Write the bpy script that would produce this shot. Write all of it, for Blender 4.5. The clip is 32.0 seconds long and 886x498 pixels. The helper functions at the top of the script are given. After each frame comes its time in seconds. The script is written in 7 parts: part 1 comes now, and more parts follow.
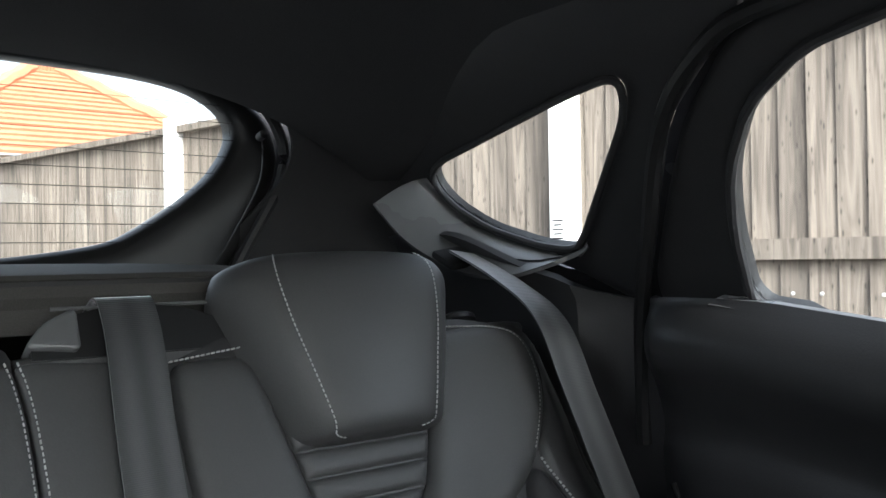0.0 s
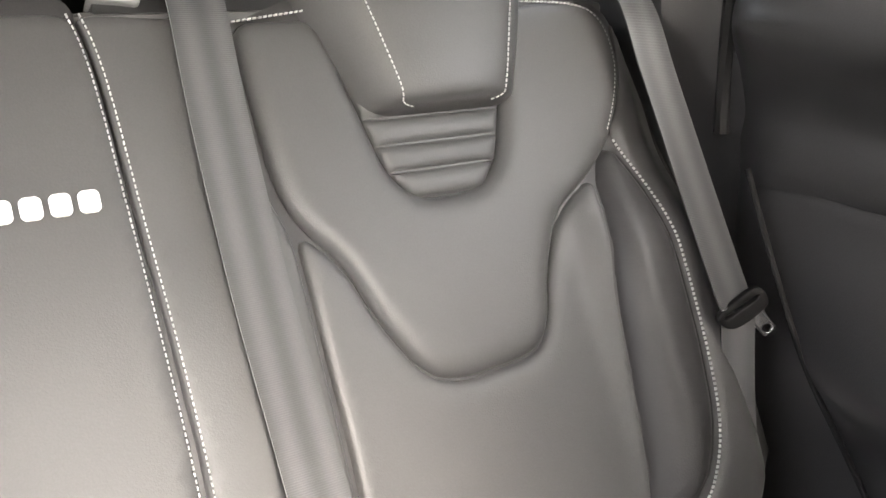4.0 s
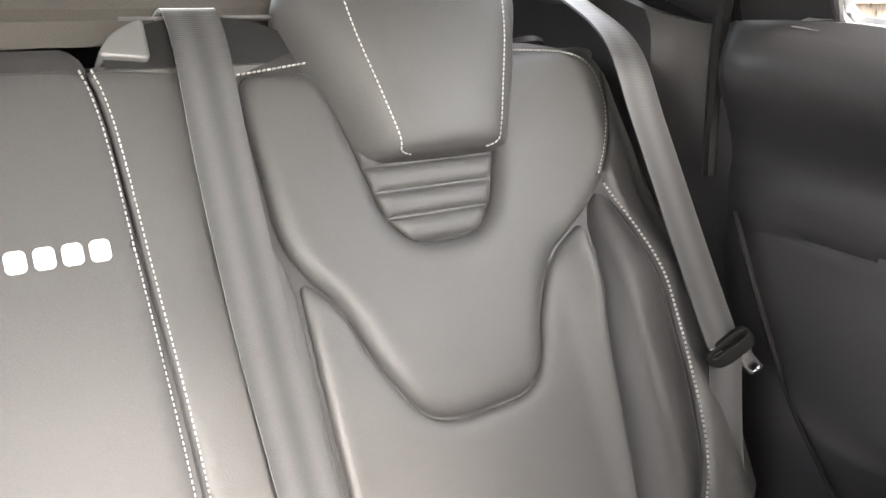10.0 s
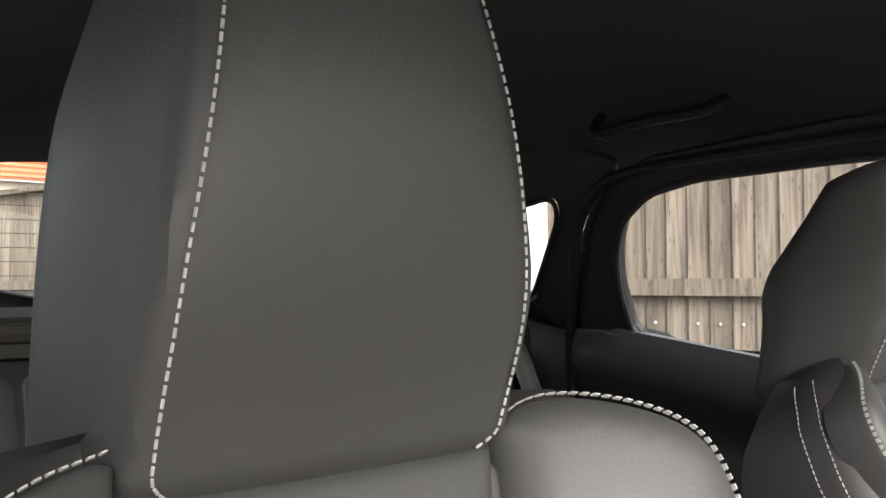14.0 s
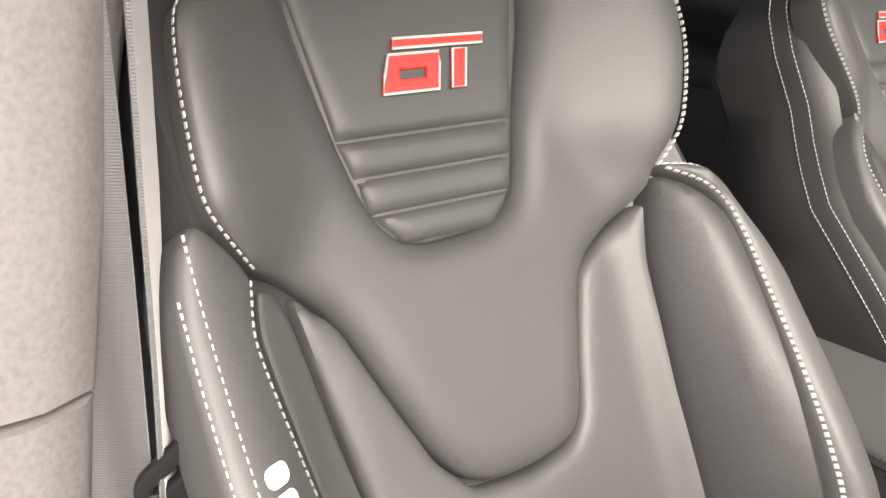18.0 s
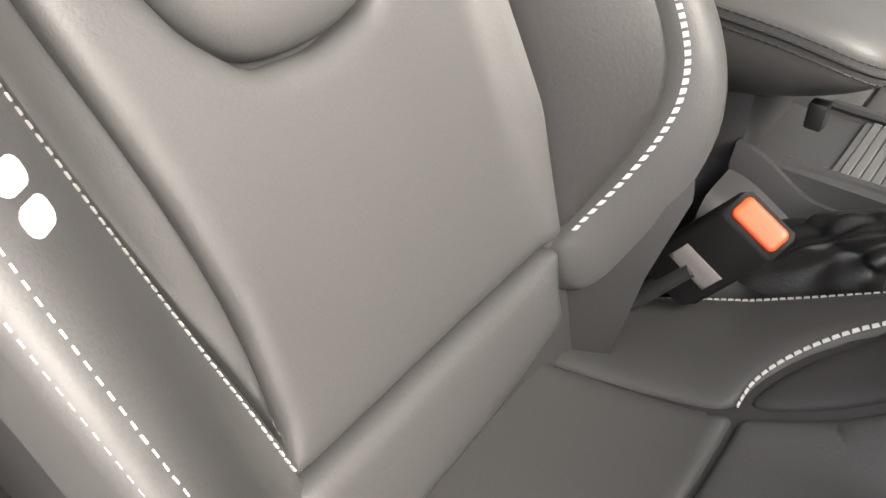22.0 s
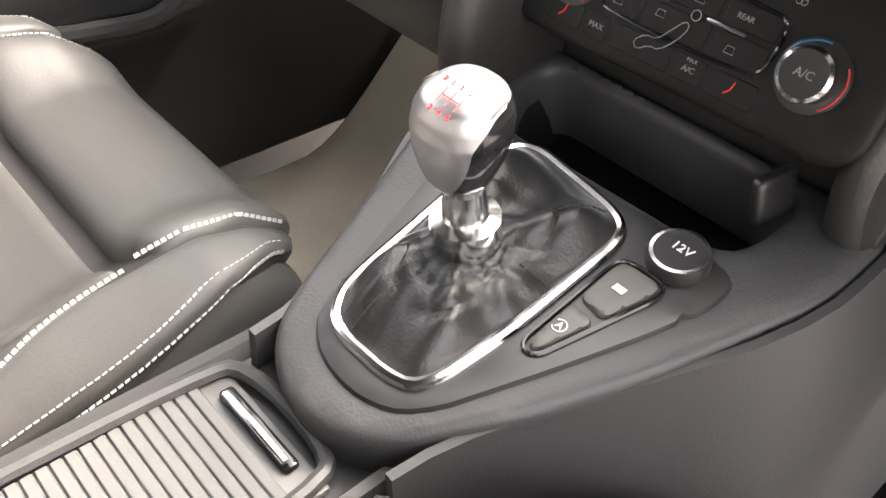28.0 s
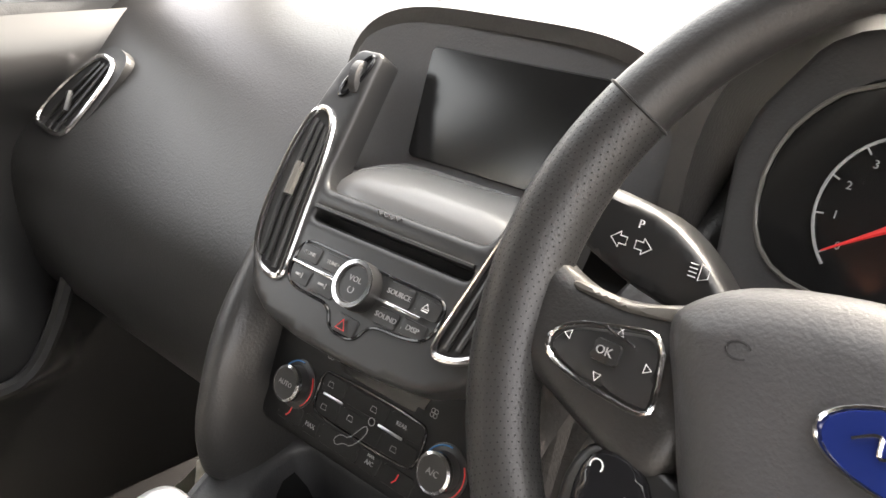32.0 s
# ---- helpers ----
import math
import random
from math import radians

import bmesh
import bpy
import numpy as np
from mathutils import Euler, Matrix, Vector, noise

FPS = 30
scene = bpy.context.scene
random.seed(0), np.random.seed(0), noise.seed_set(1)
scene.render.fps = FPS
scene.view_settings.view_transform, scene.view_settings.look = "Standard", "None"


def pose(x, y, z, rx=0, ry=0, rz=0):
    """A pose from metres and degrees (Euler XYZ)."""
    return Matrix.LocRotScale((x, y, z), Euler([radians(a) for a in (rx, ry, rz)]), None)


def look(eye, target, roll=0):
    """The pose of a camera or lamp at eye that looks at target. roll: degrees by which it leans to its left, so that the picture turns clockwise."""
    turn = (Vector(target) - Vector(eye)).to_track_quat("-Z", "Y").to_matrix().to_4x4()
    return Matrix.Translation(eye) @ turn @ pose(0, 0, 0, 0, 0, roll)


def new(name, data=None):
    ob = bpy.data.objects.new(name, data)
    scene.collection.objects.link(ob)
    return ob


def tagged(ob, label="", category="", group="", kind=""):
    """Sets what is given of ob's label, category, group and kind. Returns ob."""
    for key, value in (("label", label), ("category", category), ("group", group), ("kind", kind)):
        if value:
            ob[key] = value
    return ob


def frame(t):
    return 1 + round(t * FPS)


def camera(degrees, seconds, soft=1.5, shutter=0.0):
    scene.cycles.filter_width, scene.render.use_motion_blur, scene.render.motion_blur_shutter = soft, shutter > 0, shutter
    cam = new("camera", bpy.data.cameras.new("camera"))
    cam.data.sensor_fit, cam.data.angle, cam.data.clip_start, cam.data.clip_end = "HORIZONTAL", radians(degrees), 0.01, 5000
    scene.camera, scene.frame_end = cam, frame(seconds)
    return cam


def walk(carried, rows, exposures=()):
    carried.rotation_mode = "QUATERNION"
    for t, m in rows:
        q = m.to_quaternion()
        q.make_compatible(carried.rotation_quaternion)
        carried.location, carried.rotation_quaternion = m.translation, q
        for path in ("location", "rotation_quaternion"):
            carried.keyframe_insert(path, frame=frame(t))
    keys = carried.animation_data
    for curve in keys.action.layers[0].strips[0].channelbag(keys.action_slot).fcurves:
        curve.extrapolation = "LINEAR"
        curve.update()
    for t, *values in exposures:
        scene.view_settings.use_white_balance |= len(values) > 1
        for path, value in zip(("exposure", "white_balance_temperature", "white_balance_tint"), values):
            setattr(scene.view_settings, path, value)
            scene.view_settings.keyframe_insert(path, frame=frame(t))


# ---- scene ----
cam = camera(54.8, 32.0)
# seconds, eye in metres, yaw, pitch and roll in degrees; x to the car's left, y to its rear, z up from the cabin floor
ROWS = [
    (0, -0.1379, 0.2114, 0.9638, -37.19, 0.47, 0.90),
    (0.5, -0.1369, 0.2125, 0.9548, -35.31, -0.29, 0.88),
    (1, -0.1359, 0.2136, 0.9459, -34.03, -2.72, 0.89),
    (1.5, -0.1349, 0.2148, 0.9369, -33.18, -6.06, 0.92),
    (2, -0.1338, 0.2162, 0.9282, -32.66, -8.96, 0.83),
    (2.5, -0.1321, 0.2178, 0.9196, -32.40, -11.12, 0.71),
    (4.5, -0.1254, 0.2278, 0.8864, -32.99, -19.56, 0.59),
    (5, -0.1295, 0.2336, 0.8768, -34.18, -22.47, 0.16),
    (5.5, -0.1371, 0.2408, 0.8673, -35.62, -24.92, -0.29),
    (6, -0.1412, 0.2443, 0.8631, -36.48, -27.22, -0.54),
    (6.5, -0.1408, 0.2426, 0.8656, -36.52, -28.78, -0.47),
    (7, -0.1398, 0.2382, 0.8722, -36.05, -29.38, -0.34),
    (7.5, -0.1386, 0.2321, 0.8816, -35.17, -29.08, -0.14),
    (8, -0.1374, 0.2251, 0.8923, -34.13, -27.93, 0.11),
    (8.5, -0.1364, 0.2183, 0.9029, -33.33, -26.15, 0.34),
    (9, -0.1360, 0.2125, 0.9121, -32.97, -23.29, 0.48),
    (9.5, -0.1363, 0.2086, 0.9197, -32.68, -19.42, 0.61),
    (10, -0.1369, 0.2049, 0.9272, -32.52, -15.73, 0.56),
    (10.5, -0.1379, 0.1988, 0.9357, -33.03, -13.45, 0.10),
    (11, -0.1538, 0.1759, 0.9466, -33.75, -10.96, -0.06),
    (11.5, -0.1658, 0.1434, 0.9897, -35.17, -9.60, 0.09),
    (12, -0.2055, 0.0850, 0.9898, -36.48, -6.79, 0.05),
    (12.2, -0.2333, 0.0525, 0.9849, -37.52, -4.76, -0.35),
    (12.5, -0.2936, -0.0154, 1.0180, -38.59, -3.60, 0.11),
    (12.8, -0.3202, -0.0721, 1.0326, -39.16, -1.44, 0.36),
    (13, -0.3848, -0.1211, 1.0290, -38.51, 0.25, 0.72),
    (13.5, -0.4995, -0.2009, 1.0142, -38.83, 2.83, 0.38),
    (15.5, -0.6616, -0.3782, 0.9941, -38.81, -6.57, -1.54),
    (16, -0.6750, -0.3875, 0.9848, -38.10, -10.60, -1.46),
    (16.5, -0.6785, -0.4053, 0.9794, -37.44, -13.61, -1.30),
    (17, -0.6866, -0.4198, 0.9750, -36.71, -16.25, -1.21),
    (17.5, -0.6924, -0.4273, 0.9665, -36.43, -18.62, -1.34),
    (18, -0.6965, -0.4361, 0.9547, -35.86, -20.60, -0.93),
    (18.5, -0.6922, -0.4462, 0.9458, -35.50, -22.44, -0.81),
    (19, -0.6923, -0.4517, 0.9394, -35.39, -24.32, -0.66),
    (19.5, -0.6925, -0.4543, 0.9294, -35.49, -25.79, -0.46),
    (20, -0.6882, -0.4555, 0.9117, -35.97, -26.58, -0.08),
    (20.5, -0.6861, -0.4575, 0.8940, -37.01, -28.73, 0.02),
    (21, -0.6819, -0.4406, 0.8639, -39.64, -31.49, 0.10),
    (21.5, -0.6727, -0.4062, 0.8285, -45.12, -35.21, -0.37),
    (22, -0.6417, -0.3728, 0.8027, -52.80, -38.53, -0.50),
    (22.5, -0.5902, -0.3143, 0.8073, -62.68, -42.36, -1.10),
    (23, -0.5231, -0.2891, 0.7952, -73.05, -44.54, -1.04),
    (23.5, -0.4470, -0.2491, 0.7872, -84.94, -45.93, -2.19),
    (24, -0.3725, -0.2393, 0.7782, -96.21, -46.44, -3.81),
    (24.5, -0.3244, -0.2462, 0.7671, -105.76, -45.18, -4.03),
    (25, -0.2834, -0.2606, 0.7628, -112.42, -44.83, -3.48),
    (25.5, -0.2530, -0.2723, 0.7695, -118.43, -44.77, -3.31),
    (27.5, -0.2375, -0.3283, 0.8053, -130.24, -42.67, -3.66),
    (28, -0.2420, -0.3471, 0.8205, -131.64, -40.79, -3.46),
    (28.5, -0.2485, -0.3654, 0.8363, -133.06, -38.20, -3.27),
    (29, -0.2557, -0.3778, 0.8552, -134.35, -35.54, -3.03),
    (29.5, -0.2633, -0.3869, 0.8761, -135.23, -32.54, -2.82),
    (30, -0.2777, -0.4004, 0.9021, -135.94, -29.51, -2.75),
    (30.5, -0.2950, -0.4051, 0.9318, -136.54, -26.68, -2.76),
    (31, -0.3142, -0.4023, 0.9503, -136.75, -24.17, -2.63),
    (31.5, -0.3452, -0.4048, 0.9599, -136.85, -22.51, -2.68),
    (32, -0.4066, -0.3937, 0.9731, -136.46, -21.94, -2.91),
]
EXPOSURES = [(0, 2.5, 5900, 9), (1, 2.45, 5950, 9), (2.5, 3.35, 6500, 12), (4.5, 4.65, 6950, 16), (6, 4.85, 6950, 16), (8.5, 4.95, 6950, 16), (10, 4.65, 6850, 16), (11, 3.5, 6900, 16), (12, 2.6, 6000, 10),
             (13, 2.05, 6200, 11), (13.5, 2.0, 6400, 12), (15.5, 2.2, 7000, 13), (17, 2.15, 7000, 14), (18.5, 2.15, 6950, 14), (20, 2.3, 6900, 14), (22, 2.4, 6900, 13), (24, 2.9, 7000, 14), (25.5, 3.65, 7050, 15), (28, 4.3, 7350, 17), (29, 4.55, 7450, 17), (30, 4.6, 7550, 17), (32, 4.05, 7400, 14)]
walk(cam, [(t, pose(x, y, z, 90 + pitch, roll, yaw)) for t, x, y, z, yaw, pitch, roll in ROWS], EXPOSURES)

# ---- daylight: bright overcast ----
world = bpy.data.worlds.new("sky")
scene.world = world
world.use_nodes = True
sky = world.node_tree.nodes.new("ShaderNodeTexSky")
sky.sky_type, sky.sun_disc = "NISHITA", False
sky.sun_elevation, sky.sun_rotation = radians(39), radians(193)
sky.air_density, sky.dust_density = 1.0, 6.0
background = world.node_tree.nodes["Background"]
background.inputs["Strength"].default_value = 0.15
haze = world.node_tree.nodes.new("ShaderNodeHueSaturation")
haze.inputs["Saturation"].default_value = 0.35
world.node_tree.links.new(sky.outputs["Color"], haze.inputs["Color"])
world.node_tree.links.new(haze.outputs["Color"], background.inputs["Color"])
sun = new("sun", bpy.data.lights.new("sun", "SUN"))
sun.data.energy, sun.data.angle, sun.data.color = 1.25, radians(34), (1.0, 0.96, 0.9)
sun.matrix_world = look((-0.9, -4.0, 3.3), (0, 0, 0))


# ---- materials ----
def material(name, colour, rough=0.5, metal=0.0, grain=0.0, scale=300.0, bump=0.0, stain=0.15, stain_scale=6.0, spec=0.5, coat=0.0, random_value=0.0):
    """A procedural surface: base colour with fine grain and broad wear, roughness variation and fine relief."""
    m = bpy.data.materials.new(name)
    m.use_nodes = True
    nt = m.node_tree
    b = nt.nodes["Principled BSDF"]
    b.inputs["Metallic"].default_value = metal
    b.inputs["Specular IOR Level"].default_value = spec
    b.inputs["Coat Weight"].default_value = coat
    co = nt.nodes.new("ShaderNodeTexCoord")
    fine = nt.nodes.new("ShaderNodeTexNoise")
    fine.inputs["Scale"].default_value, fine.inputs["Detail"].default_value = scale, 3
    broad = nt.nodes.new("ShaderNodeTexNoise")
    broad.inputs["Scale"].default_value, broad.inputs["Detail"].default_value = stain_scale, 4
    for n in (fine, broad):
        nt.links.new(co.outputs["Object"], n.inputs["Vector"])
    ramp = nt.nodes.new("ShaderNodeMapRange")
    ramp.inputs["To Min"].default_value, ramp.inputs["To Max"].default_value = 1 - stain, 1 + stain
    nt.links.new(broad.outputs["Fac"], ramp.inputs["Value"])
    ramp2 = nt.nodes.new("ShaderNodeMapRange")
    ramp2.inputs["To Min"].default_value, ramp2.inputs["To Max"].default_value = 1 - grain, 1 + grain
    nt.links.new(fine.outputs["Fac"], ramp2.inputs["Value"])
    mul = nt.nodes.new("ShaderNodeMath")
    mul.operation = "MULTIPLY"
    nt.links.new(ramp.outputs[0], mul.inputs[0])
    nt.links.new(ramp2.outputs[0], mul.inputs[1])
    last = mul
    if random_value:
        info = nt.nodes.new("ShaderNodeObjectInfo")
        r3 = nt.nodes.new("ShaderNodeMapRange")
        r3.inputs["To Min"].default_value, r3.inputs["To Max"].default_value = 1 - random_value, 1 + random_value
        nt.links.new(info.outputs["Random"], r3.inputs["Value"])
        last = nt.nodes.new("ShaderNodeMath")
        last.operation = "MULTIPLY"
        nt.links.new(mul.outputs[0], last.inputs[0])
        nt.links.new(r3.outputs[0], last.inputs[1])
    vm = nt.nodes.new("ShaderNodeVectorMath")
    vm.operation = "SCALE"
    vm.inputs[0].default_value = colour
    nt.links.new(last.outputs[0], vm.inputs["Scale"])
    nt.links.new(vm.outputs[0], b.inputs["Base Color"])
    rr = nt.nodes.new("ShaderNodeMapRange")
    rr.inputs["To Min"].default_value, rr.inputs["To Max"].default_value = max(0.02, rough - 0.06), min(1, rough + 0.06)
    nt.links.new(broad.outputs["Fac"], rr.inputs["Value"])
    nt.links.new(rr.outputs[0], b.inputs["Roughness"])
    if bump:
        bp = nt.nodes.new("ShaderNodeBump")
        bp.inputs["Strength"].default_value, bp.inputs["Distance"].default_value = bump, 0.001
        nt.links.new(fine.outputs["Fac"], bp.inputs["Height"])
        nt.links.new(bp.outputs[0], b.inputs["Normal"])
    return m


def glass(name, tint, gloss=0.03):
    m = bpy.data.materials.new(name)
    m.use_nodes = True
    nt = m.node_tree
    nt.nodes.remove(nt.nodes["Principled BSDF"])
    out = nt.nodes["Material Output"]
    clear, shine, mix = (nt.nodes.new("ShaderNode" + k) for k in ("BsdfTransparent", "BsdfGlossy", "MixShader"))
    clear.inputs["Color"].default_value = (*tint, 1)
    shine.inputs["Roughness"].default_value = 0.01
    mix.inputs[0].default_value = gloss
    nt.links.new(clear.outputs[0], mix.inputs[1])
    nt.links.new(shine.outputs[0], mix.inputs[2])
    nt.links.new(mix.outputs[0], out.inputs[0])
    return m


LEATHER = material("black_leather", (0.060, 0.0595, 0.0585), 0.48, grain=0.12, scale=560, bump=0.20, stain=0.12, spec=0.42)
# same leather, with the shade on bolsters and shells put into a darker colour
LEATHER_SHADED = material("black_leather_shaded", (0.034, 0.033, 0.033), 0.46, grain=0.12, scale=420, bump=0.18, stain=0.12, spec=0.38)
# near-black for joints and small marks, and for shade painted into recesses
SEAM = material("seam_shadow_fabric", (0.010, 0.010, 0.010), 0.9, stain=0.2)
THREAD = material("pale_thread", (0.50, 0.50, 0.485), 0.7, grain=0.15, scale=900, stain=0.1)
THREAD_DARK = material("dark_thread", (0.02, 0.02, 0.02), 0.7, grain=0.15, scale=900)
PLASTIC = material("black_grained_plastic", (0.038, 0.038, 0.039), 0.50, grain=0.15, scale=500, bump=0.25, stain=0.12)
PLASTIC_SMOOTH = material("black_satin_plastic", (0.020, 0.020, 0.020), 0.34, grain=0.05, scale=800, stain=0.10)
PLASTIC_GLOSS = material("black_gloss_plastic", (0.010, 0.010, 0.011), 0.12, stain=0.05)
SOFT_DASH = material("soft_touch_dash", (0.024, 0.0235, 0.023), 0.40, grain=0.2, scale=420, bump=0.35, stain=0.08, spec=0.6)
HEADLINER = material("black_headliner_cloth", (0.048, 0.048, 0.049), 0.95, grain=0.3, scale=700, bump=0.3, stain=0.15)
CARPET = material("black_carpet", (0.030, 0.030, 0.031), 1.0, grain=0.5, scale=900, bump=0.8, stain=0.25)
MAT_GREY = material("grey_floor_mat", (0.42, 0.40, 0.34), 0.95, grain=0.3, scale=700, bump=0.7, stain=0.2)
BELT = material("black_belt_webbing", (0.060, 0.060, 0.061), 0.36, grain=0.2, scale=900, bump=0.3, stain=0.1)
BELT.node_tree.nodes["Principled BSDF"].inputs["Sheen Weight"].default_value = 0.7
BELT.node_tree.nodes["Principled BSDF"].inputs["Sheen Roughness"].default_value = 0.4
LABEL_GREY = material("grey_woven_label", (0.16, 0.15, 0.145), 0.8, grain=0.2, scale=900)
DOOR_TRIM = material("black_soft_door_trim", (0.043, 0.043, 0.044), 0.42, grain=0.15, scale=520, bump=0.22, stain=0.10)


def woven(m):
    """Fine cross ribs of a woven strap, added to a material."""
    nt = m.node_tree
    wave, bp = nt.nodes.new("ShaderNodeTexWave"), nt.nodes.new("ShaderNodeBump")
    wave.bands_direction = "Z"
    wave.inputs["Scale"].default_value, wave.inputs["Distortion"].default_value, wave.inputs["Detail"].default_value = 190.0, 0.6, 1.0
    bp.inputs["Strength"].default_value, bp.inputs["Distance"].default_value = 0.35, 0.0005
    nt.links.new(nt.nodes["Texture Coordinate"].outputs["Object"], wave.inputs["Vector"])
    nt.links.new(wave.outputs["Fac"], bp.inputs["Height"])
    nt.links.new(bp.outputs[0], nt.nodes["Principled BSDF"].inputs["Normal"])
    # broad lengthwise bands of the weave, tighter yarn alternating with a looser one
    band, span, tint = nt.nodes.new("ShaderNodeTexWave"), nt.nodes.new("ShaderNodeMapRange"), nt.nodes.new("ShaderNodeVectorMath")
    band.bands_direction = "X"
    band.inputs["Scale"].default_value, band.inputs["Distortion"].default_value = 11.0, 0.1
    nt.links.new(nt.nodes["Texture Coordinate"].outputs["Object"], band.inputs["Vector"])
    span.inputs["To Min"].default_value, span.inputs["To Max"].default_value = 0.72, 1.25
    nt.links.new(band.outputs["Fac"], span.inputs["Value"])
    tint.operation = "SCALE"
    nt.links.new(nt.nodes["Vector Math"].outputs[0], tint.inputs[0])
    nt.links.new(span.outputs[0], tint.inputs["Scale"])
    nt.links.new(tint.outputs[0], nt.nodes["Principled BSDF"].inputs["Base Color"])


woven(BELT)
BOOT = material("soft_black_boot_leather", (0.015, 0.015, 0.015), 0.38, grain=0.15, scale=520, bump=0.35, stain=0.12, spec=0.45)
BLACK_MOULDING = material("black_moulding", (0.011, 0.011, 0.011), 0.46, grain=0.1, scale=700, bump=0.15, stain=0.1, spec=0.16)
RIM_LEATHER = material("black_rim_leather", (0.020, 0.0195, 0.019), 0.40, grain=0.15, scale=600, bump=0.25, stain=0.12)
KNOB = material("satin_cast_aluminium", (0.46, 0.46, 0.47), 0.40, metal=1.0, grain=0.05, scale=900, stain=0.04)
SHELF = material("brown_black_shelf_cloth", (0.060, 0.056, 0.050), 0.8, grain=0.3, scale=600, bump=0.3, stain=0.12)
CHROME = material("satin_chrome", (0.80, 0.80, 0.81), 0.16, metal=1.0, stain=0.05)
ALUMINIUM = material("brushed_aluminium", (0.62, 0.62, 0.63), 0.30, metal=1.0, grain=0.08, scale=500, stain=0.08)
STEEL = material("bright_steel", (0.72, 0.72, 0.72), 0.22, metal=1.0, stain=0.08)
RED_PLASTIC = material("red_buckle_plastic", (0.80, 0.10, 0.03), 0.35, stain=0.08)
RED_THREAD = material("red_embroidery", (0.62, 0.035, 0.03), 0.6, grain=0.2, scale=900)
RED_PAINT = material("red_paint", (0.65, 0.03, 0.03), 0.5)
WHITE_PRINT = material("white_print", (0.75, 0.75, 0.74), 0.55, stain=0.05)
GREY_PRINT = material("grey_print", (0.24, 0.24, 0.24), 0.55, stain=0.05)
BLUE_ENAMEL = material("blue_enamel", (0.008, 0.017, 0.095), 0.18, coat=0.4)
BLUE_PRINT = material("blue_print", (0.03, 0.17, 0.40), 0.5)
SHUTTER = material("grey_ribbed_plastic", (0.095, 0.095, 0.093), 0.45, grain=0.1, scale=600, bump=0.1)
BUTTON = material("grey_button_plastic", (0.085, 0.08, 0.072), 0.45, grain=0.1, scale=700, bump=0.1)
DISPLAY = material("dark_display", (0.008, 0.008, 0.008), 0.16, stain=0.1)
PAINT_CAR = material("dark_car_paint", (0.03, 0.03, 0.032), 0.25, coat=0.5)
# dark trim plastic made paler, so that sky sheen sits in the base colour
SHEEN_GREY = material("sheen_grey_plastic", (0.13, 0.13, 0.13), 0.27, grain=0.05, scale=800, stain=0.05)
GLASS = glass("window_glass", (0.93, 0.95, 0.94))
GLASS_DARK = glass("heated_rear_glass", (0.92, 0.94, 0.92))


# ---- mesh helpers ----
def thing(name, label, category, base=(0, 0, 0), group="", kind=""):
    ob = new(name)
    ob.location = base
    ob.empty_display_size = 0.05
    return tagged(ob, label, category, group, kind)


def base_of(ob):
    p = Vector((0, 0, 0))
    while ob:
        p = p + ob.location
        ob = ob.parent
    return p


def link_mesh(name, geo, mat, parent=None, label="", sharp=40, base=None):
    verts, faces = geo
    b = base_of(parent) if parent else Vector(base or (0, 0, 0))
    me = bpy.data.meshes.new(name)
    me.from_pydata([(v[0] - b.x, v[1] - b.y, v[2] - b.z) for v in verts], [], [tuple(f) for f in faces])
    me.update()
    bm = bmesh.new()
    bm.from_mesh(me)
    bmesh.ops.remove_doubles(bm, verts=bm.verts, dist=1e-6)
    bmesh.ops.recalc_face_normals(bm, faces=bm.faces)
    bm.to_mesh(me)
    bm.free()
    me.materials.append(mat)
    me.shade_smooth()
    me.set_sharp_from_angle(angle=radians(sharp))
    ob = new(name, me)
    if parent:
        ob.parent = parent
    else:
        ob.location = b
    if label:
        ob["label"] = label
    return ob


def part(name, geo, mat, parent, label="", sharp=40):
    return link_mesh(name, geo, mat, parent, label, sharp)


def solid(name, geo, mat, label, category, kind="", group="", sharp=40, base=None):
    """A thing that is one mesh."""
    if base is None:
        a = np.array(geo[0])
        base = ((a[:, 0].min() + a[:, 0].max()) / 2, (a[:, 1].min() + a[:, 1].max()) / 2, a[:, 2].min())
    return tagged(link_mesh(name, geo, mat, None, "", sharp, base), label, category, group, kind)


def join(*geos):
    verts, faces = [], []
    for v, f in geos:
        o = len(verts)
        verts += [tuple(p) for p in v]
        faces += [tuple(i + o for i in q) for q in f]
    return verts, faces


def moved(geo, m):
    return [tuple(m @ Vector(v)) for v in geo[0]], geo[1]


def chaikin(pts, rounds=2, closed=True):
    pts = [tuple(p) for p in pts]
    for _ in range(rounds):
        out = [] if closed else [pts[0]]
        for i in range(len(pts) if closed else len(pts) - 1):
            a, b = pts[i], pts[(i + 1) % len(pts)]
            out.append(tuple(0.75 * x + 0.25 * y for x, y in zip(a, b)))
            out.append(tuple(0.25 * x + 0.75 * y for x, y in zip(a, b)))
        if not closed:
            out.append(pts[-1])
        pts = out
    return pts


def soften(pts, cut):
    """A closed loop with its corners rounded, each over at most the length given."""
    p = [np.array(q, float) for q in pts]
    for lim in (cut, cut * 0.35):
        out = []
        for i in range(len(p)):
            a, b = p[i], p[(i + 1) % len(p)]
            d = np.linalg.norm(b - a)
            k = min(0.25, lim / max(d, 1e-9))
            out += [a + (b - a) * k, b + (a - b) * k]
        p = out
    return [tuple(q) for q in p]


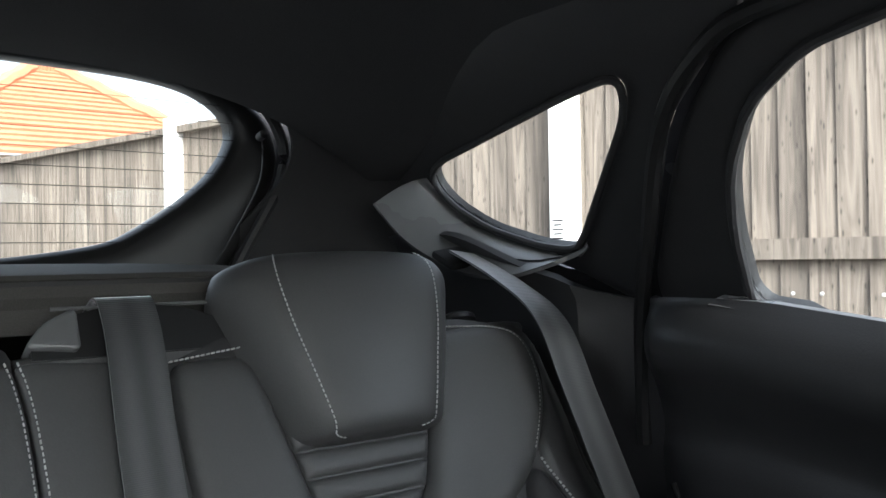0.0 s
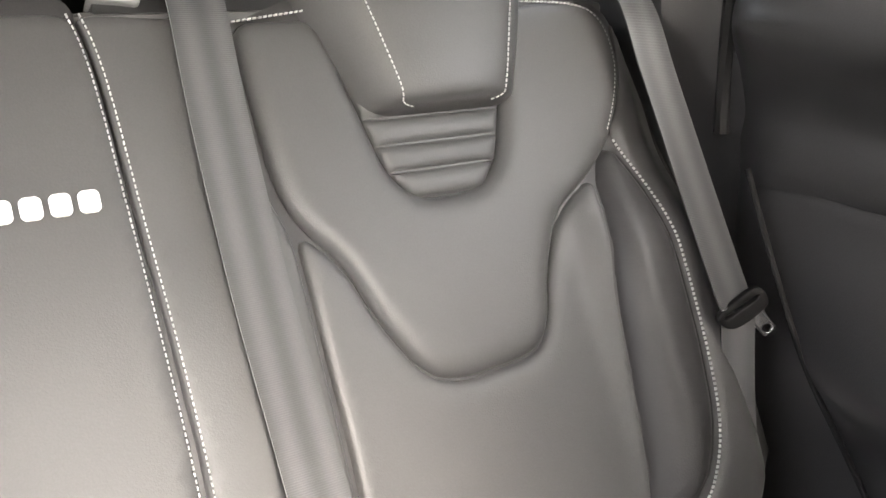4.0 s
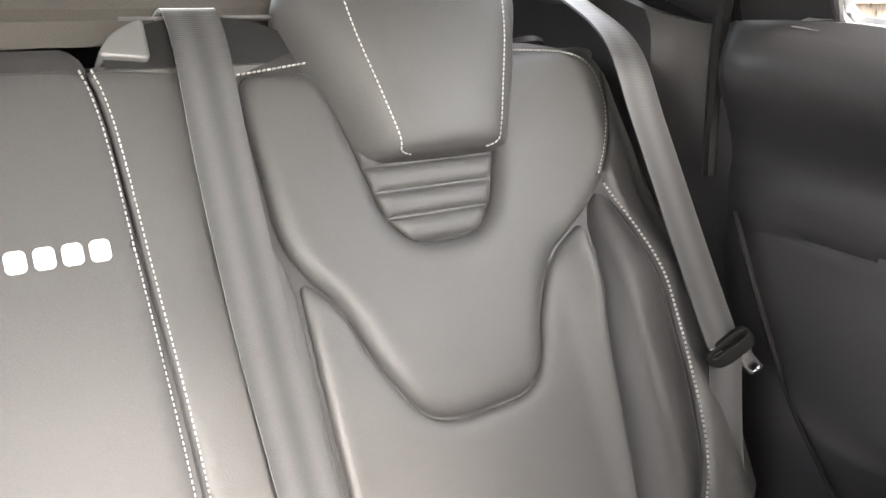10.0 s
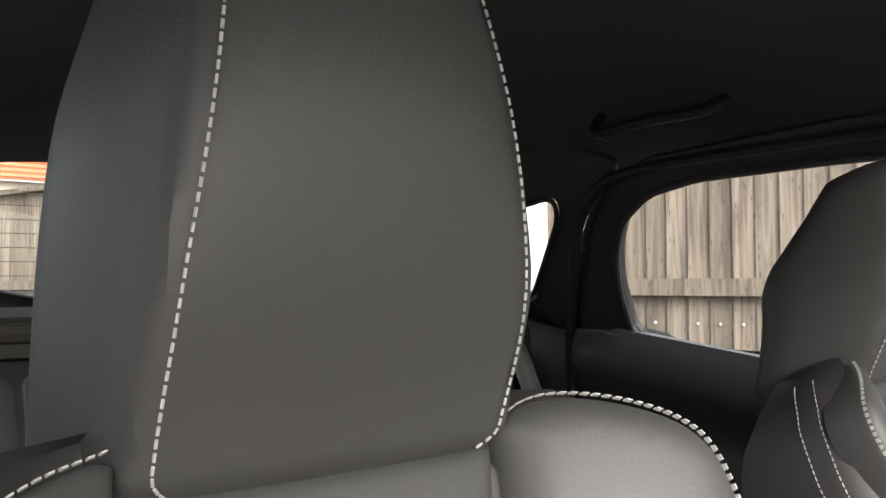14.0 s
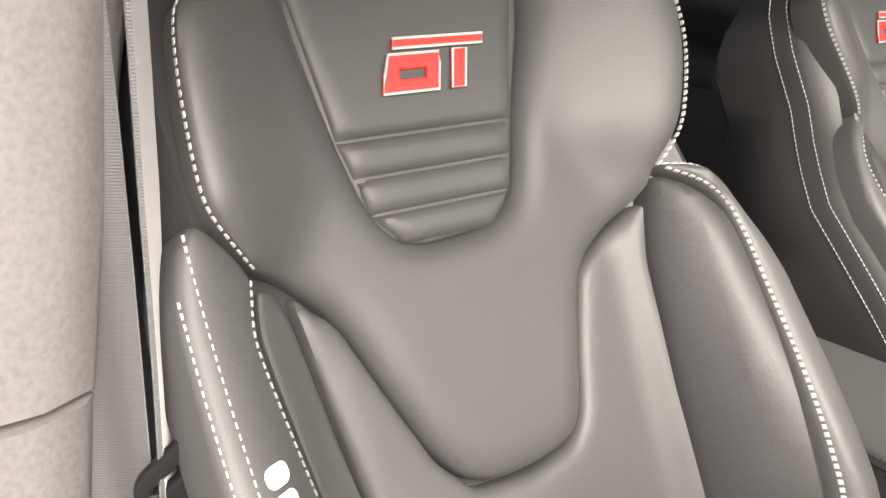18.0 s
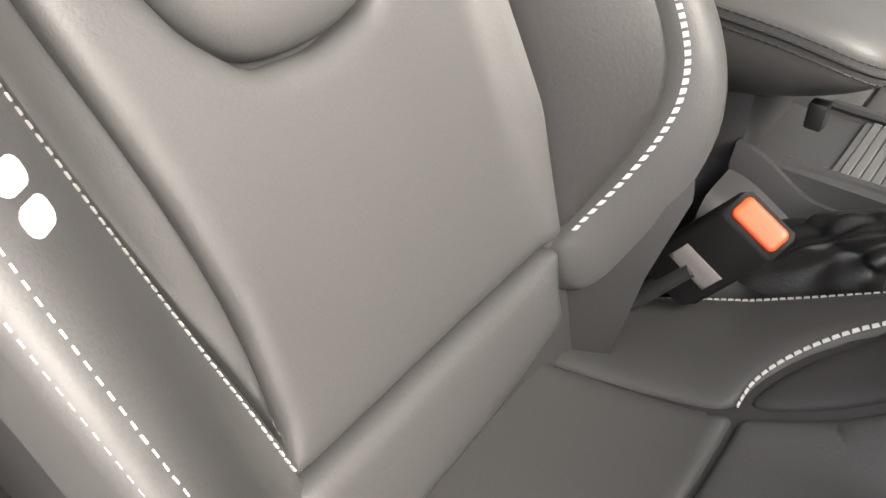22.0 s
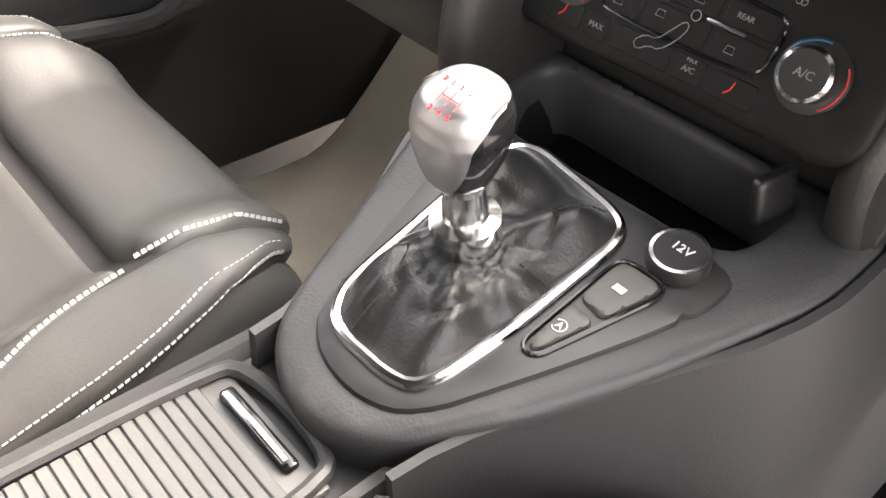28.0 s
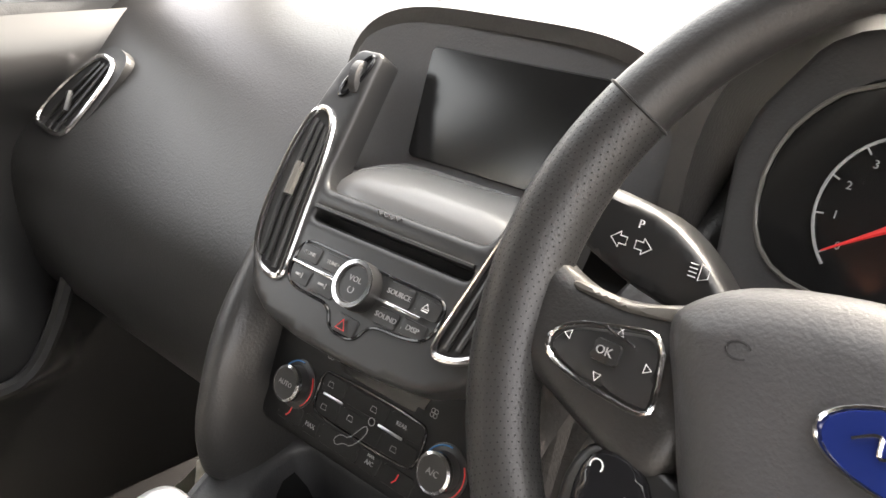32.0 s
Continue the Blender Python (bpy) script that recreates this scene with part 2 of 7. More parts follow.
def resample(pts, step, closed=True):
    p = np.array(pts, float)
    if closed:
        p = np.vstack([p, p[:1]])
    s = np.r_[0, np.cumsum(np.linalg.norm(np.diff(p, axis=0), axis=1))]
    n = max(3 if closed else 2, int(round(s[-1] / step)))
    q = np.linspace(0, s[-1], n + 1)
    if closed:
        q = q[:-1]
    return np.stack([np.interp(q, s, p[:, k]) for k in range(p.shape[1])], 1)


def subdivide(pts, step):
    """A closed loop with each of its sides cut into short pieces, its corners kept."""
    out = []
    for i in range(len(pts)):
        a, b = np.array(pts[i], float), np.array(pts[(i + 1) % len(pts)], float)
        d = np.linalg.norm(b - a)
        if d < 1e-7:
            continue
        n = max(1, int(math.ceil(d / step - 0.3)))
        out += [a + (b - a) * k / n for k in range(n)]
    return np.array(out)


def smooth(a, b, x):
    t = min(1.0, max(0.0, (x - a) / (b - a)))
    return t * t * (3 - 2 * t)


class Face:
    """A curved face: origin, the directions across and up it, its outward side, and its relief f(u, v)."""

    def __init__(self, origin, across, up, relief=None, scale=(1.0, 1.0)):
        a, b = Vector(across).normalized(), Vector(up).normalized()
        self.o, self.n = Vector(origin), a.cross(b)
        self.a, self.b = a * scale[0], b * scale[1]
        self.f = relief or (lambda u, v: 0.0)

    def __call__(self, u, v, h=0.0):
        return self.o + self.a * u + self.b * v + self.n * (self.f(u, v) + h)


def inside_distance(poly, pts):
    """Whether each point lies within the loop, and how far it is from it."""
    a, b = poly, np.roll(poly, -1, axis=0)
    x, y = pts[:, 0][:, None], pts[:, 1][:, None]
    cross = ((a[:, 1] > y) != (b[:, 1] > y)) & (x < (b[:, 0] - a[:, 0]) * (y - a[:, 1]) / (b[:, 1] - a[:, 1] + 1e-15) + a[:, 0])
    d = b - a
    t = np.clip(((x - a[:, 0]) * d[:, 0] + (y - a[:, 1]) * d[:, 1]) / ((d**2).sum(1) + 1e-15), 0, 1)
    dist = np.sqrt((x - a[:, 0] - t * d[:, 0]) ** 2 + (y - a[:, 1] - t * d[:, 1]) ** 2).min(1)
    return cross.sum(1) % 2 == 1, dist


def pillow(face, outline, puff=0.006, edge=0.015, depth=0.02, res=0.012, rounds=2, holes=(), low=None, cut=0.014):
    """A padded piece on a face: an outline in (u, v), rounded at its edge over the width given, with a closed back."""
    from mathutils.geometry import delaunay_2d_cdt

    turn = (lambda q: soften(q, cut)) if rounds == 1 else (lambda q: chaikin(q, rounds))
    loops = [subdivide(turn(q), res) for q in (outline, *holes)]
    lo, hi = loops[0].min(0), loops[0].max(0)
    rings = [edge * k for k in (0.12, 0.35, 0.7)] if puff else []
    gx, gy = np.meshgrid(np.arange(lo[0], hi[0], res), np.arange(lo[1], hi[1], res * 0.87))
    gx[1::2] += res / 2
    pts = np.stack([gx.ravel(), gy.ravel()], 1)
    ok, dist = inside_distance(loops[0], pts)
    for h in loops[1:]:
        i2, d2 = inside_distance(h, pts)
        ok, dist = ok & ~i2, np.minimum(dist, d2)
    pts = pts[ok & (dist > max(res * 0.5, edge * 0.85 if puff else 0))]
    extra = []
    for loop in loops:
        nxt, prv = np.roll(loop, -1, axis=0), np.roll(loop, 1, axis=0)
        t = nxt - prv
        nrm = np.stack([-t[:, 1], t[:, 0]], 1) / (np.linalg.norm(t, axis=1)[:, None] + 1e-12)
        for r in rings:
            for sgn in (1, -1):
                extra.append(loop + sgn * nrm * r)
    if extra:
        e = np.vstack(extra)
        ok, dist = inside_distance(loops[0], e)
        for h in loops[1:]:
            i2, d2 = inside_distance(h, e)
            ok, dist = ok & ~i2, np.minimum(dist, d2)
        tight = np.minimum(np.abs(dist[:, None] - np.array(rings)).min(1), 1)
        e = e[ok & (dist > rings[0] * 0.6) & (tight < edge * 0.05)]
        pts = np.vstack([pts, e])
    allp, edges, start = [], [], 0
    for loop in loops:
        allp += [Vector(p) for p in loop]
        edges += [(start + i, start + (i + 1) % len(loop)) for i in range(len(loop))]
        start += len(loop)
    allp += [Vector(p) for p in pts]
    co, _, tri, *_ = delaunay_2d_cdt(allp, edges, [], 0, 1e-7)
    cc = np.array([tuple(c) for c in co])
    mid = np.array([cc[list(f)].mean(0) for f in tri])
    keep, _ = inside_distance(loops[0], mid)
    for h in loops[1:]:
        keep &= ~inside_distance(h, mid)[0]
    tri = [tuple(f) for f, k in zip(tri, keep) if k]
    _, dist = inside_distance(loops[0], cc)
    for h in loops[1:]:
        dist = np.minimum(dist, inside_distance(h, cc)[1])
    q = np.clip(dist / max(edge, 1e-6), 0, 1)
    hh = puff * np.sqrt(np.maximum(0, 1 - (1 - q) ** 2))
    top = [tuple(face(u, v, h)) for (u, v), h in zip(cc, hh)]
    back = [tuple(face(u, v, -depth if low is None else low(u, v))) for u, v in cc]
    n = len(top)
    count = {}
    for f in tri:
        for i in range(3):
            k = (f[i], f[(i + 1) % 3])
            count[k] = count.get(k, 0) + 1
    faces = list(tri) + [tuple(i + n for i in reversed(f)) for f in tri]
    for a, b in count:
        if (b, a) not in count:
            faces.append((b, a, a + n, b + n))
    return top + back, faces


def tube(path, radius, sides=8, closed=False, cap=True, flat=1.0, up=(0, 0, 1)):
    """A swept bar along points; radius may be a list; flat squeezes its section along up."""
    p = [Vector(q) for q in path]
    n = len(p)
    verts, faces = [], []
    for i in range(n):
        t = (p[(i + 1) % n] - p[i - 1]) if closed else (p[min(i + 1, n - 1)] - p[max(i - 1, 0)])
        t.normalize()
        a = t.cross(Vector(up))
        if a.length < 1e-4:
            a = t.cross(Vector((1, 0, 0)))
        a.normalize()
        b = a.cross(t)
        r = radius[i] if isinstance(radius, (list, tuple)) else radius
        for k in range(sides):
            w = 2 * math.pi * k / sides
            verts.append(tuple(p[i] + a * r * math.cos(w) + b * r * flat * math.sin(w)))
    for i in range(n if closed else n - 1):
        for k in range(sides):
            j = (i + 1) % n
            faces.append((i * sides + k, i * sides + (k + 1) % sides, j * sides + (k + 1) % sides, j * sides + k))
    if cap and not closed:
        faces += [tuple(range(sides))[::-1], tuple((n - 1) * sides + k for k in range(sides))]
    return verts, faces


def loft(rings, closed=True, cap=True):
    n = len(rings[0])
    verts = [tuple(p) for r in rings for p in r]
    faces = []
    for i in range(len(rings) - 1):
        for k in range(n if closed else n - 1):
            faces.append((i * n + k, i * n + (k + 1) % n, (i + 1) * n + (k + 1) % n, (i + 1) * n + k))
    if cap:
        faces += [tuple(range(n))[::-1], tuple((len(rings) - 1) * n + k for k in range(n))]
    return verts, faces


def lathe(profile, centre, axis=(0, 0, 1), sides=32, hollow=False):
    """Turned shape: profile of (radius, height along the axis); hollow: a closed ring."""
    q = Vector(axis).normalized().to_track_quat("Z", "Y").to_matrix()
    rings = [[Vector(centre) + q @ Vector((r * math.cos(2 * math.pi * k / sides), r * math.sin(2 * math.pi * k / sides), h)) for k in range(sides)] for r, h in profile]
    return loft(rings + rings[:1], cap=False) if hollow else loft(rings)


def shell(fn, nu, nv, thick=0.004):
    """A curved sheet fn(s, t), s and t from 0 to 1, given thickness against its own normal."""
    g = [[Vector(fn(i / nu, j / nv)) for j in range(nv + 1)] for i in range(nu + 1)]
    top, back = [], []
    for i in range(nu + 1):
        for j in range(nv + 1):
            a = g[min(i + 1, nu)][j] - g[max(i - 1, 0)][j]
            b = g[i][min(j + 1, nv)] - g[i][max(j - 1, 0)]
            n = a.cross(b).normalized()
            top.append(tuple(g[i][j]))
            back.append(tuple(g[i][j] - n * thick))
    w = nv + 1
    m = len(top)
    faces = []
    for i in range(nu):
        for j in range(nv):
            q = (i * w + j, (i + 1) * w + j, (i + 1) * w + j + 1, i * w + j + 1)
            faces.append(q)
            faces.append(tuple(k + m for k in reversed(q)))
    rim = [(i, 0) for i in range(nu)] + [(nu, j) for j in range(nv)] + [(i, nv) for i in range(nu, 0, -1)] + [(0, j) for j in range(nv, 0, -1)]
    for (i, j), (k, l) in zip(rim, rim[1:] + rim[:1]):
        a, b = i * w + j, k * w + l
        faces.append((b, a, a + m, b + m))
    return top + back, faces


def box(centre, size, bevel=0.003, rot=(0, 0, 0), segments=2):
    bm = bmesh.new()
    bmesh.ops.create_cube(bm, size=1, matrix=Matrix.LocRotScale(centre, Euler([radians(a) for a in rot]), size))
    if bevel:
        bmesh.ops.bevel(bm, geom=bm.edges[:], offset=bevel, segments=segments, affect="EDGES", profile=0.5)
    geo = [tuple(v.co) for v in bm.verts], [tuple(v.index for v in f.verts) for f in bm.faces]
    bm.verts.index_update()
    geo = [tuple(v.co) for v in bm.verts], [tuple(v.index for v in f.verts) for f in bm.faces]
    bm.free()
    return geo


def catmull(pts, per=6, closed=False):
    p = [Vector(q) for q in pts]
    n = len(p)
    out = []
    for i in range(n if closed else n - 1):
        a, b, c, d = (p[(i + k) % n] if closed else p[min(max(i + k, 0), n - 1)] for k in (-1, 0, 1, 2))
        for k in range(per):
            t = k / per
            out.append(0.5 * ((2 * b) + (c - a) * t + (2 * a - 5 * b + 4 * c - d) * t * t + (3 * b - a - 3 * c + d) * t**3))
    if not closed:
        out.append(p[-1])
    return out


def stitches(face, line, pitch=0.0055, length=0.0037, width=0.0011, lift=0.004, closed=False, rounds=2):
    """A row of raised stitches along a line in (u, v) on a face."""
    p = resample(chaikin(line, rounds, closed), pitch, closed)
    geos = []
    for i in range(len(p) - 1):
        a, b = p[i], p[i + 1]
        d = (b - a) / (np.linalg.norm(b - a) + 1e-9)
        e = a + d * length
        s = np.array([-d[1], d[0]]) * width / 2
        low = [face(*(a - s), lift - 0.002), face(*(a + s), lift - 0.002), face(*(e + s), lift - 0.002), face(*(e - s), lift - 0.002)]
        up = [face(*(a - s * 0.6 + d * 0.0004), lift + 0.0008), face(*(a + s * 0.6 + d * 0.0004), lift + 0.0008), face(*(e + s * 0.6 - d * 0.0004), lift + 0.0008), face(*(e - s * 0.6 - d * 0.0004), lift + 0.0008)]
        geos.append((low + up, [(0, 1, 5, 4), (1, 2, 6, 5), (2, 3, 7, 6), (3, 0, 4, 7), (4, 5, 6, 7)]))
    return join(*geos)


def text_geo(body, size, face, u, v, lift=0.001, spin=0.0, extrude=0.0004, shear=0.0, align="CENTER", widen=1.0):
    """Lettering in the built-in font as a mesh, laid on a face."""
    cu = bpy.data.curves.new("lettering", "FONT")
    cu.body, cu.size, cu.extrude, cu.shear, cu.align_x, cu.align_y, cu.resolution_u = body, size, extrude, shear, align, "CENTER", 2
    ob = bpy.data.objects.new("lettering", cu)
    scene.collection.objects.link(ob)
    me = ob.to_mesh()
    c, s = math.cos(radians(spin)), math.sin(radians(spin))
    verts = []
    for w in me.vertices:
        x, y = w.co.x * widen, w.co.y
        verts.append(tuple(face(u + x * c - y * s, v + x * s + y * c, lift + w.co.z)))
    geo = verts, [tuple(f.vertices) for f in me.polygons]
    ob.to_mesh_clear()
    bpy.data.objects.remove(ob)
    bpy.data.curves.remove(cu)
    return geo


class Map:
    """A face given by a formula p(u, v)."""

    def __init__(self, p, side=1):
        self.p, self.side = p, side

    def __call__(self, u, v, h=0.0):
        p = Vector(self.p(u, v))
        if not h:
            return p
        a = Vector(self.p(u + 1e-3, v)) - p
        b = Vector(self.p(u, v + 1e-3)) - p
        return p + a.cross(b).normalized() * (h * self.side)


def flip(pts):
    return [(-y, z) for y, z in pts]


# ---- outside: ground, fence, neighbouring roof ----
GROUND_Z = -0.30
PAVING = material("grey_driveway", (0.16, 0.155, 0.15), 0.9, grain=0.4, scale=60, bump=0.6, stain=0.3, stain_scale=1.5)
solid("ground", ([(-400, -400, GROUND_Z), (400, -400, GROUND_Z), (400, 400, GROUND_Z), (-400, 400, GROUND_Z)], [(0, 1, 2, 3)]), PAVING,
      "pale grey driveway paving under the car", "ground", "structure", base=(0, 0, GROUND_Z))


def wood_material(name, colour, dark):
    m = bpy.data.materials.new(name)
    m.use_nodes = True
    nt = m.node_tree
    b = nt.nodes["Principled BSDF"]
    b.inputs["Roughness"].default_value = 0.85
    co, info, add = nt.nodes.new("ShaderNodeTexCoord"), nt.nodes.new("ShaderNodeObjectInfo"), nt.nodes.new("ShaderNodeVectorMath")
    shift = nt.nodes.new("ShaderNodeVectorMath")
    shift.operation = "SCALE"
    shift.inputs[0].default_value = (37.0, 11.0, 23.0)
    nt.links.new(info.outputs["Random"], shift.inputs["Scale"])
    nt.links.new(co.outputs["Object"], add.inputs[0])
    nt.links.new(shift.outputs[0], add.inputs[1])
    mp = nt.nodes.new("ShaderNodeMapping")
    mp.inputs["Scale"].default_value = (30, 30, 1.6)
    nt.links.new(add.outputs[0], mp.inputs["Vector"])
    grain = nt.nodes.new("ShaderNodeTexNoise")
    grain.inputs["Scale"].default_value, grain.inputs["Detail"].default_value, grain.inputs["Distortion"].default_value = 1.0, 6, 1.2
    nt.links.new(mp.outputs[0], grain.inputs["Vector"])
    knots = nt.nodes.new("ShaderNodeTexVoronoi")
    mp2 = nt.nodes.new("ShaderNodeMapping")
    mp2.inputs["Scale"].default_value = (9, 9, 2.6)
    nt.links.new(add.outputs[0], mp2.inputs["Vector"])
    nt.links.new(mp2.outputs[0], knots.inputs["Vector"])
    kr = nt.nodes.new("ShaderNodeMapRange")
    kr.inputs["From Min"].default_value, kr.inputs["From Max"].default_value = 0.05, 0.22
    kr.inputs["To Min"].default_value, kr.inputs["To Max"].default_value = 0.35, 1.0
    nt.links.new(knots.outputs["Distance"], kr.inputs["Value"])
    mix = nt.nodes.new("ShaderNodeMix")
    mix.data_type = "RGBA"
    mix.inputs["A"].default_value, mix.inputs["B"].default_value = (*dark, 1), (*colour, 1)
    ramp = nt.nodes.new("ShaderNodeMapRange")
    ramp.inputs["From Min"].default_value, ramp.inputs["From Max"].default_value = 0.35, 0.62
    nt.links.new(grain.outputs["Fac"], ramp.inputs["Value"])
    nt.links.new(ramp.outputs[0], mix.inputs["Factor"])
    tone = nt.nodes.new("ShaderNodeMapRange")
    tone.inputs["To Min"].default_value, tone.inputs["To Max"].default_value = 0.75, 1.15
    nt.links.new(info.outputs["Random"], tone.inputs["Value"])
    mu = nt.nodes.new("ShaderNodeMath")
    mu.operation = "MULTIPLY"
    nt.links.new(kr.outputs[0], mu.inputs[0])
    nt.links.new(tone.outputs[0], mu.inputs[1])
    sc = nt.nodes.new("ShaderNodeVectorMath")
    sc.operation = "SCALE"
    nt.links.new(mix.outputs["Result"], sc.inputs[0])
    nt.links.new(mu.outputs[0], sc.inputs["Scale"])
    nt.links.new(sc.outputs[0], b.inputs["Base Color"])
    bp = nt.nodes.new("ShaderNodeBump")
    bp.inputs["Strength"].default_value, bp.inputs["Distance"].default_value = 0.4, 0.003
    nt.links.new(grain.outputs["Fac"], bp.inputs["Height"])
    nt.links.new(bp.outputs[0], b.inputs["Normal"])
    return m


WOOD = wood_material("weathered_fence_wood", (0.205, 0.168, 0.134), (0.095, 0.076, 0.060))
CONCRETE = material("pale_concrete_post", (0.62, 0.61, 0.58), 0.9, grain=0.2, scale=80, bump=0.4, stain=0.15)
FENCE_TOP = 1.86
# the fence runs past the car's left side and closes in towards its rear
FENCE_N = Vector((math.sin(radians(76)), math.cos(radians(76)), 0))
FENCE_D = Vector((-FENCE_N.y, FENCE_N.x, 0))
FENCE_O = Vector((-0.138, 0.211, 0)) + FENCE_N * 3.4


def fence_point(s, out, z):
    """s metres along the fence towards the car's rear, out metres towards the car."""
    p = FENCE_O + FENCE_D * s - FENCE_N * out
    return p.x, p.y, z


def fence_bar(s0, s1, out0, out1, z0, z1):
    v = [fence_point(s, o, z) for z in (z0, z1) for s, o in ((s0, out0), (s1, out0), (s1, out1), (s0, out1))]
    return v, [(0, 3, 2, 1), (4, 5, 6, 7), (0, 1, 5, 4), (1, 2, 6, 5), (2, 3, 7, 6), (3, 0, 4, 7)]


fence = thing("fence", "weathered brown featheredge board fence with pale concrete posts along the driveway", "fence", fence_point(0, 0, GROUND_Z))
BOARD = 0.105
rng = random.Random(4)
for i in range(-34, 118):
    s = i * BOARD
    dz = rng.uniform(-0.008, 0.008)
    v = [fence_point(s - 0.012, 0.004, GROUND_Z + 0.12), fence_point(s + BOARD, 0.014, GROUND_Z + 0.12), fence_point(s + BOARD, 0.024, GROUND_Z + 0.12), fence_point(s - 0.012, 0.010, GROUND_Z + 0.12)]
    v += [(x, y, FENCE_TOP - 0.03 + dz) for x, y, z in v]
    if -20 < i < 100:
        part("board", (v, [(0, 3, 2, 1), (4, 5, 6, 7), (0, 1, 5, 4), (1, 2, 6, 5), (2, 3, 7, 6), (3, 0, 4, 7)]), WOOD, fence)
part("rail", fence_bar(-2.2, 10.6, 0.024, 0.06, 0.93, 1.01), WOOD, fence)
part("rail", fence_bar(-2.2, 10.6, 0.024, 0.06, 0.10, 0.18), WOOD, fence)
part("capping", fence_bar(-2.2, 10.6, -0.02, 0.075, FENCE_TOP - 0.045, FENCE_TOP), WOOD, fence, "grey weathered capping rail")
part("gravel_board", fence_bar(-2.2, 10.6, 0.0, 0.04, GROUND_Z, GROUND_Z + 0.13), CONCRETE, fence)
NAIL = material("galvanised_nail", (0.55, 0.53, 0.5), 0.5, metal=0.6)
for i in range(-12, 40):
    if i % 4 != 3:
        c = fence_point(i * BOARD + 0.06, 0.026, 0.80)
        part("nail", lathe([(0.008, 0), (0.008, 0.002), (0.004, 0.004)], c, -FENCE_N, 8), NAIL, fence)
for s in (-1.2, 1.98, 5.0, 8.05):
    part("post", box(fence_point(s, 0.05, (FENCE_TOP + 0.06 + GROUND_Z) / 2), (0.10, 0.12, FENCE_TOP + 0.06 - GROUND_Z), 0.012, (0, 0, 14)), CONCRETE, fence, "pale concrete fence post")

ROOF_TILE = material("orange_clay_tile", (0.38, 0.145, 0.075), 0.85, grain=0.3, scale=30, bump=0.4, stain=0.3, stain_scale=2.0, random_value=0.2)
BRICK_FAR = material("pale_render_wall", (0.5, 0.47, 0.42), 0.9, grain=0.2, scale=30)
house = thing("house", "neighbouring bungalow with a hipped orange clay tile roof", "house", (3.4, 16.4, GROUND_Z))
part("wall", box((3.4, 16.4, 1.1), (4.6, 5.6, 2.8), 0.02), BRICK_FAR, house)
apex_l, apex_r = Vector((3.2, 16.4, 4.35)), Vector((3.6, 16.4, 4.35))
corner = [Vector(c) for c in ((0.9, 13.4, 2.5), (5.9, 13.4, 2.5), (5.9, 19.4, 2.5), (0.9, 19.4, 2.5))]


def roof_slope(a, b, c, d, rows):
    """Courses of tiles from the eave a-b up to the ridge d-c."""
    geos = []
    for r in range(rows):
        t0, t1 = r / rows, (r + 1.15) / rows
        n = (b - a).cross(d - a).normalized()
        p = [a.lerp(d, t0), b.lerp(c, t0), b.lerp(c, min(1, t1)), a.lerp(d, min(1, t1))]
        lo, up = n * 0.05, n * 0.005
        v = [p[0] + lo, p[1] + lo, p[2] + up, p[3] + up, p[0], p[1], p[2], p[3]]
        geos.append(([tuple(q) for q in v], [(0, 1, 2, 3), (0, 4, 5, 1), (1, 5, 6, 2), (3, 2, 6, 7), (0, 3, 7, 4), (4, 7, 6, 5)]))
    return join(*geos)


part("roof_slope", roof_slope(corner[0], corner[1], apex_r, apex_l, 18), ROOF_TILE, house)
part("roof_slope", roof_slope(corner[3], corner[0], apex_l, apex_l + Vector((0, 0.01, 0)), 18), ROOF_TILE, house)
part("roof_slope", roof_slope(corner[1], corner[2], apex_r, apex_r - Vector((0, 0.01, 0)), 18), ROOF_TILE, house)
for a, b in ((corner[0], apex_l), (corner[1], apex_r), (apex_l, apex_r)):
    part("ridge_tile", tube([a.lerp(b, k / 14) + Vector((0, 0, 0.03 + 0.03 * (k % 2))) for k in range(15)], 0.13, 8), ROOF_TILE, house)
white_board = solid("white_board", box((0.60, 4.4, 0.66), (0.9, 0.5, 0.03), 0.004, (4, 0, 6)), material("white_painted_board", (0.8, 0.8, 0.78), 0.6), "white painted board lying flat on trestles behind the car", "board")
for dx in (-0.35, 0.35):
    part("leg", box((0.60 + dx, 4.4, 0.17), (0.04, 0.4, 0.94), 0.004), WOOD, white_board)

# ---- cabin shell ----
solid("floor", shell(lambda s, t: (-0.72 + 1.44 * s, -1.6 + 3.2 * t, 0.30 * math.exp(-(((s - 0.5) * 1.44) / 0.13) ** 4) * smooth(1.0, 0.6, -1.6 + 3.2 * t) + 0.25 * smooth(0.86, 0.98, t)), 40, 40, 0.02), CARPET,
      "black carpeted car floor with a raised centre tunnel", "carpet", "structure")


def roof_z(x, y):
    return 1.335 - 0.145 * min(1.0, abs(x) / 0.60) ** 3 - 0.12 * smooth(0.95, 1.42, y) - 0.05 * smooth(-0.2, -0.55, y)


solid("ceiling", shell(lambda s, t: (0.62 * (1 - 2 * s), -0.50 + 1.86 * t, roof_z(0.62 * (1 - 2 * s), -0.50 + 1.86 * t)), 40, 40, 0.02), HEADLINER, "black cloth headliner of the car roof", "headliner", "structure")
solid("roof_skin", shell(lambda s, t: (0.70 * (2 * s - 1), -0.55 + 2.0 * t, roof_z(0.62 * (2 * s - 1), -0.55 + 2.0 * t) + 0.05), 24, 24, 0.01), PAINT_CAR, "dark painted steel car roof", "car roof", "structure")


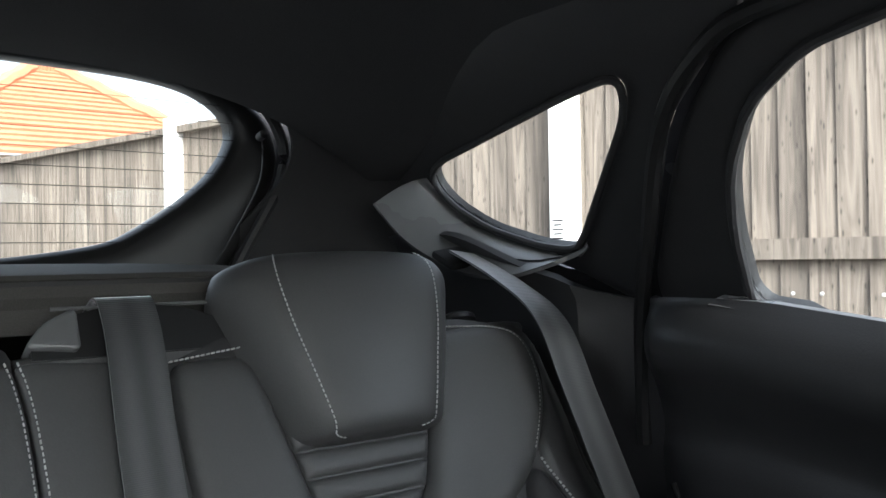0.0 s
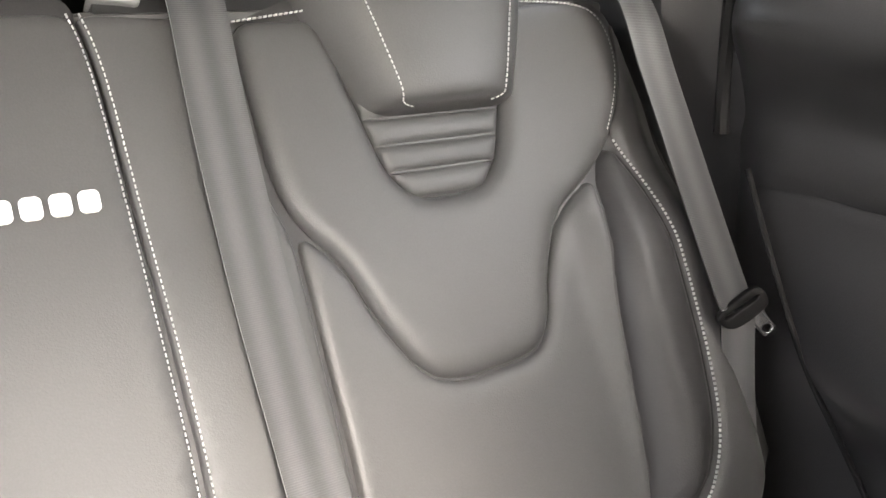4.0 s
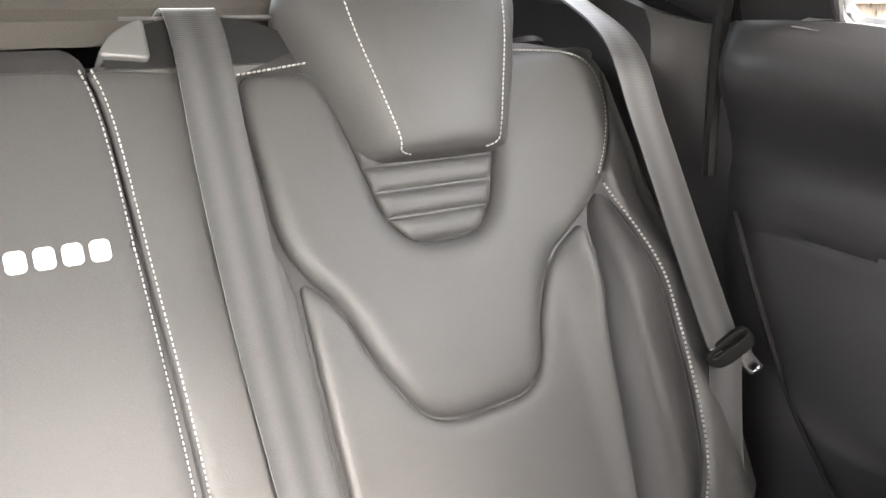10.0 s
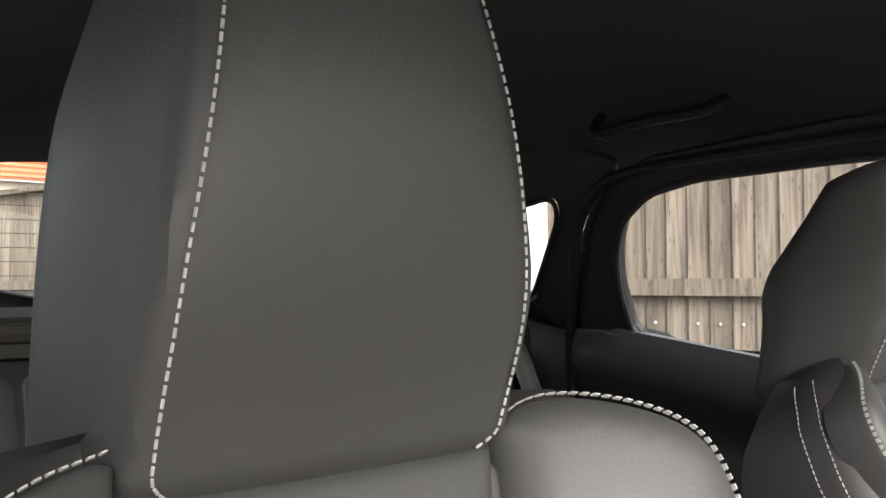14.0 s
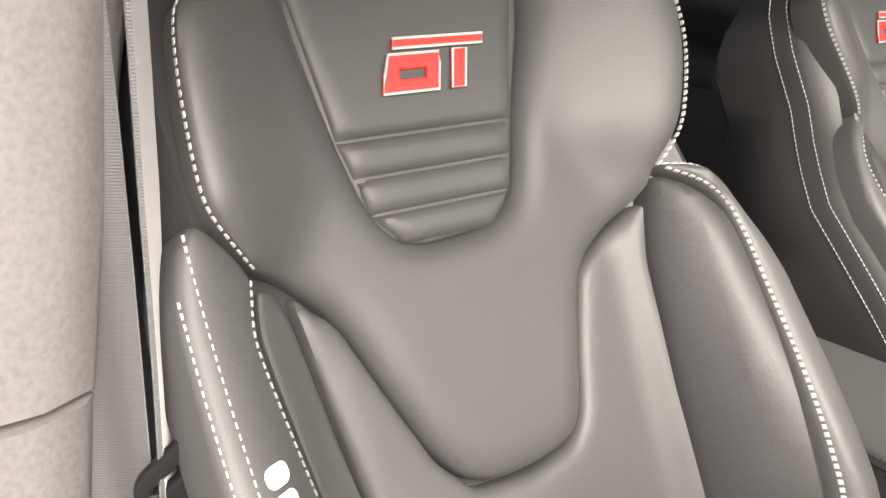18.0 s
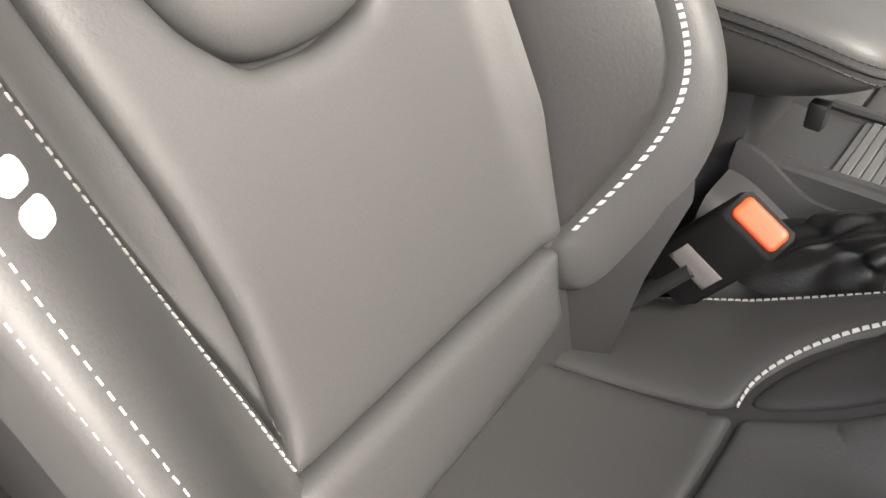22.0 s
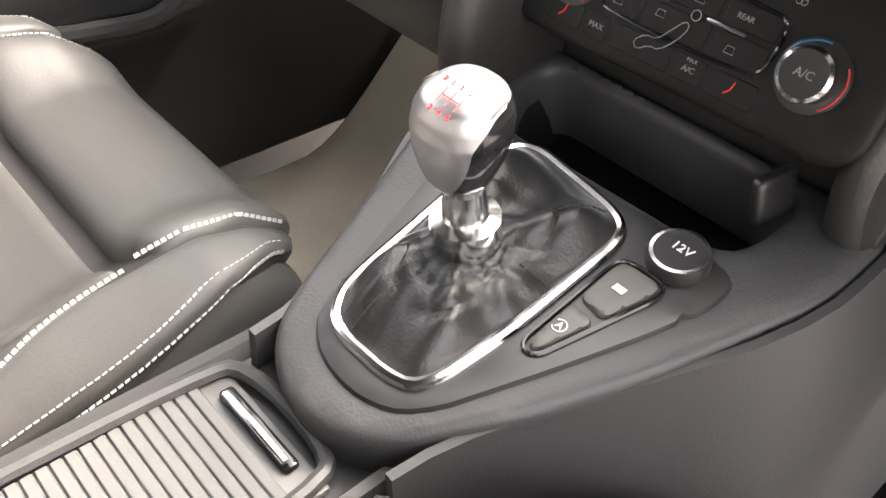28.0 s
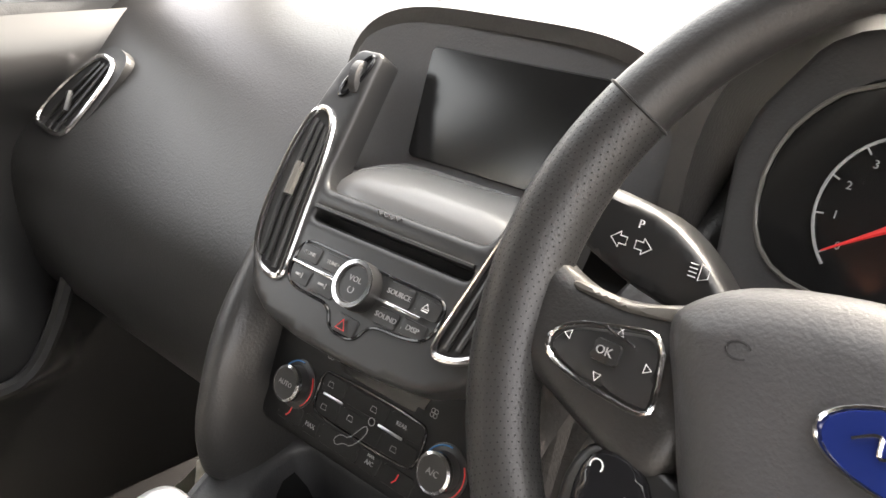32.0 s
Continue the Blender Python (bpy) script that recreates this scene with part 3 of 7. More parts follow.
def side_x(z):
    """Half width of the cabin's side at a height."""
    return 0.735 - 0.6 * max(0.0, z - 0.90) + 0.02 * smooth(0.9, 0.6, z)


LEFT = Map(lambda u, v: (side_x(v), -u, v))
RIGHT = Map(lambda u, v: (-side_x(v), u, v))
QUARTER = [(1.235, 1.085), (1.20, 1.103), (0.924, 1.150), (0.844, 1.160), (0.830, 1.150), (0.842, 1.120), (0.985, 0.985), (1.008, 0.973), (1.068, 0.980), (1.159, 1.007), (1.218, 1.045)]
DOOR_GLASS = [(0.768, 0.908), (0.757, 0.994), (0.735, 1.055), (0.69, 1.112), (0.62, 1.150), (0.52, 1.166), (0.30, 1.170), (-0.02, 1.165), (0.02, 0.815), (0.485, 0.872)]

# quarter panel: dark pillar cloth above, moulded plastic below the small window
quarter = thing("quarter_trim_left", "black quarter panel trim round the small fixed rear window", "pillar trim", (0.70, 1.05, 0.72), kind="structure")
part("pillar_cover", pillow(LEFT, flip([(0.80, 1.105), (0.72, 1.16), (0.66, 1.20), (0.78, 1.25), (1.40, 1.25), (1.42, 1.02), (1.30, 0.97), (1.20, 1.00), (1.02, 0.94), (0.94, 0.90), (0.88, 0.985)]), 0.004, 0.02, 0.012, 0.02, 1, [flip(QUARTER)]), PLASTIC, quarter)
part("window_seal", tube([LEFT(-y, z, 0.008) for y, z in soften(QUARTER, 0.014)], 0.005, 8, True), PLASTIC, quarter)


def lower_quarter(s, t):
    y = 0.86 + 0.62 * t
    top = 0.905 + 0.030 * smooth(0.93, 1.02, y) + 0.06 * smooth(1.0, 1.2, y)
    z = 0.20 + (top - 0.20) * s
    return side_x(z) - 0.012 - 0.06 * smooth(0.72, 0.86, z) * smooth(0.93, 0.99, y) * smooth(1.5, 1.3, y), y, z


part("lower_cover", shell(lower_quarter, 36, 30, 0.01), PLASTIC, quarter)
# the ledge under the quarter window
SILL = catmull([(0.978, 0.982, 0), (1.000, 0.970, 0), (1.022, 0.967, 0), (1.068, 0.974, 0), (1.159, 1.000, 0), (1.218, 1.038, 0), (1.245, 1.085, 0)], 6)


def ledge(s, t):
    q = SILL[round(s * (len(SILL) - 1))]
    w = t * (0.03 + 0.97 * smooth(0.05, 0.60, s))
    return side_x(q.y) - 0.006 - 0.085 * w, q.x + 0.015 * w, q.y - 0.004 - 0.040 * w ** 1.6


# the window's sheen on the ledge is painted in as pale grey
part("ledge", shell(ledge, len(SILL) - 1, 10, 0.006), SHEEN_GREY, quarter, "moulded ledge, its sky sheen put into a paler grey")
part("ledge_seam", tube([Vector(ledge(k / 20, 0.55)) + Vector((0, 0, 0.001)) for k in range(4, 14)], 0.0012, 5), SEAM, quarter)
part("backing", pillow(Map(lambda u, v: (side_x(v) + 0.035, -u, v)), flip([(0.76, 0.55), (0.90, 0.90), (0.74, 1.14), (0.60, 1.26), (1.50, 1.26), (1.52, 0.55)]), 0, 0.01, 0.01, 0.05, 0, [flip([(1.03 + (y - 1.03) * 1.3, 1.07 + (z - 1.07) * 1.4) for y, z in QUARTER])]), PAINT_CAR, quarter)
window_q = solid("window_1", pillow(LEFT, flip([(y, z) for y, z in QUARTER]), 0, 0.01, 0.004, 0.05, 1), GLASS, "small triangular fixed rear quarter window", "window", "structure")
window_q.visible_shadow = False
bars = [box((side_x(0.99) - 0.004, 1.030 + 0.0, 0.985 + 0.006 * k), (0.001, 0.014 if k % 2 else 0.02, 0.002), 0) for k in range(5)]
part("etched_mark", join(*bars), SEAM, window_q)

# rear pillar sheet between the tailgate opening and the quarter window
EDGE_A = [(0.30, 1.345, 1.232), (0.40, 1.355, 1.200), (0.46, 1.375, 1.150), (0.462, 1.405, 1.090), (0.41, 1.44, 1.020), (0.35, 1.472, 0.950), (0.35, 1.48, 0.90)]
EDGE_B = [(0.52, 1.10, 1.265), (0.56, 1.20, 1.190), (0.60, 1.28, 1.140), (0.635, 1.30, 1.085), (0.655, 1.30, 1.030), (0.66, 1.30, 0.960), (0.66, 1.30, 0.90)]
ca, cb = catmull(EDGE_A, 6), catmull(EDGE_B, 6)
solid("rear_pillar_trim", shell(lambda s, t: ca[round(s * (len(ca) - 1))].lerp(cb[round(s * (len(cb) - 1))], t) + Vector((0.03, 0.03, 0)) * math.sin(math.pi * t) * 0.6, len(ca) - 1, 12, 0.01), HEADLINER, "black cloth covered rear pillar", "pillar trim", "structure")

# tailgate with heated glass
HOLE = [(0.0, 1.238), (0.222, 1.234), (0.319, 1.224), (0.376, 1.2), (0.401, 1.167), (0.393, 1.128), (0.352, 1.074), (0.259, 1.01), (0.211, 0.986), (0.075, 0.968), (0.0, 0.966)]
HOLE = HOLE + [(-x, z) for x, z in HOLE[-2:0:-1]]
OUTER = [(0.0, 1.28), (0.32, 1.265), (0.43, 1.215), (0.475, 1.15), (0.472, 1.085), (0.42, 1.0), (0.38, 0.93), (0.38, 0.70), (0.0, 0.70)]
OUTER = OUTER + [(-x, z) for x, z in OUTER[-2:0:-1]]
REAR = Map(lambda u, v: (u, 1.455, v))
tailgate = thing("tailgate", "black trimmed tailgate round a heated rear window", "tailgate", (0, 1.46, 0.70), kind="structure")
part("frame", pillow(REAR, OUTER, 0.016, 0.05, 0.03, 0.022, 2, [HOLE]), PLASTIC_SMOOTH, tailgate)
part("seal", tube([(x, 1.425, z) for x, z in chaikin(OUTER[:7] + [(0.36, 0.90)], 2, False)], 0.009, 8), PLASTIC, tailgate, "black rubber tailgate seal")
part("shelf_hook", lathe([(0.002, 0), (0.007, 0.002), (0.007, 0.018), (0.003, 0.022)], (0.425, 1.41, 1.148), (0, -1, 0.2), 10), PLASTIC, tailgate)
part("shelf_cord", tube(catmull([(0.425, 1.40, 1.148), (0.42, 1.40, 1.08), (0.37, 1.40, 0.99), (0.33, 1.38, 0.945)], 6), 0.0014, 5), PLASTIC, tailgate)
part("panel", pillow(Map(lambda u, v: (u, 1.50, v)), [(-0.66, 0.66), (0.66, 0.66), (0.66, 1.10), (0.52, 1.30), (-0.52, 1.30), (-0.66, 1.10)], 0, 0.01, 0.008, 0.06, 0, [[(x * 1.06, 1.10 + (z - 1.10) * 1.1) for x, z in HOLE]]), PAINT_CAR, tailgate, "dark painted outer panel")
rear_glass = solid("window_2", pillow(REAR, HOLE, 0, 0.01, 0.004, 0.08), GLASS_DARK, "heated rear window glass with fine wires", "window", "structure")
rear_glass.visible_shadow = False
for k in range(9):
    z = 0.99 + 0.026 * k
    half = 0.40 - max(0, 1.12 - z) * 1.2
    part("heating_wire", tube([(-half, 1.450, z), (half, 1.450, z)], 0.0005, 4), SEAM, rear_glass)

# parcel shelf
shelf = thing("parcel_shelf", "black cloth parcel shelf behind the rear seat", "parcel shelf", (0, 1.3, 0.90))
part("board", pillow(Map(lambda u, v: (u, v, 0.925 + 0.03 * smooth(1.15, 1.45, v))), [(-0.44, 1.09), (0.44, 1.09), (0.47, 1.15), (0.36, 1.41), (-0.36, 1.41), (-0.47, 1.15)], 0.01, 0.02, 0.03, 0.03), SHELF, shelf)
part("ridge", tube([(x, 1.19, 0.945) for x in np.linspace(-0.40, 0.40, 16)], 0.012, 8, flat=0.6), SHELF, shelf)
part("front_edge", tube([(x, 1.10 - 0.02 * (x / 0.44) ** 2, 0.930) for x in np.linspace(-0.44, 0.44, 20)], 0.015, 8), SHELF, shelf)

# rear left door
door = thing("rear_door_left", "black padded rear passenger door trim with its window closed", "car door", (0.72, 0.4, 0.10))
part("window_frame", pillow(LEFT, flip([(0.90, 0.93), (0.84, 1.02), (0.775, 1.105), (0.70, 1.165), (0.62, 1.20), (0.30, 1.215), (-0.10, 1.215), (-0.10, 0.80), (0.30, 0.82), (0.60, 0.87), (0.90, 0.89)]), 0.004, 0.02, 0.015, 0.02, 1, [flip(DOOR_GLASS)]), PLASTIC, door)
part("door_seal", tube(catmull([LEFT(-y, z, 0.016) for y, z in [(0.935, 0.72), (0.925, 0.88), (0.87, 0.99), (0.795, 1.105), (0.72, 1.165), (0.62, 1.192), (0.30, 1.20), (-0.10, 1.20)]], 5), 0.010, 8), PLASTIC_SMOOTH, door, "black rubber door seal")
part("glass_seal", tube([LEFT(-y, z, 0.010) for y, z in soften(DOOR_GLASS, 0.014)], 0.006, 8, True), PLASTIC, door)


def belt_z(y):
    return 0.905 - 0.13 * max(0.0, 0.80 - y) * 0.9


def door_trim(s, t):
    y = 0.925 - 1.0 * t
    top = belt_z(y) + 0.004
    z = 0.08 + (top - 0.08) * s
    k = (top - z)
    x = side_x(z) - 0.012
    roll = 0.055 * math.exp(-((k - 0.055) / 0.055) ** 2) + 0.012 * smooth(0.16, 0.20, k)
    rest = 0.085 * math.exp(-((z - 0.50) / 0.075) ** 2) * smooth(0.90, 0.55, y)
    pocket = 0.05 * smooth(0.36, 0.28, z) * smooth(0.75, 0.5, y)
    line = -0.006 * math.exp(-((z - 0.665) / 0.005) ** 2)
    edge = 0.03 * smooth(0.875, 0.925, y)
    return x - (roll + rest + pocket + line) * smooth(0.93, 0.86, y) + edge, y, z


part("trim_panel", shell(door_trim, 90, 30, 0.012), DOOR_TRIM, door)
part("seam", tube([Vector(door_trim((0.64 - 0.08) / (belt_z(0.925 - t) + 0.004 - 0.08), t)) + Vector((-0.003, 0, 0)) for t in np.linspace(0.06, 0.95, 14)], 0.002, 6), SEAM, door)
for yz, rad in (([(0.812, 0.638), (0.722, 0.650), (0.652, 0.658), (0.40, 0.66)], 0.0022), ([(0.780, 0.546), (0.702, 0.562), (0.628, 0.565), (0.40, 0.565)], 0.0025), ([(0.762, 0.504), (0.687, 0.499), (0.612, 0.498), (0.40, 0.498)], 0.0022)):
    pts = [Vector((-0.0015, 0, 0)) + Vector(door_trim((q.y - 0.08) / (belt_z(q.x) + 0.004 - 0.08), 0.925 - q.x)) for q in catmull([(y, z, 0) for y, z in yz], 5)]
    part("seam", tube(pts, rad, 6), SEAM, door)
part("edge_seal", tube(catmull([(0.690, 0.858, 0.690), (0.690, 0.812, 0.588), (0.690, 0.757, 0.482), (0.690, 0.699, 0.404), (0.690, 0.635, 0.316), (0.69, 0.60, 0.25)], 5), 0.0035, 8), SEAM, door, "black rubber edge seal")
# added pale strip that imitates the bright reflection along the door sill
part("sill_sheen", shell(lambda s, t: (side_x(belt_z(0.80 - 0.9 * s)) - 0.008 - 0.040 * t, 0.80 - 0.9 * s, belt_z(0.80 - 0.9 * s) + 0.004 - 0.010 * t * t), 20, 6, 0.006), SHEEN_GREY, door, "pale strip added for the reflection on the sill under the glass")
part("speaker_grille", pillow(Map(lambda u, v: (0.675, -u, v)), flip([(0.72, 0.14), (0.72, 0.30), (0.50, 0.30), (0.50, 0.14)]), 0.006, 0.02, 0.02, 0.02), PLASTIC, door)
door_glass = solid("window_3", pillow(LEFT, flip(DOOR_GLASS), 0, 0.01, 0.004, 0.1, 1), GLASS, "clear closed rear door window", "window", "structure")
door_glass.visible_shadow = False


# ---- rear seats ----
REAR_BACK = Face((0.322, 0.587 + 0.5 * 0.33, 0.33), (1, 0, 0), (0, 0.5, 1), lambda u, v: 0.035 * smooth(0.13, 0.20, abs(u)) * smooth(0.44, 0.30, v) * smooth(-0.05, 0.05, v) * (1 if u > 0 else 0.15) - 0.03 * smooth(0.27, 0.33, u))
V_LINE = [(-0.176, 0.442), (-0.163, 0.400), (-0.127, 0.358), (-0.107, 0.301), (-0.072, 0.240), (-0.035, 0.226), (0.055, 0.231), (0.080, 0.252), (0.100, 0.315), (0.128, 0.368), (0.190, 0.408)]
RIB_L = [(-0.095, 0.60), (-0.071, 0.489), (-0.060, 0.436), (-0.030, 0.406), (0.043, 0.409), (0.072, 0.438), (0.095, 0.500), (0.115, 0.60)]


def rib_rows(face, outline_at, levels, parent, mat, puff=0.005, res=0.009):
    for lo, hi in zip(levels, levels[1:]):
        l0, r0 = outline_at(lo)
        l1, r1 = outline_at(hi)
        part("rib", pillow(face, [(l0, lo), (r0, lo), (r1, hi), (l1, hi)], puff * 1.5, 0.010, 0.012, res, 0), mat, parent)


rear = thing("rear_chair", "black leather rear passenger seat back with pale contrast stitching", "car seat", (0.322, 0.75, 0.20), "rear seats")
part("core", pillow(REAR_BACK, [(-0.33, -0.10), (0.335, -0.10), (0.345, 0.30), (0.335, 0.52), (0.30, 0.628), (-0.33, 0.632)], 0.001, 0.03, 0.10, 0.03, low=None), LEATHER_SHADED, rear)
UPPER = V_LINE + [(0.225, 0.434), (0.262, 0.486), (0.281, 0.536), (0.276, 0.585), (0.250, 0.608), (0.185, 0.612)]
UPPER += [(0.115, 0.60), (0.095, 0.500), (0.072, 0.438), (0.043, 0.409), (-0.030, 0.406), (-0.060, 0.436), (-0.071, 0.489), (-0.095, 0.60), (-0.182, 0.598)]
part("upper_panel", pillow(REAR_BACK, UPPER, 0.014, 0.022, 0.02, 0.011, 1), LEATHER, rear)
part("insert", pillow(REAR_BACK, RIB_L, 0.004, 0.008, 0.01, 0.012, 1), LEATHER, rear)


def rear_rib_edge(v):
    left = np.interp(v, [0.406, 0.436, 0.489, 0.60], [-0.034, -0.059, -0.070, -0.094])
    right = np.interp(v, [0.409, 0.438, 0.500, 0.60], [0.046, 0.071, 0.094, 0.114])
    return left, right


rib_rows(REAR_BACK, rear_rib_edge, [0.409, 0.437, 0.465, 0.493, 0.525, 0.56], rear, LEATHER, 0.006)
LOWER = [(-0.166, 0.398), (-0.127, 0.356), (-0.107, 0.299), (-0.072, 0.238), (-0.035, 0.224), (0.055, 0.229), (0.080, 0.250), (0.100, 0.313), (0.128, 0.366), (0.188, 0.405), (0.165, 0.27), (0.154, 0.10), (0.138, -0.030), (-0.15, -0.036), (-0.178, -0.03), (-0.177, 0.0), (-0.167, 0.081), (-0.165, 0.183), (-0.166, 0.285)]
part("lower_panel", pillow(REAR_BACK, LOWER, 0.009, 0.014, 0.02, 0.012, 1), LEATHER, rear)
BOLSTER = [(0.192, 0.408), (0.228, 0.440), (0.246, 0.390), (0.249, 0.310), (0.246, 0.200), (0.236, 0.120), (0.214, 0.070), (0.170, 0.028), (0.140, 0.012), (0.154, 0.10), (0.167, 0.27)]
part("side_bolster", pillow(REAR_BACK, BOLSTER, 0.014, 0.03, 0.02, 0.011, 1), LEATHER_SHADED, rear)
OUT = [(0.232, 0.446), (0.262, 0.486), (0.300, 0.60), (0.33, 0.50), (0.335, 0.25), (0.32, 0.06), (0.27, -0.02), (0.14, -0.05), (0.138, 0.006), (0.172, 0.024), (0.217, 0.067), (0.240, 0.118), (0.250, 0.200), (0.253, 0.310), (0.250, 0.392)]
part("outer_panel", pillow(REAR_BACK, OUT, 0.010, 0.02, 0.03, 0.012, 1), LEATHER, rear)
# the seam towards the wide bench, with a stitched row on both its sides
SPLIT = [(-0.300, -0.04), (-0.301, 0.05), (-0.295, 0.12), (-0.292, 0.22), (-0.295, 0.34), (-0.299, 0.45), (-0.302, 0.54), (-0.307, 0.585), (-0.314, 0.611)]
part("inner_strip", pillow(REAR_BACK, [(-0.184, 0.60), (-0.186, 0.44), (-0.170, 0.392), (-0.170, 0.285), (-0.170, 0.183), (-0.172, 0.081), (-0.182, 0.0), (-0.19, -0.04)] + SPLIT, 0.008, 0.006, 0.03, 0.013, 1), LEATHER, rear)
part("stitching", stitches(REAR_BACK, [(0.150, 0.610), (0.235, 0.606), (0.264, 0.585), (0.269, 0.536), (0.252, 0.490), (0.226, 0.450)], width=0.0014, lift=0.0115), THREAD, rear)
part("stitching", stitches(REAR_BACK, [(0.234, 0.440), (0.2515, 0.392), (0.2555, 0.310), (0.2525, 0.200), (0.2425, 0.116), (0.219, 0.065), (0.174, 0.021), (0.142, 0.006)], width=0.0014, lift=0.0085), THREAD, rear)
part("stitching", stitches(REAR_BACK, [(-0.185, 0.596), (-0.105, 0.606)], width=0.0014, lift=0.010), THREAD, rear)
part("stitching", stitches(REAR_BACK, [(u + 0.0052, v) for u, v in SPLIT], width=0.0014, lift=0.0085), THREAD, rear)
for u in (0.113, -0.137):
    tag = part("child_seat_tag", pillow(REAR_BACK, [(u - 0.0072, -0.006), (u + 0.0072, -0.006), (u + 0.0072, 0.010), (u - 0.0072, 0.010)], 0.0015, 0.003, 0.003, 0.003, 1, cut=0.004), PLASTIC_GLOSS, rear, "small embossed child seat anchor tag")
    tag.location = REAR_BACK.n * 0.0095
    mark = join(*[pillow(REAR_BACK, [(u + a, -0.003 + b), (u + a + c, -0.003 + b), (u + a + c, -0.001 + b), (u + a, -0.001 + b)], 0.0004, 0.001, 0.001, 0.002, 0) for a, b, c in ((-0.0045, 0, 0.009), (-0.0045, 0.003, 0.0025), (0.0005, 0.003, 0.0035), (-0.0045, 0.006, 0.005))])
    m = part("pictogram", mark, WHITE_PRINT, tag)
    m.location = REAR_BACK.n * 0.0032
# top surface of the backrest, with the release button
TOPF = Map(lambda u, v: tuple(REAR_BACK(u, 0.61 + 0.012 * math.sin(min(1, v / 0.06) * 1.5), -v)))
part("top_cover", pillow(TOPF, [(-0.32, 0.0), (0.305, 0.0), (0.32, 0.11), (-0.32, 0.11)], 0.006, 0.02, 0.02, 0.02, 1), LEATHER, rear)
button = part("release_button", lathe([(0.034, 0.0), (0.034, 0.006), (0.030, 0.009), (0.0, 0.009)], REAR_BACK(0.205, 0.63, -0.045), REAR_BACK.b, 24), PLASTIC_SMOOTH, rear)
part("button_ring", lathe([(0.016, 0.0), (0.016, 0.004), (0.012, 0.004), (0.012, 0.0)], REAR_BACK(0.205, 0.639, -0.045), REAR_BACK.b, 20, True), CHROME, button)


def headrest(face, u0, rows, back=0.135, wing=0.085):
    """Padded head restraint from rows of (height on the face, lift off it, half width of the front panel, half width of the wings)."""
    n = 64
    dense = np.array(catmull([(v, h, a) for v, h, a, b in rows], 5))
    wide = np.array(catmull([(v, h, b) for v, h, a, b in rows], 5))
    rings, left, right = [], [], []
    top, low = rows[-1][0], rows[0][0]
    for (v, h, a), (_, _, b) in zip(dense, wide):
        k = min(1.0, b / 0.10) * (1 - 0.45 * smooth(top - 0.09, top, v)) * (1 - 0.3 * smooth(low + 0.04, low, v))
        half = [(0.0, 0.007), (a * 0.55, 0.0055), (a * 0.93, 0.001), (a + 0.001, -0.003), (a + 0.004, -0.003), (a + (b - a) * 0.35, -wing * 0.16 * k), (a + (b - a) * 0.75, -wing * 0.48 * k), (b, -wing * 0.9 * k), (b * 0.985, -wing * 1.1 * k), (b * 0.9, -back * 0.95 * k), (b * 0.6, -back * k)]
        sec = half + [(-u, w) for u, w in half[:0:-1]]
        loop = resample(chaikin(sec, 2), 0.002)
        idx = np.linspace(0, len(loop), n, endpoint=False).astype(int)
        rings.append([face(u0 + loop[i][0], v, h + loop[i][1]) for i in idx])
        left.append(face(u0 - a * 0.965, v, h + 0.0016))
        right.append(face(u0 + a * 0.965, v, h + 0.0016))
    return loft(rings), left, right


geo, line_l, line_r = headrest(REAR_BACK, 0.022, [(0.494, 0.020, 0.030, 0.050), (0.497, 0.030, 0.060, 0.085), (0.510, 0.040, 0.064, 0.105), (0.56, 0.048, 0.078, 0.128), (0.61, 0.054, 0.092, 0.142), (0.65, 0.057, 0.099, 0.150), (0.672, 0.055, 0.099, 0.148), (0.689, 0.045, 0.093, 0.138), (0.699, 0.026, 0.080, 0.118), (0.702, 0.0, 0.055, 0.085)])
rest = part("headrest", geo, LEATHER, rear, "padded winged head restraint")


def line_stitch(pts, parent, mat, pitch=0.0055, radius=0.0007):
    p = resample([tuple(q) for q in pts], pitch, False)
    return part("stitching", join(*[tube([Vector(a), Vector(a).lerp(Vector(b), 0.66)], radius * 0.75, 5) for a, b in zip(p, p[1:])]), mat, parent)


line_stitch(line_l[3:-9], rest, THREAD, 0.0055, 0.0011)
line_stitch(line_r[3:-9], rest, THREAD, 0.0055, 0.0011)

# centre and right part of the bench back
CENTRE = Face((-0.30, 0.587 + 0.5 * 0.33, 0.33), (1, 0, 0), (0, 0.5, 1), lambda u, v: 0.0)
bench = thing("rear_bench", "wide black leather rear bench back with a white maker mark", "car seat", (-0.3, 0.75, 0.20), "rear seats")
part("core", pillow(CENTRE, [(-0.34, -0.10), (0.31, -0.10), (0.31, 0.632), (-0.34, 0.632)], 0.004, 0.03, 0.10, 0.03, 1), LEATHER_SHADED, bench)
part("centre_panel", pillow(CENTRE, [(0.02, -0.04)] + [(u + 0.6208, v) for u, v in SPLIT] + [(0.02, 0.612)], 0.008, 0.006, 0.02, 0.014, 1), LEATHER, bench)
part("stitching", stitches(CENTRE, [(u + 0.6168, v) for u, v in SPLIT], width=0.0014, lift=0.0085), THREAD, bench)
part("side_panel", pillow(CENTRE, [(-0.32, -0.04), (0.015, -0.04), (0.015, 0.612), (-0.32, 0.605)], 0.009, 0.02, 0.02, 0.02, 1), LEATHER, bench)
part("top_cover", pillow(Map(lambda u, v: tuple(CENTRE(u, 0.612 + 0.01 * math.sin(min(1, v / 0.06) * 1.5), -v))), [(-0.33, 0.0), (0.32, 0.0), (0.32, 0.11), (-0.33, 0.11)], 0.006, 0.02, 0.02, 0.02, 1), LEATHER, bench)


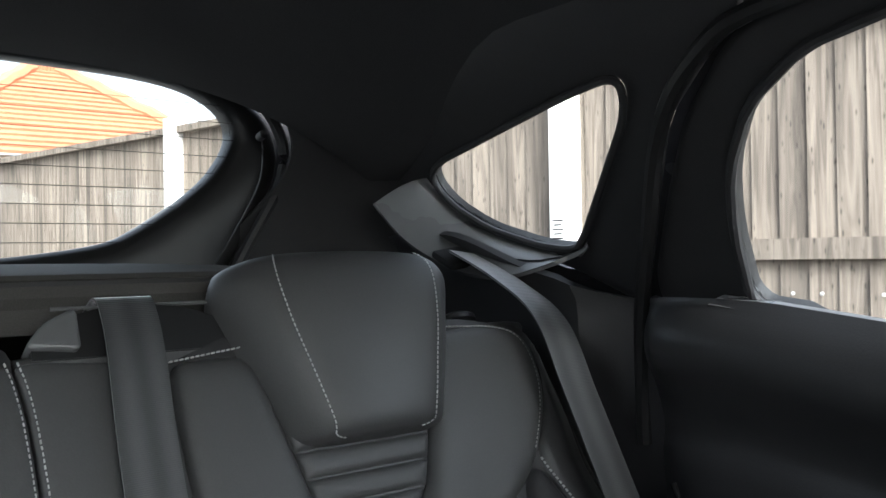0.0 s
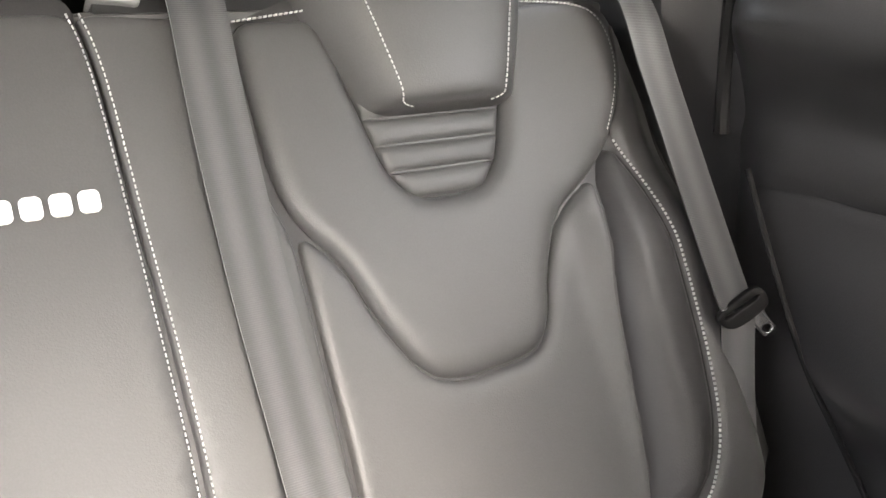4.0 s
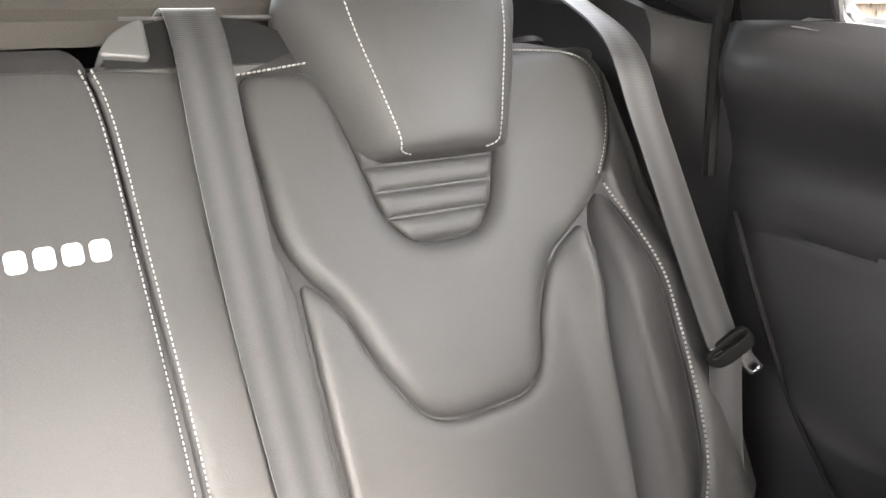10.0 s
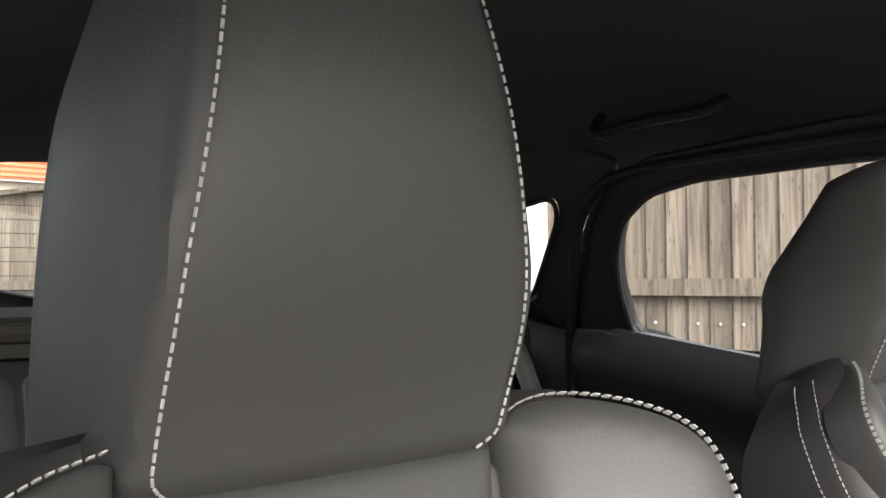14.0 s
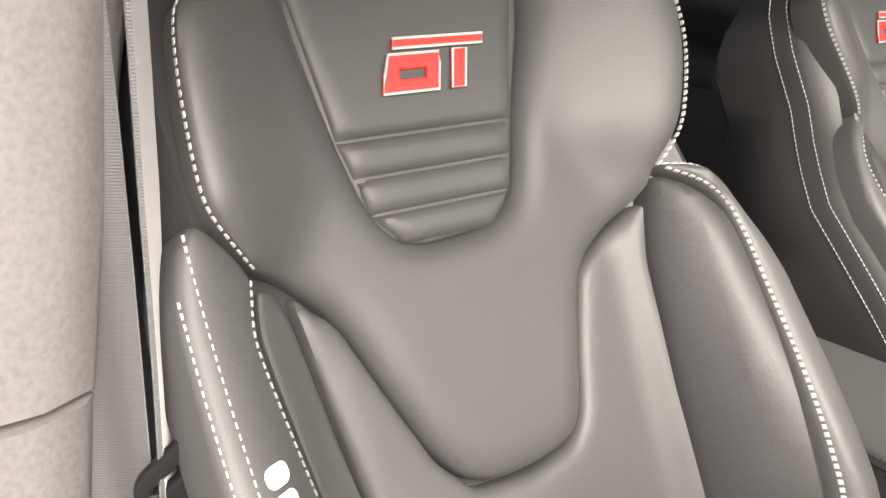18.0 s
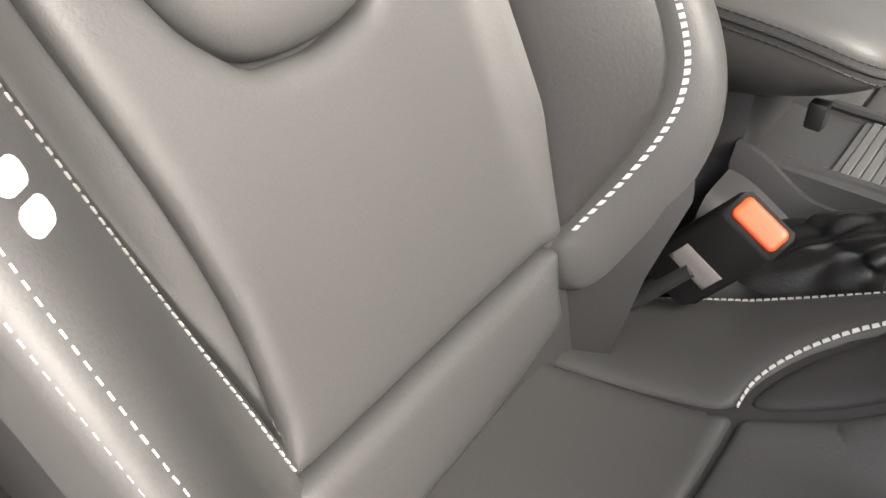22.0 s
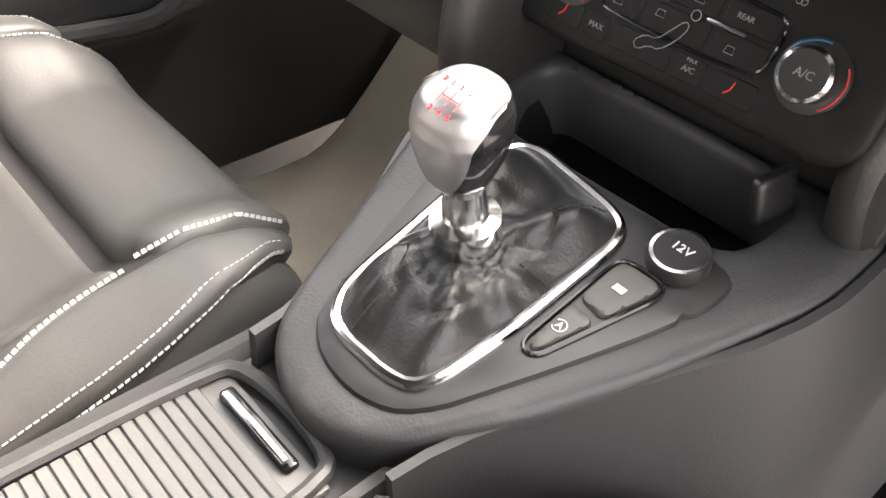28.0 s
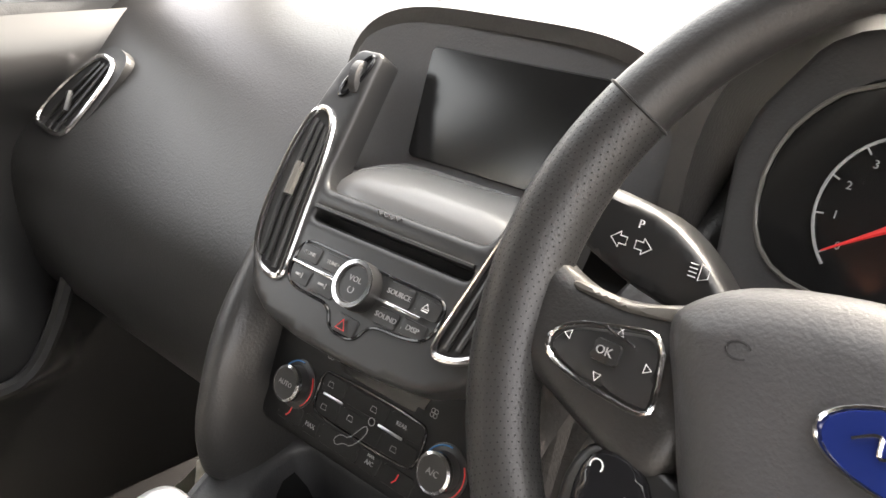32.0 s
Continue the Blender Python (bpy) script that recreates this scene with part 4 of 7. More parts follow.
def block_word(face, u, v, length, height, count, lift, mat, parent, spin=0.0, label=""):
    """A maker's word mark, drawn as plain rounded blocks."""
    c, s = math.cos(radians(spin)), math.sin(radians(spin))
    w = length / (count + (count - 1) * 0.30)
    geos = []
    for k in range(count):
        x = -length / 2 + k * w * 1.30
        pts = [(x, -height / 2), (x + w, -height / 2), (x + w, height / 2), (x, height / 2)]
        turn = lambda q: (u + q[0] * c - q[1] * s, v + q[0] * s + q[1] * c)  # noqa: E731
        geos.append(pillow(face, [turn(q) for q in pts], 0.0008, 0.002, 0.002, 0.004, 1, cut=0.003))
    up = face.n if isinstance(face, Face) else Vector((0, 0, 0))
    return [part("mark_block", ([tuple(Vector(p) + up * lift) for p in g[0]], g[1]), mat, parent, label or "white block of the maker's mark") for g in geos]


block_word(CENTRE, 0.236, 0.447, 0.125, 0.019, 6, 0.0105, WHITE_PRINT, bench)

# rear cushion
CUSH = Map(lambda u, v: (u, 0.78 - v, 0.285 + 0.06 * smooth(0.0, 0.45, v) - 0.05 * smooth(0.44, 0.52, v)), -1)
cushion = thing("rear_cushion", "black leather rear seat cushion with pale stitching", "car seat", (0.3, 0.5, 0.05), "rear seats")
part("base", box((0.0, 0.52, 0.16), (1.28, 0.50, 0.22), 0.03), LEATHER_SHADED, cushion)
part("centre_panel", pillow(CUSH, [(0.17, 0.02), (0.445, 0.02), (0.432, 0.165), (0.425, 0.50), (0.19, 0.50), (0.17, 0.165)], 0.014, 0.02, 0.03, 0.015, 1), LEATHER, cushion)
part("side_panel", pillow(CUSH, [(0.450, 0.02), (0.60, 0.02), (0.66, 0.10), (0.66, 0.50), (0.60, 0.28), (0.54, 0.19), (0.50, 0.168), (0.438, 0.165)], 0.018, 0.03, 0.03, 0.012, 1), LEATHER, cushion)
part("thigh_panel", pillow(CUSH, [(0.436, 0.172), (0.50, 0.176), (0.54, 0.20), (0.60, 0.29), (0.65, 0.50), (0.43, 0.50)], 0.010, 0.02, 0.03, 0.012, 1), LEATHER, cushion)
part("stitching", stitches(CUSH, [(0.440, 0.167), (0.50, 0.170), (0.54, 0.192), (0.60, 0.283), (0.655, 0.50)], lift=0.014), THREAD, cushion)
part("inner_panel", pillow(CUSH, [(-0.62, 0.02), (0.165, 0.02), (0.165, 0.165), (0.185, 0.50), (-0.62, 0.50)], 0.014, 0.03, 0.03, 0.03, 1), LEATHER, cushion)


# ---- seat belts ----
def webbing(path, width, across, thick=0.0013, twist=None):
    """A flat strap along points; across gives its width direction at each."""
    p = [Vector(q) for q in path]
    rings = []
    for i, q in enumerate(p):
        a = Vector(across[i] if isinstance(across, list) else across).normalized()
        t = (p[min(i + 1, len(p) - 1)] - p[max(i - 1, 0)]).normalized()
        a = (a - t * a.dot(t)).normalized()
        n = a.cross(t)
        ring = []
        for k in range(41):
            s = -1 + k / 20
            ring.append(q + a * width / 2 * s + n * (thick + 0.0007 * abs(math.sin(s * math.pi * 2.5)) ** 0.6 - 0.0012 * smooth(0.94, 1.0, abs(s))))
        for k in range(5):
            s = 1 - k / 2
            ring.append(q + a * width / 2 * s - n * thick)
        rings.append(ring)
    return loft(rings)


def tongue(parent, at, along, across, size=1.0):
    """Belt latch plate: moulded black head with its slot, and the steel tongue with its square window."""
    f = Face(at, across, along)
    s = size
    outline = [(-0.040, 0.002), (-0.033, -0.020), (-0.010, -0.025), (0.022, -0.023), (0.034, -0.018), (0.041, 0.004), (0.031, 0.017), (-0.031, 0.014)]
    head = part("latch_head", pillow(f, [(u * s, v * s) for u, v in outline], 0.003, 0.0018, 0.004, 0.003, 1, [[(u * s, v * s) for u, v in ((-0.027, -0.001), (0.029, -0.001), (0.029, 0.004), (-0.027, 0.004))]], cut=0.006), BLACK_MOULDING, parent, "grey-black moulded belt latch head")
    steel = [(-0.005, -0.019), (0.024, -0.019), (0.019, -0.030), (0.018, -0.062), (-0.005, -0.062), (-0.004, -0.030)]
    part("latch_tongue", pillow(f, [(u * s, v * s) for u, v in steel], 0.0014, 0.0015, 0.0014, 0.003, 1, cut=0.003, holes=[[(u * s, v * s) for u, v in ((0.001, -0.056), (0.013, -0.056), (0.013, -0.046), (0.001, -0.046))]]), STEEL, head, "bright steel tongue")
    return head


belt = thing("seat_belt", "black woven belt hanging down the backrest with steel latch", "seat belt", REAR_BACK(-0.21, 0.0, 0.03), "rear seat belts")
path = [REAR_BACK(-0.216, 0.650, -0.06), REAR_BACK(-0.214, 0.666, -0.035), REAR_BACK(-0.212, 0.667, 0.004), REAR_BACK(-0.211, 0.645, 0.016), REAR_BACK(-0.212, 0.60, 0.022), REAR_BACK(-0.215, 0.50, 0.022), REAR_BACK(-0.215, 0.35, 0.020), REAR_BACK(-0.212, 0.22, 0.026), REAR_BACK(-0.212, 0.150, 0.034), REAR_BACK(-0.212, 0.126, 0.029)]
part("upper_webbing", webbing(catmull(path, 6), 0.052, (1, 0, 0)), BELT, belt)
part("lower_webbing", webbing(catmull([REAR_BACK(-0.214, 0.126, 0.018), REAR_BACK(-0.212, 0.05, 0.016), REAR_BACK(-0.205, -0.06, 0.012)], 6), 0.050, (1, 0.05, 0)), BELT, belt)
tongue(belt, REAR_BACK(-0.2125, 0.128, 0.026), REAR_BACK.b + Vector((-0.28, 0, 0)), Vector((1, -0.1, 0.25)), 1.06)
guide = thing("belt_guide", "black plastic seat belt guide on top of the rear backrest", "belt guide", REAR_BACK(-0.2, 0.615, -0.03))
part("housing", loft([[REAR_BACK(-0.295 + 0.19 * k / 10, 0.612, h) for k in range(11)] + [REAR_BACK(-0.105 - 0.19 * k / 10, 0.616 + 0.046 * max(0.0, math.sin(math.pi * (0.03 + 0.94 * (1 - k / 10)))) ** 0.45, h) for k in range(11)] for h in (0.0, -0.015, -0.04, -0.06)]), PLASTIC_SMOOTH, guide)

part("lip", tube([REAR_BACK(-0.275 + 0.15 * k / 8, 0.6615, -0.002) for k in range(9)], 0.0022, 6), SHEEN_GREY, guide, "pale front lip")
part("wing", pillow(Face(REAR_BACK(0, 0, 0.004), REAR_BACK.a, REAR_BACK.b), [(-0.302, 0.622), (-0.286, 0.644), (-0.262, 0.657), (-0.254, 0.658), (-0.254, 0.616), (-0.270, 0.619)], 0.003, 0.006, 0.03, 0.006, 1, cut=0.005), SHEEN_GREY, guide, "pale satin end of the guide")
side_belt = thing("seat_belt", "black woven belt hanging beside the pillar with steel latch", "seat belt", (0.62, 0.80, 0.30), "rear seat belts")
sp = [(0.60, 1.14, 0.968), (0.597, 1.04, 0.930), (0.600, 0.968, 0.884), (0.604, 0.922, 0.797), (0.606, 0.856, 0.674), (0.606, 0.80, 0.575), (0.606, 0.790, 0.560)]
part("upper_webbing", webbing(catmull(sp, 6), 0.047, [(0.93, -0.22, -0.2)] * 99), BELT, side_belt)
part("lower_webbing", webbing(catmull([(0.606, 0.788, 0.555), (0.606, 0.775, 0.445), (0.602, 0.74, 0.27)], 6), 0.036, [(0.80, -0.5, 0)] * 99), BELT, side_belt)
tongue(side_belt, (0.607, 0.785, 0.560), Vector((-0.62, 0.30, 0.72)), Vector((0.75, -0.30, 0.55)), 0.78)
# no opening is cut: a near-black block stands in for the slot's shade
part("outlet_shade", box((0.606, 1.150, 0.962), (0.070, 0.05, 0.012), 0.005, (24, -8, 0)), SEAM, side_belt, "near-black block for the shade of the belt slot")


# ---- front seats ----
def front_seat(centre, dy, dz, ridge, flip_x, name_label, head=1.0):
    """A bucket seat: backrest face leaning back, winged shoulders, ribbed insert, bolsters; cushion with stitched bolsters.
    flip_x: 1, or -1 for its mirror image."""
    fx = flip_x

    def relief(u, v):
        return smooth(0.115 - 0.04 * smooth(0.40, 0.47, v), 0.203, abs(u)) * (0.044 + 0.062 * smooth(0.44, 0.12, v)) * smooth(-0.12, 0.03, v)

    back = Face((centre, -0.3724 + 0.48 * 0.40 + dy, 0.40 + dz), (1, 0, 0), (0, 0.48, 1), relief)

    def m(pts):
        return [(fx * u, v) for u, v in pts]

    seat = thing("front_seat", name_label, "car seat", (centre, -0.15 + dy, 0.05), "front seats")
    levels = [-0.09, -0.04, 0.018, 0.06, 0.10, 0.144, 0.18, 0.214, 0.27, 0.332, 0.37, 0.40, 0.44, 0.47, 0.50, 0.53, 0.548, 0.562, 0.576, 0.588, 0.598, 0.607, 0.612]
    half = np.interp(levels, [-0.09, 0.018, 0.10, 0.144, 0.214, 0.332, 0.40, 0.44, 0.50, 0.545, 0.576, 0.598, 0.607, 0.612], [0.15, 0.168, 0.214, 0.228, 0.234, 0.240, 0.218, 0.207, 0.211, 0.205, 0.186, 0.155, 0.12, 0.08])
    rings, rims = [], ([], [])
    for v, w in zip(levels, half):
        r = relief(w, v)
        q = 1 - 0.85 * smooth(0.50, 0.612, v)
        side = [(0.0, -0.010), (min(0.08, w * 0.45), -0.010), (min(0.115, w * 0.65), -0.010), (min(0.15, w * 0.8), relief(min(0.15, w * 0.8), v) - 0.012), (w - 0.02, r - 0.012), (w - 0.004, r - 0.022), (w + 0.003, r - 0.042), (w + 0.008 * q, r - 0.042 - 0.033 * q), (w + 0.004 * q, -0.03 - 0.06 * q), (w - 0.03, -0.03 - 0.095 * q), (min(0.08, w * 0.45), -0.03 - 0.12 * q), (0.0, -0.03 - 0.125 * q)]
        trim = lambda a: fx * a if a < w - 0.05 else fx * min(a, 0.200)  # noqa: E731
        ring = [(fx * a, h) for a, h in side] + [(-trim(a), h - 0.01 * (a > 0.2)) for a, h in side[-2:0:-1]]
        rings.append([back(a, v, h - relief(a, v)) for a, h in ring])
        for k, sgn in enumerate((1, -1)):
            rims[k].append((back(sgn * (w + 0.001), v, r - 0.0345 - relief(w, v)), back(sgn * (w + 0.0055), v, r - 0.053 - relief(w, v))))
    part("back_shell", loft(rings), LEATHER_SHADED, seat)
    for rim in rims:
        if rim is rims[0 if fx > 0 else 1]:
            for k in (0, 1):
                line_stitch([q[k] for q in rim[3:-3]], seat, THREAD, 0.0055, 0.0006)
    vl = [(-0.142, 0.400), (-0.130, 0.391), (-0.106, 0.369), (-0.084, 0.316), (-0.062, 0.268), (-0.038, 0.242), (0.006, 0.238), (0.045, 0.245), (0.060, 0.262), (0.074, 0.315), (0.090, 0.361), (0.120, 0.380), (0.156, 0.400)]
    ins = [(0.096, 0.575), (0.092, 0.545), (0.064, 0.471), (0.050, 0.424), (0.027, 0.403), (-0.046, 0.400), (-0.068, 0.424), (-0.080, 0.473), (-0.092, 0.545), (-0.094, 0.575)]
    shr = [(0.162, 0.417), (0.183, 0.441), (0.194, 0.467), (0.206, 0.500), (0.209, 0.525), (0.205, 0.550), (0.186, 0.568), (0.148, 0.589), (0.117, 0.597), (0.094, 0.586)]
    shl = [(-0.090, 0.598), (-0.130, 0.585), (-0.169, 0.556), (-0.177, 0.543), (-0.182, 0.511), (-0.184, 0.483), (-0.185, 0.457), (-0.183, 0.440), (-0.172, 0.422), (-0.159, 0.406)]
    up = vl + shr + ins + shl
    part("upper_panel", pillow(back, m(up), 0.016, 0.022, 0.03, 0.010, 1), LEATHER, seat)
    part("insert", pillow(back, m(ins), 0.003, 0.008, 0.01, 0.012, 1), LEATHER, seat)

    def edge(v):
        l = np.interp(v, [0.400, 0.424, 0.473, 0.545, 0.575], [-0.044, -0.066, -0.078, -0.090, -0.092])
        r = np.interp(v, [0.403, 0.424, 0.471, 0.545, 0.575], [0.026, 0.048, 0.062, 0.090, 0.094])
        return (l, r) if fx > 0 else (-r, -l)

    rib_rows(back, edge, [0.403, 0.425, 0.449, 0.474], seat, LEATHER, 0.005)
    rib_rows(back, edge, [0.474, 0.578], seat, LEATHER, 0.005)
    part("lower_panel", pillow(back, m([(-0.135, 0.390), (-0.107, 0.366), (-0.084, 0.313), (-0.062, 0.265), (-0.038, 0.239), (0.006, 0.235), (0.045, 0.242), (0.060, 0.259), (0.074, 0.312), (0.090, 0.358), (0.120, 0.377), (0.154, 0.396), (0.146, 0.351), (0.142, 0.254), (0.141, 0.145), (0.132, 0.056), (0.027, 0.056), (-0.055, 0.054), (-0.114, 0.053), (-0.104, 0.078), (-0.099, 0.139), (-0.103, 0.194), (-0.112, 0.252)]), 0.009, 0.012, 0.02, 0.010, 1, cut=0.005), LEATHER, seat)
    part("lumbar_roll", pillow(back, m([(-0.120, 0.051), (-0.055, 0.052), (0.027, 0.054), (0.130, 0.054), (0.114, 0.0), (0.02, -0.012), (-0.12, -0.02)]), 0.013, 0.020, 0.02, 0.010, 1, cut=0.006), LEATHER, seat)
    # inner side bolster, the broad one, and the outer one with the maker's mark
    line = [(0.164, 0.413), (0.190, 0.394), (0.206, 0.364), (0.201, 0.303), (0.188, 0.204), (0.184, 0.156), (0.177, 0.128), (0.166, 0.104), (0.148, 0.077), (0.129, 0.056)]
    rim_r = [(0.168, 0.420), (0.207, 0.409), (0.237, 0.332), (0.228, 0.214), (0.222, 0.144), (0.198, 0.103), (0.168, 0.050), (0.146, 0.020)]
    part("side_bolster", pillow(back, m([(0.158, 0.404)] + line + [(0.139, 0.145), (0.143, 0.254), (0.148, 0.351)]), 0.013, 0.035, 0.05, 0.010, 1), LEATHER_SHADED, seat)
    part("bolster_edge", pillow(back, m(rim_r + [(0.128, 0.012), (0.125, 0.050)] + [(u + 0.004, v + 0.001) for u, v in line[::-1]]), 0.009, 0.014, 0.06, 0.009, 1), LEATHER, seat)
    part("stitching", stitches(back, m([(u + 0.006, v + 0.002) for u, v in line]), width=0.0011, lift=0.0055), THREAD, seat)
    part("stitching", stitches(back, m([(u - 0.004, v) for u, v in rim_r]), width=0.0011, lift=0.004), THREAD, seat)
    inner_l = [(-0.159, 0.402), (-0.166, 0.382), (-0.169, 0.367), (-0.162, 0.313), (-0.149, 0.243), (-0.127, 0.170), (-0.113, 0.110), (-0.105, 0.058)]
    part("outer_bolster", pillow(back, m(inner_l[::-1] + [(-0.176, 0.424), (-0.196, 0.440), (-0.212, 0.40), (-0.216, 0.30), (-0.215, 0.21), (-0.208, 0.12), (-0.180, 0.02), (-0.110, 0.0)]), 0.008, 0.012, 0.06, 0.009, 1), LEATHER, seat)
    part("outer_slope", pillow(back, m([(-0.140, 0.388), (-0.158, 0.398)] + [(u + 0.003, v) for u, v in inner_l[1:]] + [(-0.110, 0.056), (-0.105, 0.078), (-0.101, 0.139), (-0.105, 0.194), (-0.114, 0.252), (-0.124, 0.30)]), 0.004, 0.006, 0.03, 0.008, 1), LEATHER, seat)
    part("stitching", stitches(back, m([(u - 0.005, v) for u, v in inner_l]), lift=0.0078), THREAD, seat)
    part("stitching", stitches(back, m([(-0.199, 0.431), (-0.200, 0.370), (-0.201, 0.293), (-0.201, 0.216), (-0.193, 0.120), (-0.168, 0.025)]), width=0.0011, lift=0.0075), THREAD, seat)
    part("stitching", stitches(back, m([(-0.209, 0.399), (-0.211, 0.339), (-0.212, 0.265), (-0.211, 0.220), (-0.203, 0.12), (-0.176, 0.02)]), width=0.0011, lift=0.0055), THREAD, seat)
    part("stitching", stitches(back, m(shr[::-1]), width=0.0011, lift=0.009), THREAD, seat)
    part("stitching", stitches(back, m(shl), width=0.0011, lift=0.009), THREAD, seat)

    # badge: red slanted shapes with a pale outline
    def slant(pts):
        return [(0.005 + u + 0.30 * (v - 0.516), v + 0.001) for u, v in pts]

    bar = [(-0.034, 0.534), (0.040, 0.534), (0.040, 0.5275), (-0.034, 0.5275)]
    block = [(-0.037, 0.5235), (0.003, 0.5235), (0.004, 0.516), (0.004, 0.498), (-0.040, 0.498), (-0.039, 0.510)]
    slit = [(-0.027, 0.5135), (-0.006, 0.5135), (-0.006, 0.507), (-0.027, 0.507)]
    stem = [(0.015, 0.5245), (0.026, 0.5245), (0.026, 0.498), (0.015, 0.498)]
    for shape, hole in ((bar, None), (block, slit), (stem, None)):
        badge = part("badge", moved(pillow(back, slant(shape), 0.0012, 0.002, 0.002, 0.003, 0, [slant(hole)] if hole else ()), Matrix.Translation(back.n * 0.0096)), RED_THREAD, seat, "red embroidered badge shape")
        part("outline", moved(tube([back(u, v, 0.0) for u, v in slant(shape)], 0.0010, 5, True), Matrix.Translation(back.n * 0.0106)), THREAD, badge)
    block_word(back, -fx * 0.185, 0.272, 0.080, 0.016, 6, 0.0085, WHITE_PRINT, seat, spin=-90 + fx * 4)
    # head restraint
    hg, l_line, r_line = headrest(back, fx * 0.004, [(0.572 + (v - 0.572) * head, h * (0.4 + 0.6 * head), a, b) for v, h, a, b in [(0.572, -0.012, 0.06, 0.08), (0.578, 0.008, 0.086, 0.102), (0.590, 0.022, 0.090, 0.108), (0.634, 0.064, 0.088, 0.111), (0.695, 0.099, 0.078, 0.109), (0.753, 0.117, 0.068, 0.100), (0.80, 0.126, 0.058, 0.086), (0.822, 0.122, 0.049, 0.072), (0.832, 0.098, 0.034, 0.052)]], 0.16, 0.12)
    hr = part("headrest", hg, LEATHER, seat, "tall winged head restraint")
    line_stitch(l_line[4:-8], hr, THREAD, 0.0055, 0.0010)
    line_stitch(r_line[4:-8], hr, THREAD, 0.0055, 0.0010)
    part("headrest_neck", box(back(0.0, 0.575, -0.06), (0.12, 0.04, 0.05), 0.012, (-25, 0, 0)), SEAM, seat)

    # cushion
    rear_y = -0.12 + dy
    grid = np.array(ridge)

    def cush_z(u, v):
        a = abs(u)
        zi = np.interp(v, grid[:, 0], grid[:, 1])
        zr = np.interp(v, grid[:, 0], grid[:, 2])
        k = smooth(0.095, 0.182, a)
        return zi + (zr - zi) * k + 0.004 * math.exp(-(((a - 0.19) / 0.03) ** 2)) - 0.03 * smooth(0.222, 0.252, a)

    cush = Map(lambda u, v: (centre + u, rear_y - v, cush_z(u, v)), -1)

    def low(u, v):
        return -(cush_z(u, v) - 0.16)

    part("cushion_base", pillow(cush, [(-0.225, -0.02), (0.225, -0.02), (0.240, 0.20), (0.240, 0.40), (0.228, 0.49), (0.19, 0.56), (-0.19, 0.56), (-0.228, 0.49), (-0.240, 0.40), (-0.240, 0.20)], 0.002, 0.02, 0.1, 0.02, 1, low=low), LEATHER_SHADED, seat)
    part("seat_panel", pillow(cush, [(-0.095, 0.0), (0.095, 0.0), (0.101, 0.057), (0.1215, 0.1885), (-0.1215, 0.1885), (-0.101, 0.057)], 0.008, 0.007, 0.02, 0.012, 1, cut=0.004), LEATHER, seat)
    part("middle_panel", pillow(cush, [(-0.122, 0.1915), (0.122, 0.1915), (0.140, 0.26), (0.150, 0.314), (0.164, 0.40), (0.166, 0.434), (-0.166, 0.434), (-0.164, 0.40), (-0.150, 0.314), (-0.140, 0.26)], 0.008, 0.007, 0.02, 0.012, 1, cut=0.004), LEATHER, seat)
    part("thigh_panel", pillow(cush, [(-0.172, 0.448), (0.172, 0.448), (0.176, 0.50), (0.168, 0.572), (-0.168, 0.572), (-0.176, 0.50)], 0.016, 0.022, 0.06, 0.011, 1), LEATHER, seat)
    sweep = [(0.124, 0.188), (0.143, 0.189), (0.163, 0.205), (0.181, 0.238), (0.191, 0.275), (0.192, 0.305), (0.184, 0.335), (0.170, 0.392), (0.172, 0.436)]
    for sgn in (1, -1):
        part("cushion_bolster", pillow(cush, [(sgn * u, v) for u, v in [(0.100, 0.0), (0.205, 0.0), (0.228, 0.08), (0.232, 0.30), (0.236, 0.40), (0.230, 0.48), (0.208, 0.545), (0.188, 0.545), (0.181, 0.50), (0.177, 0.44)] + sweep[7::-1] + [(0.104, 0.057)]], 0.008, 0.012, 0.02, 0.010, 1), LEATHER, seat)
        part("front_bolster", pillow(cush, [(sgn * u, v) for u, v in [(0.127, 0.194)] + [(u - 0.004, v + 0.003) for u, v in sweep[1:8]] + [(0.156, 0.32), (0.144, 0.26)]], 0.006, 0.008, 0.03, 0.008, 1), LEATHER_SHADED, seat)
        part("stitching", stitches(cush, [(sgn * u, v) for u, v in ((0.203, 0.01), (0.222, 0.08), (0.226, 0.30), (0.229, 0.40), (0.222, 0.48), (0.204, 0.530))], 0.0048, 0.0039, 0.0008, lift=0.0070), THREAD, seat)
        part("stitching", stitches(cush, [(sgn * u, v) for u, v in ((0.210, 0.01), (0.2295, 0.08), (0.2345, 0.30), (0.236, 0.40), (0.229, 0.485), (0.212, 0.530))], 0.0048, 0.0039, 0.0008, lift=0.0040), THREAD, seat)
        part("stitching", stitches(cush, [(sgn * (u + 0.003), v) for u, v in sweep], 0.0048, 0.0039, 0.0009, lift=0.0075), THREAD, seat)
        part("stitching", stitches(cush, [(sgn * 0.170, 0.446), (sgn * 0.173, 0.50), (sgn * 0.167, 0.556)], 0.0048, 0.0039, 0.0009, lift=0.0088), THREAD, seat)
        roll = []
        for v, k in ((0.0, 0.9), (0.08, 1.0), (0.16, 1.0), (0.24, 1.0), (0.32, 1.0), (0.40, 1.0), (0.46, 1.0), (0.50, 0.97), (0.525, 0.88), (0.540, 0.72), (0.550, 0.45), (0.553, 0.12)):
            zc = cush_z(0.19, v) - 0.055
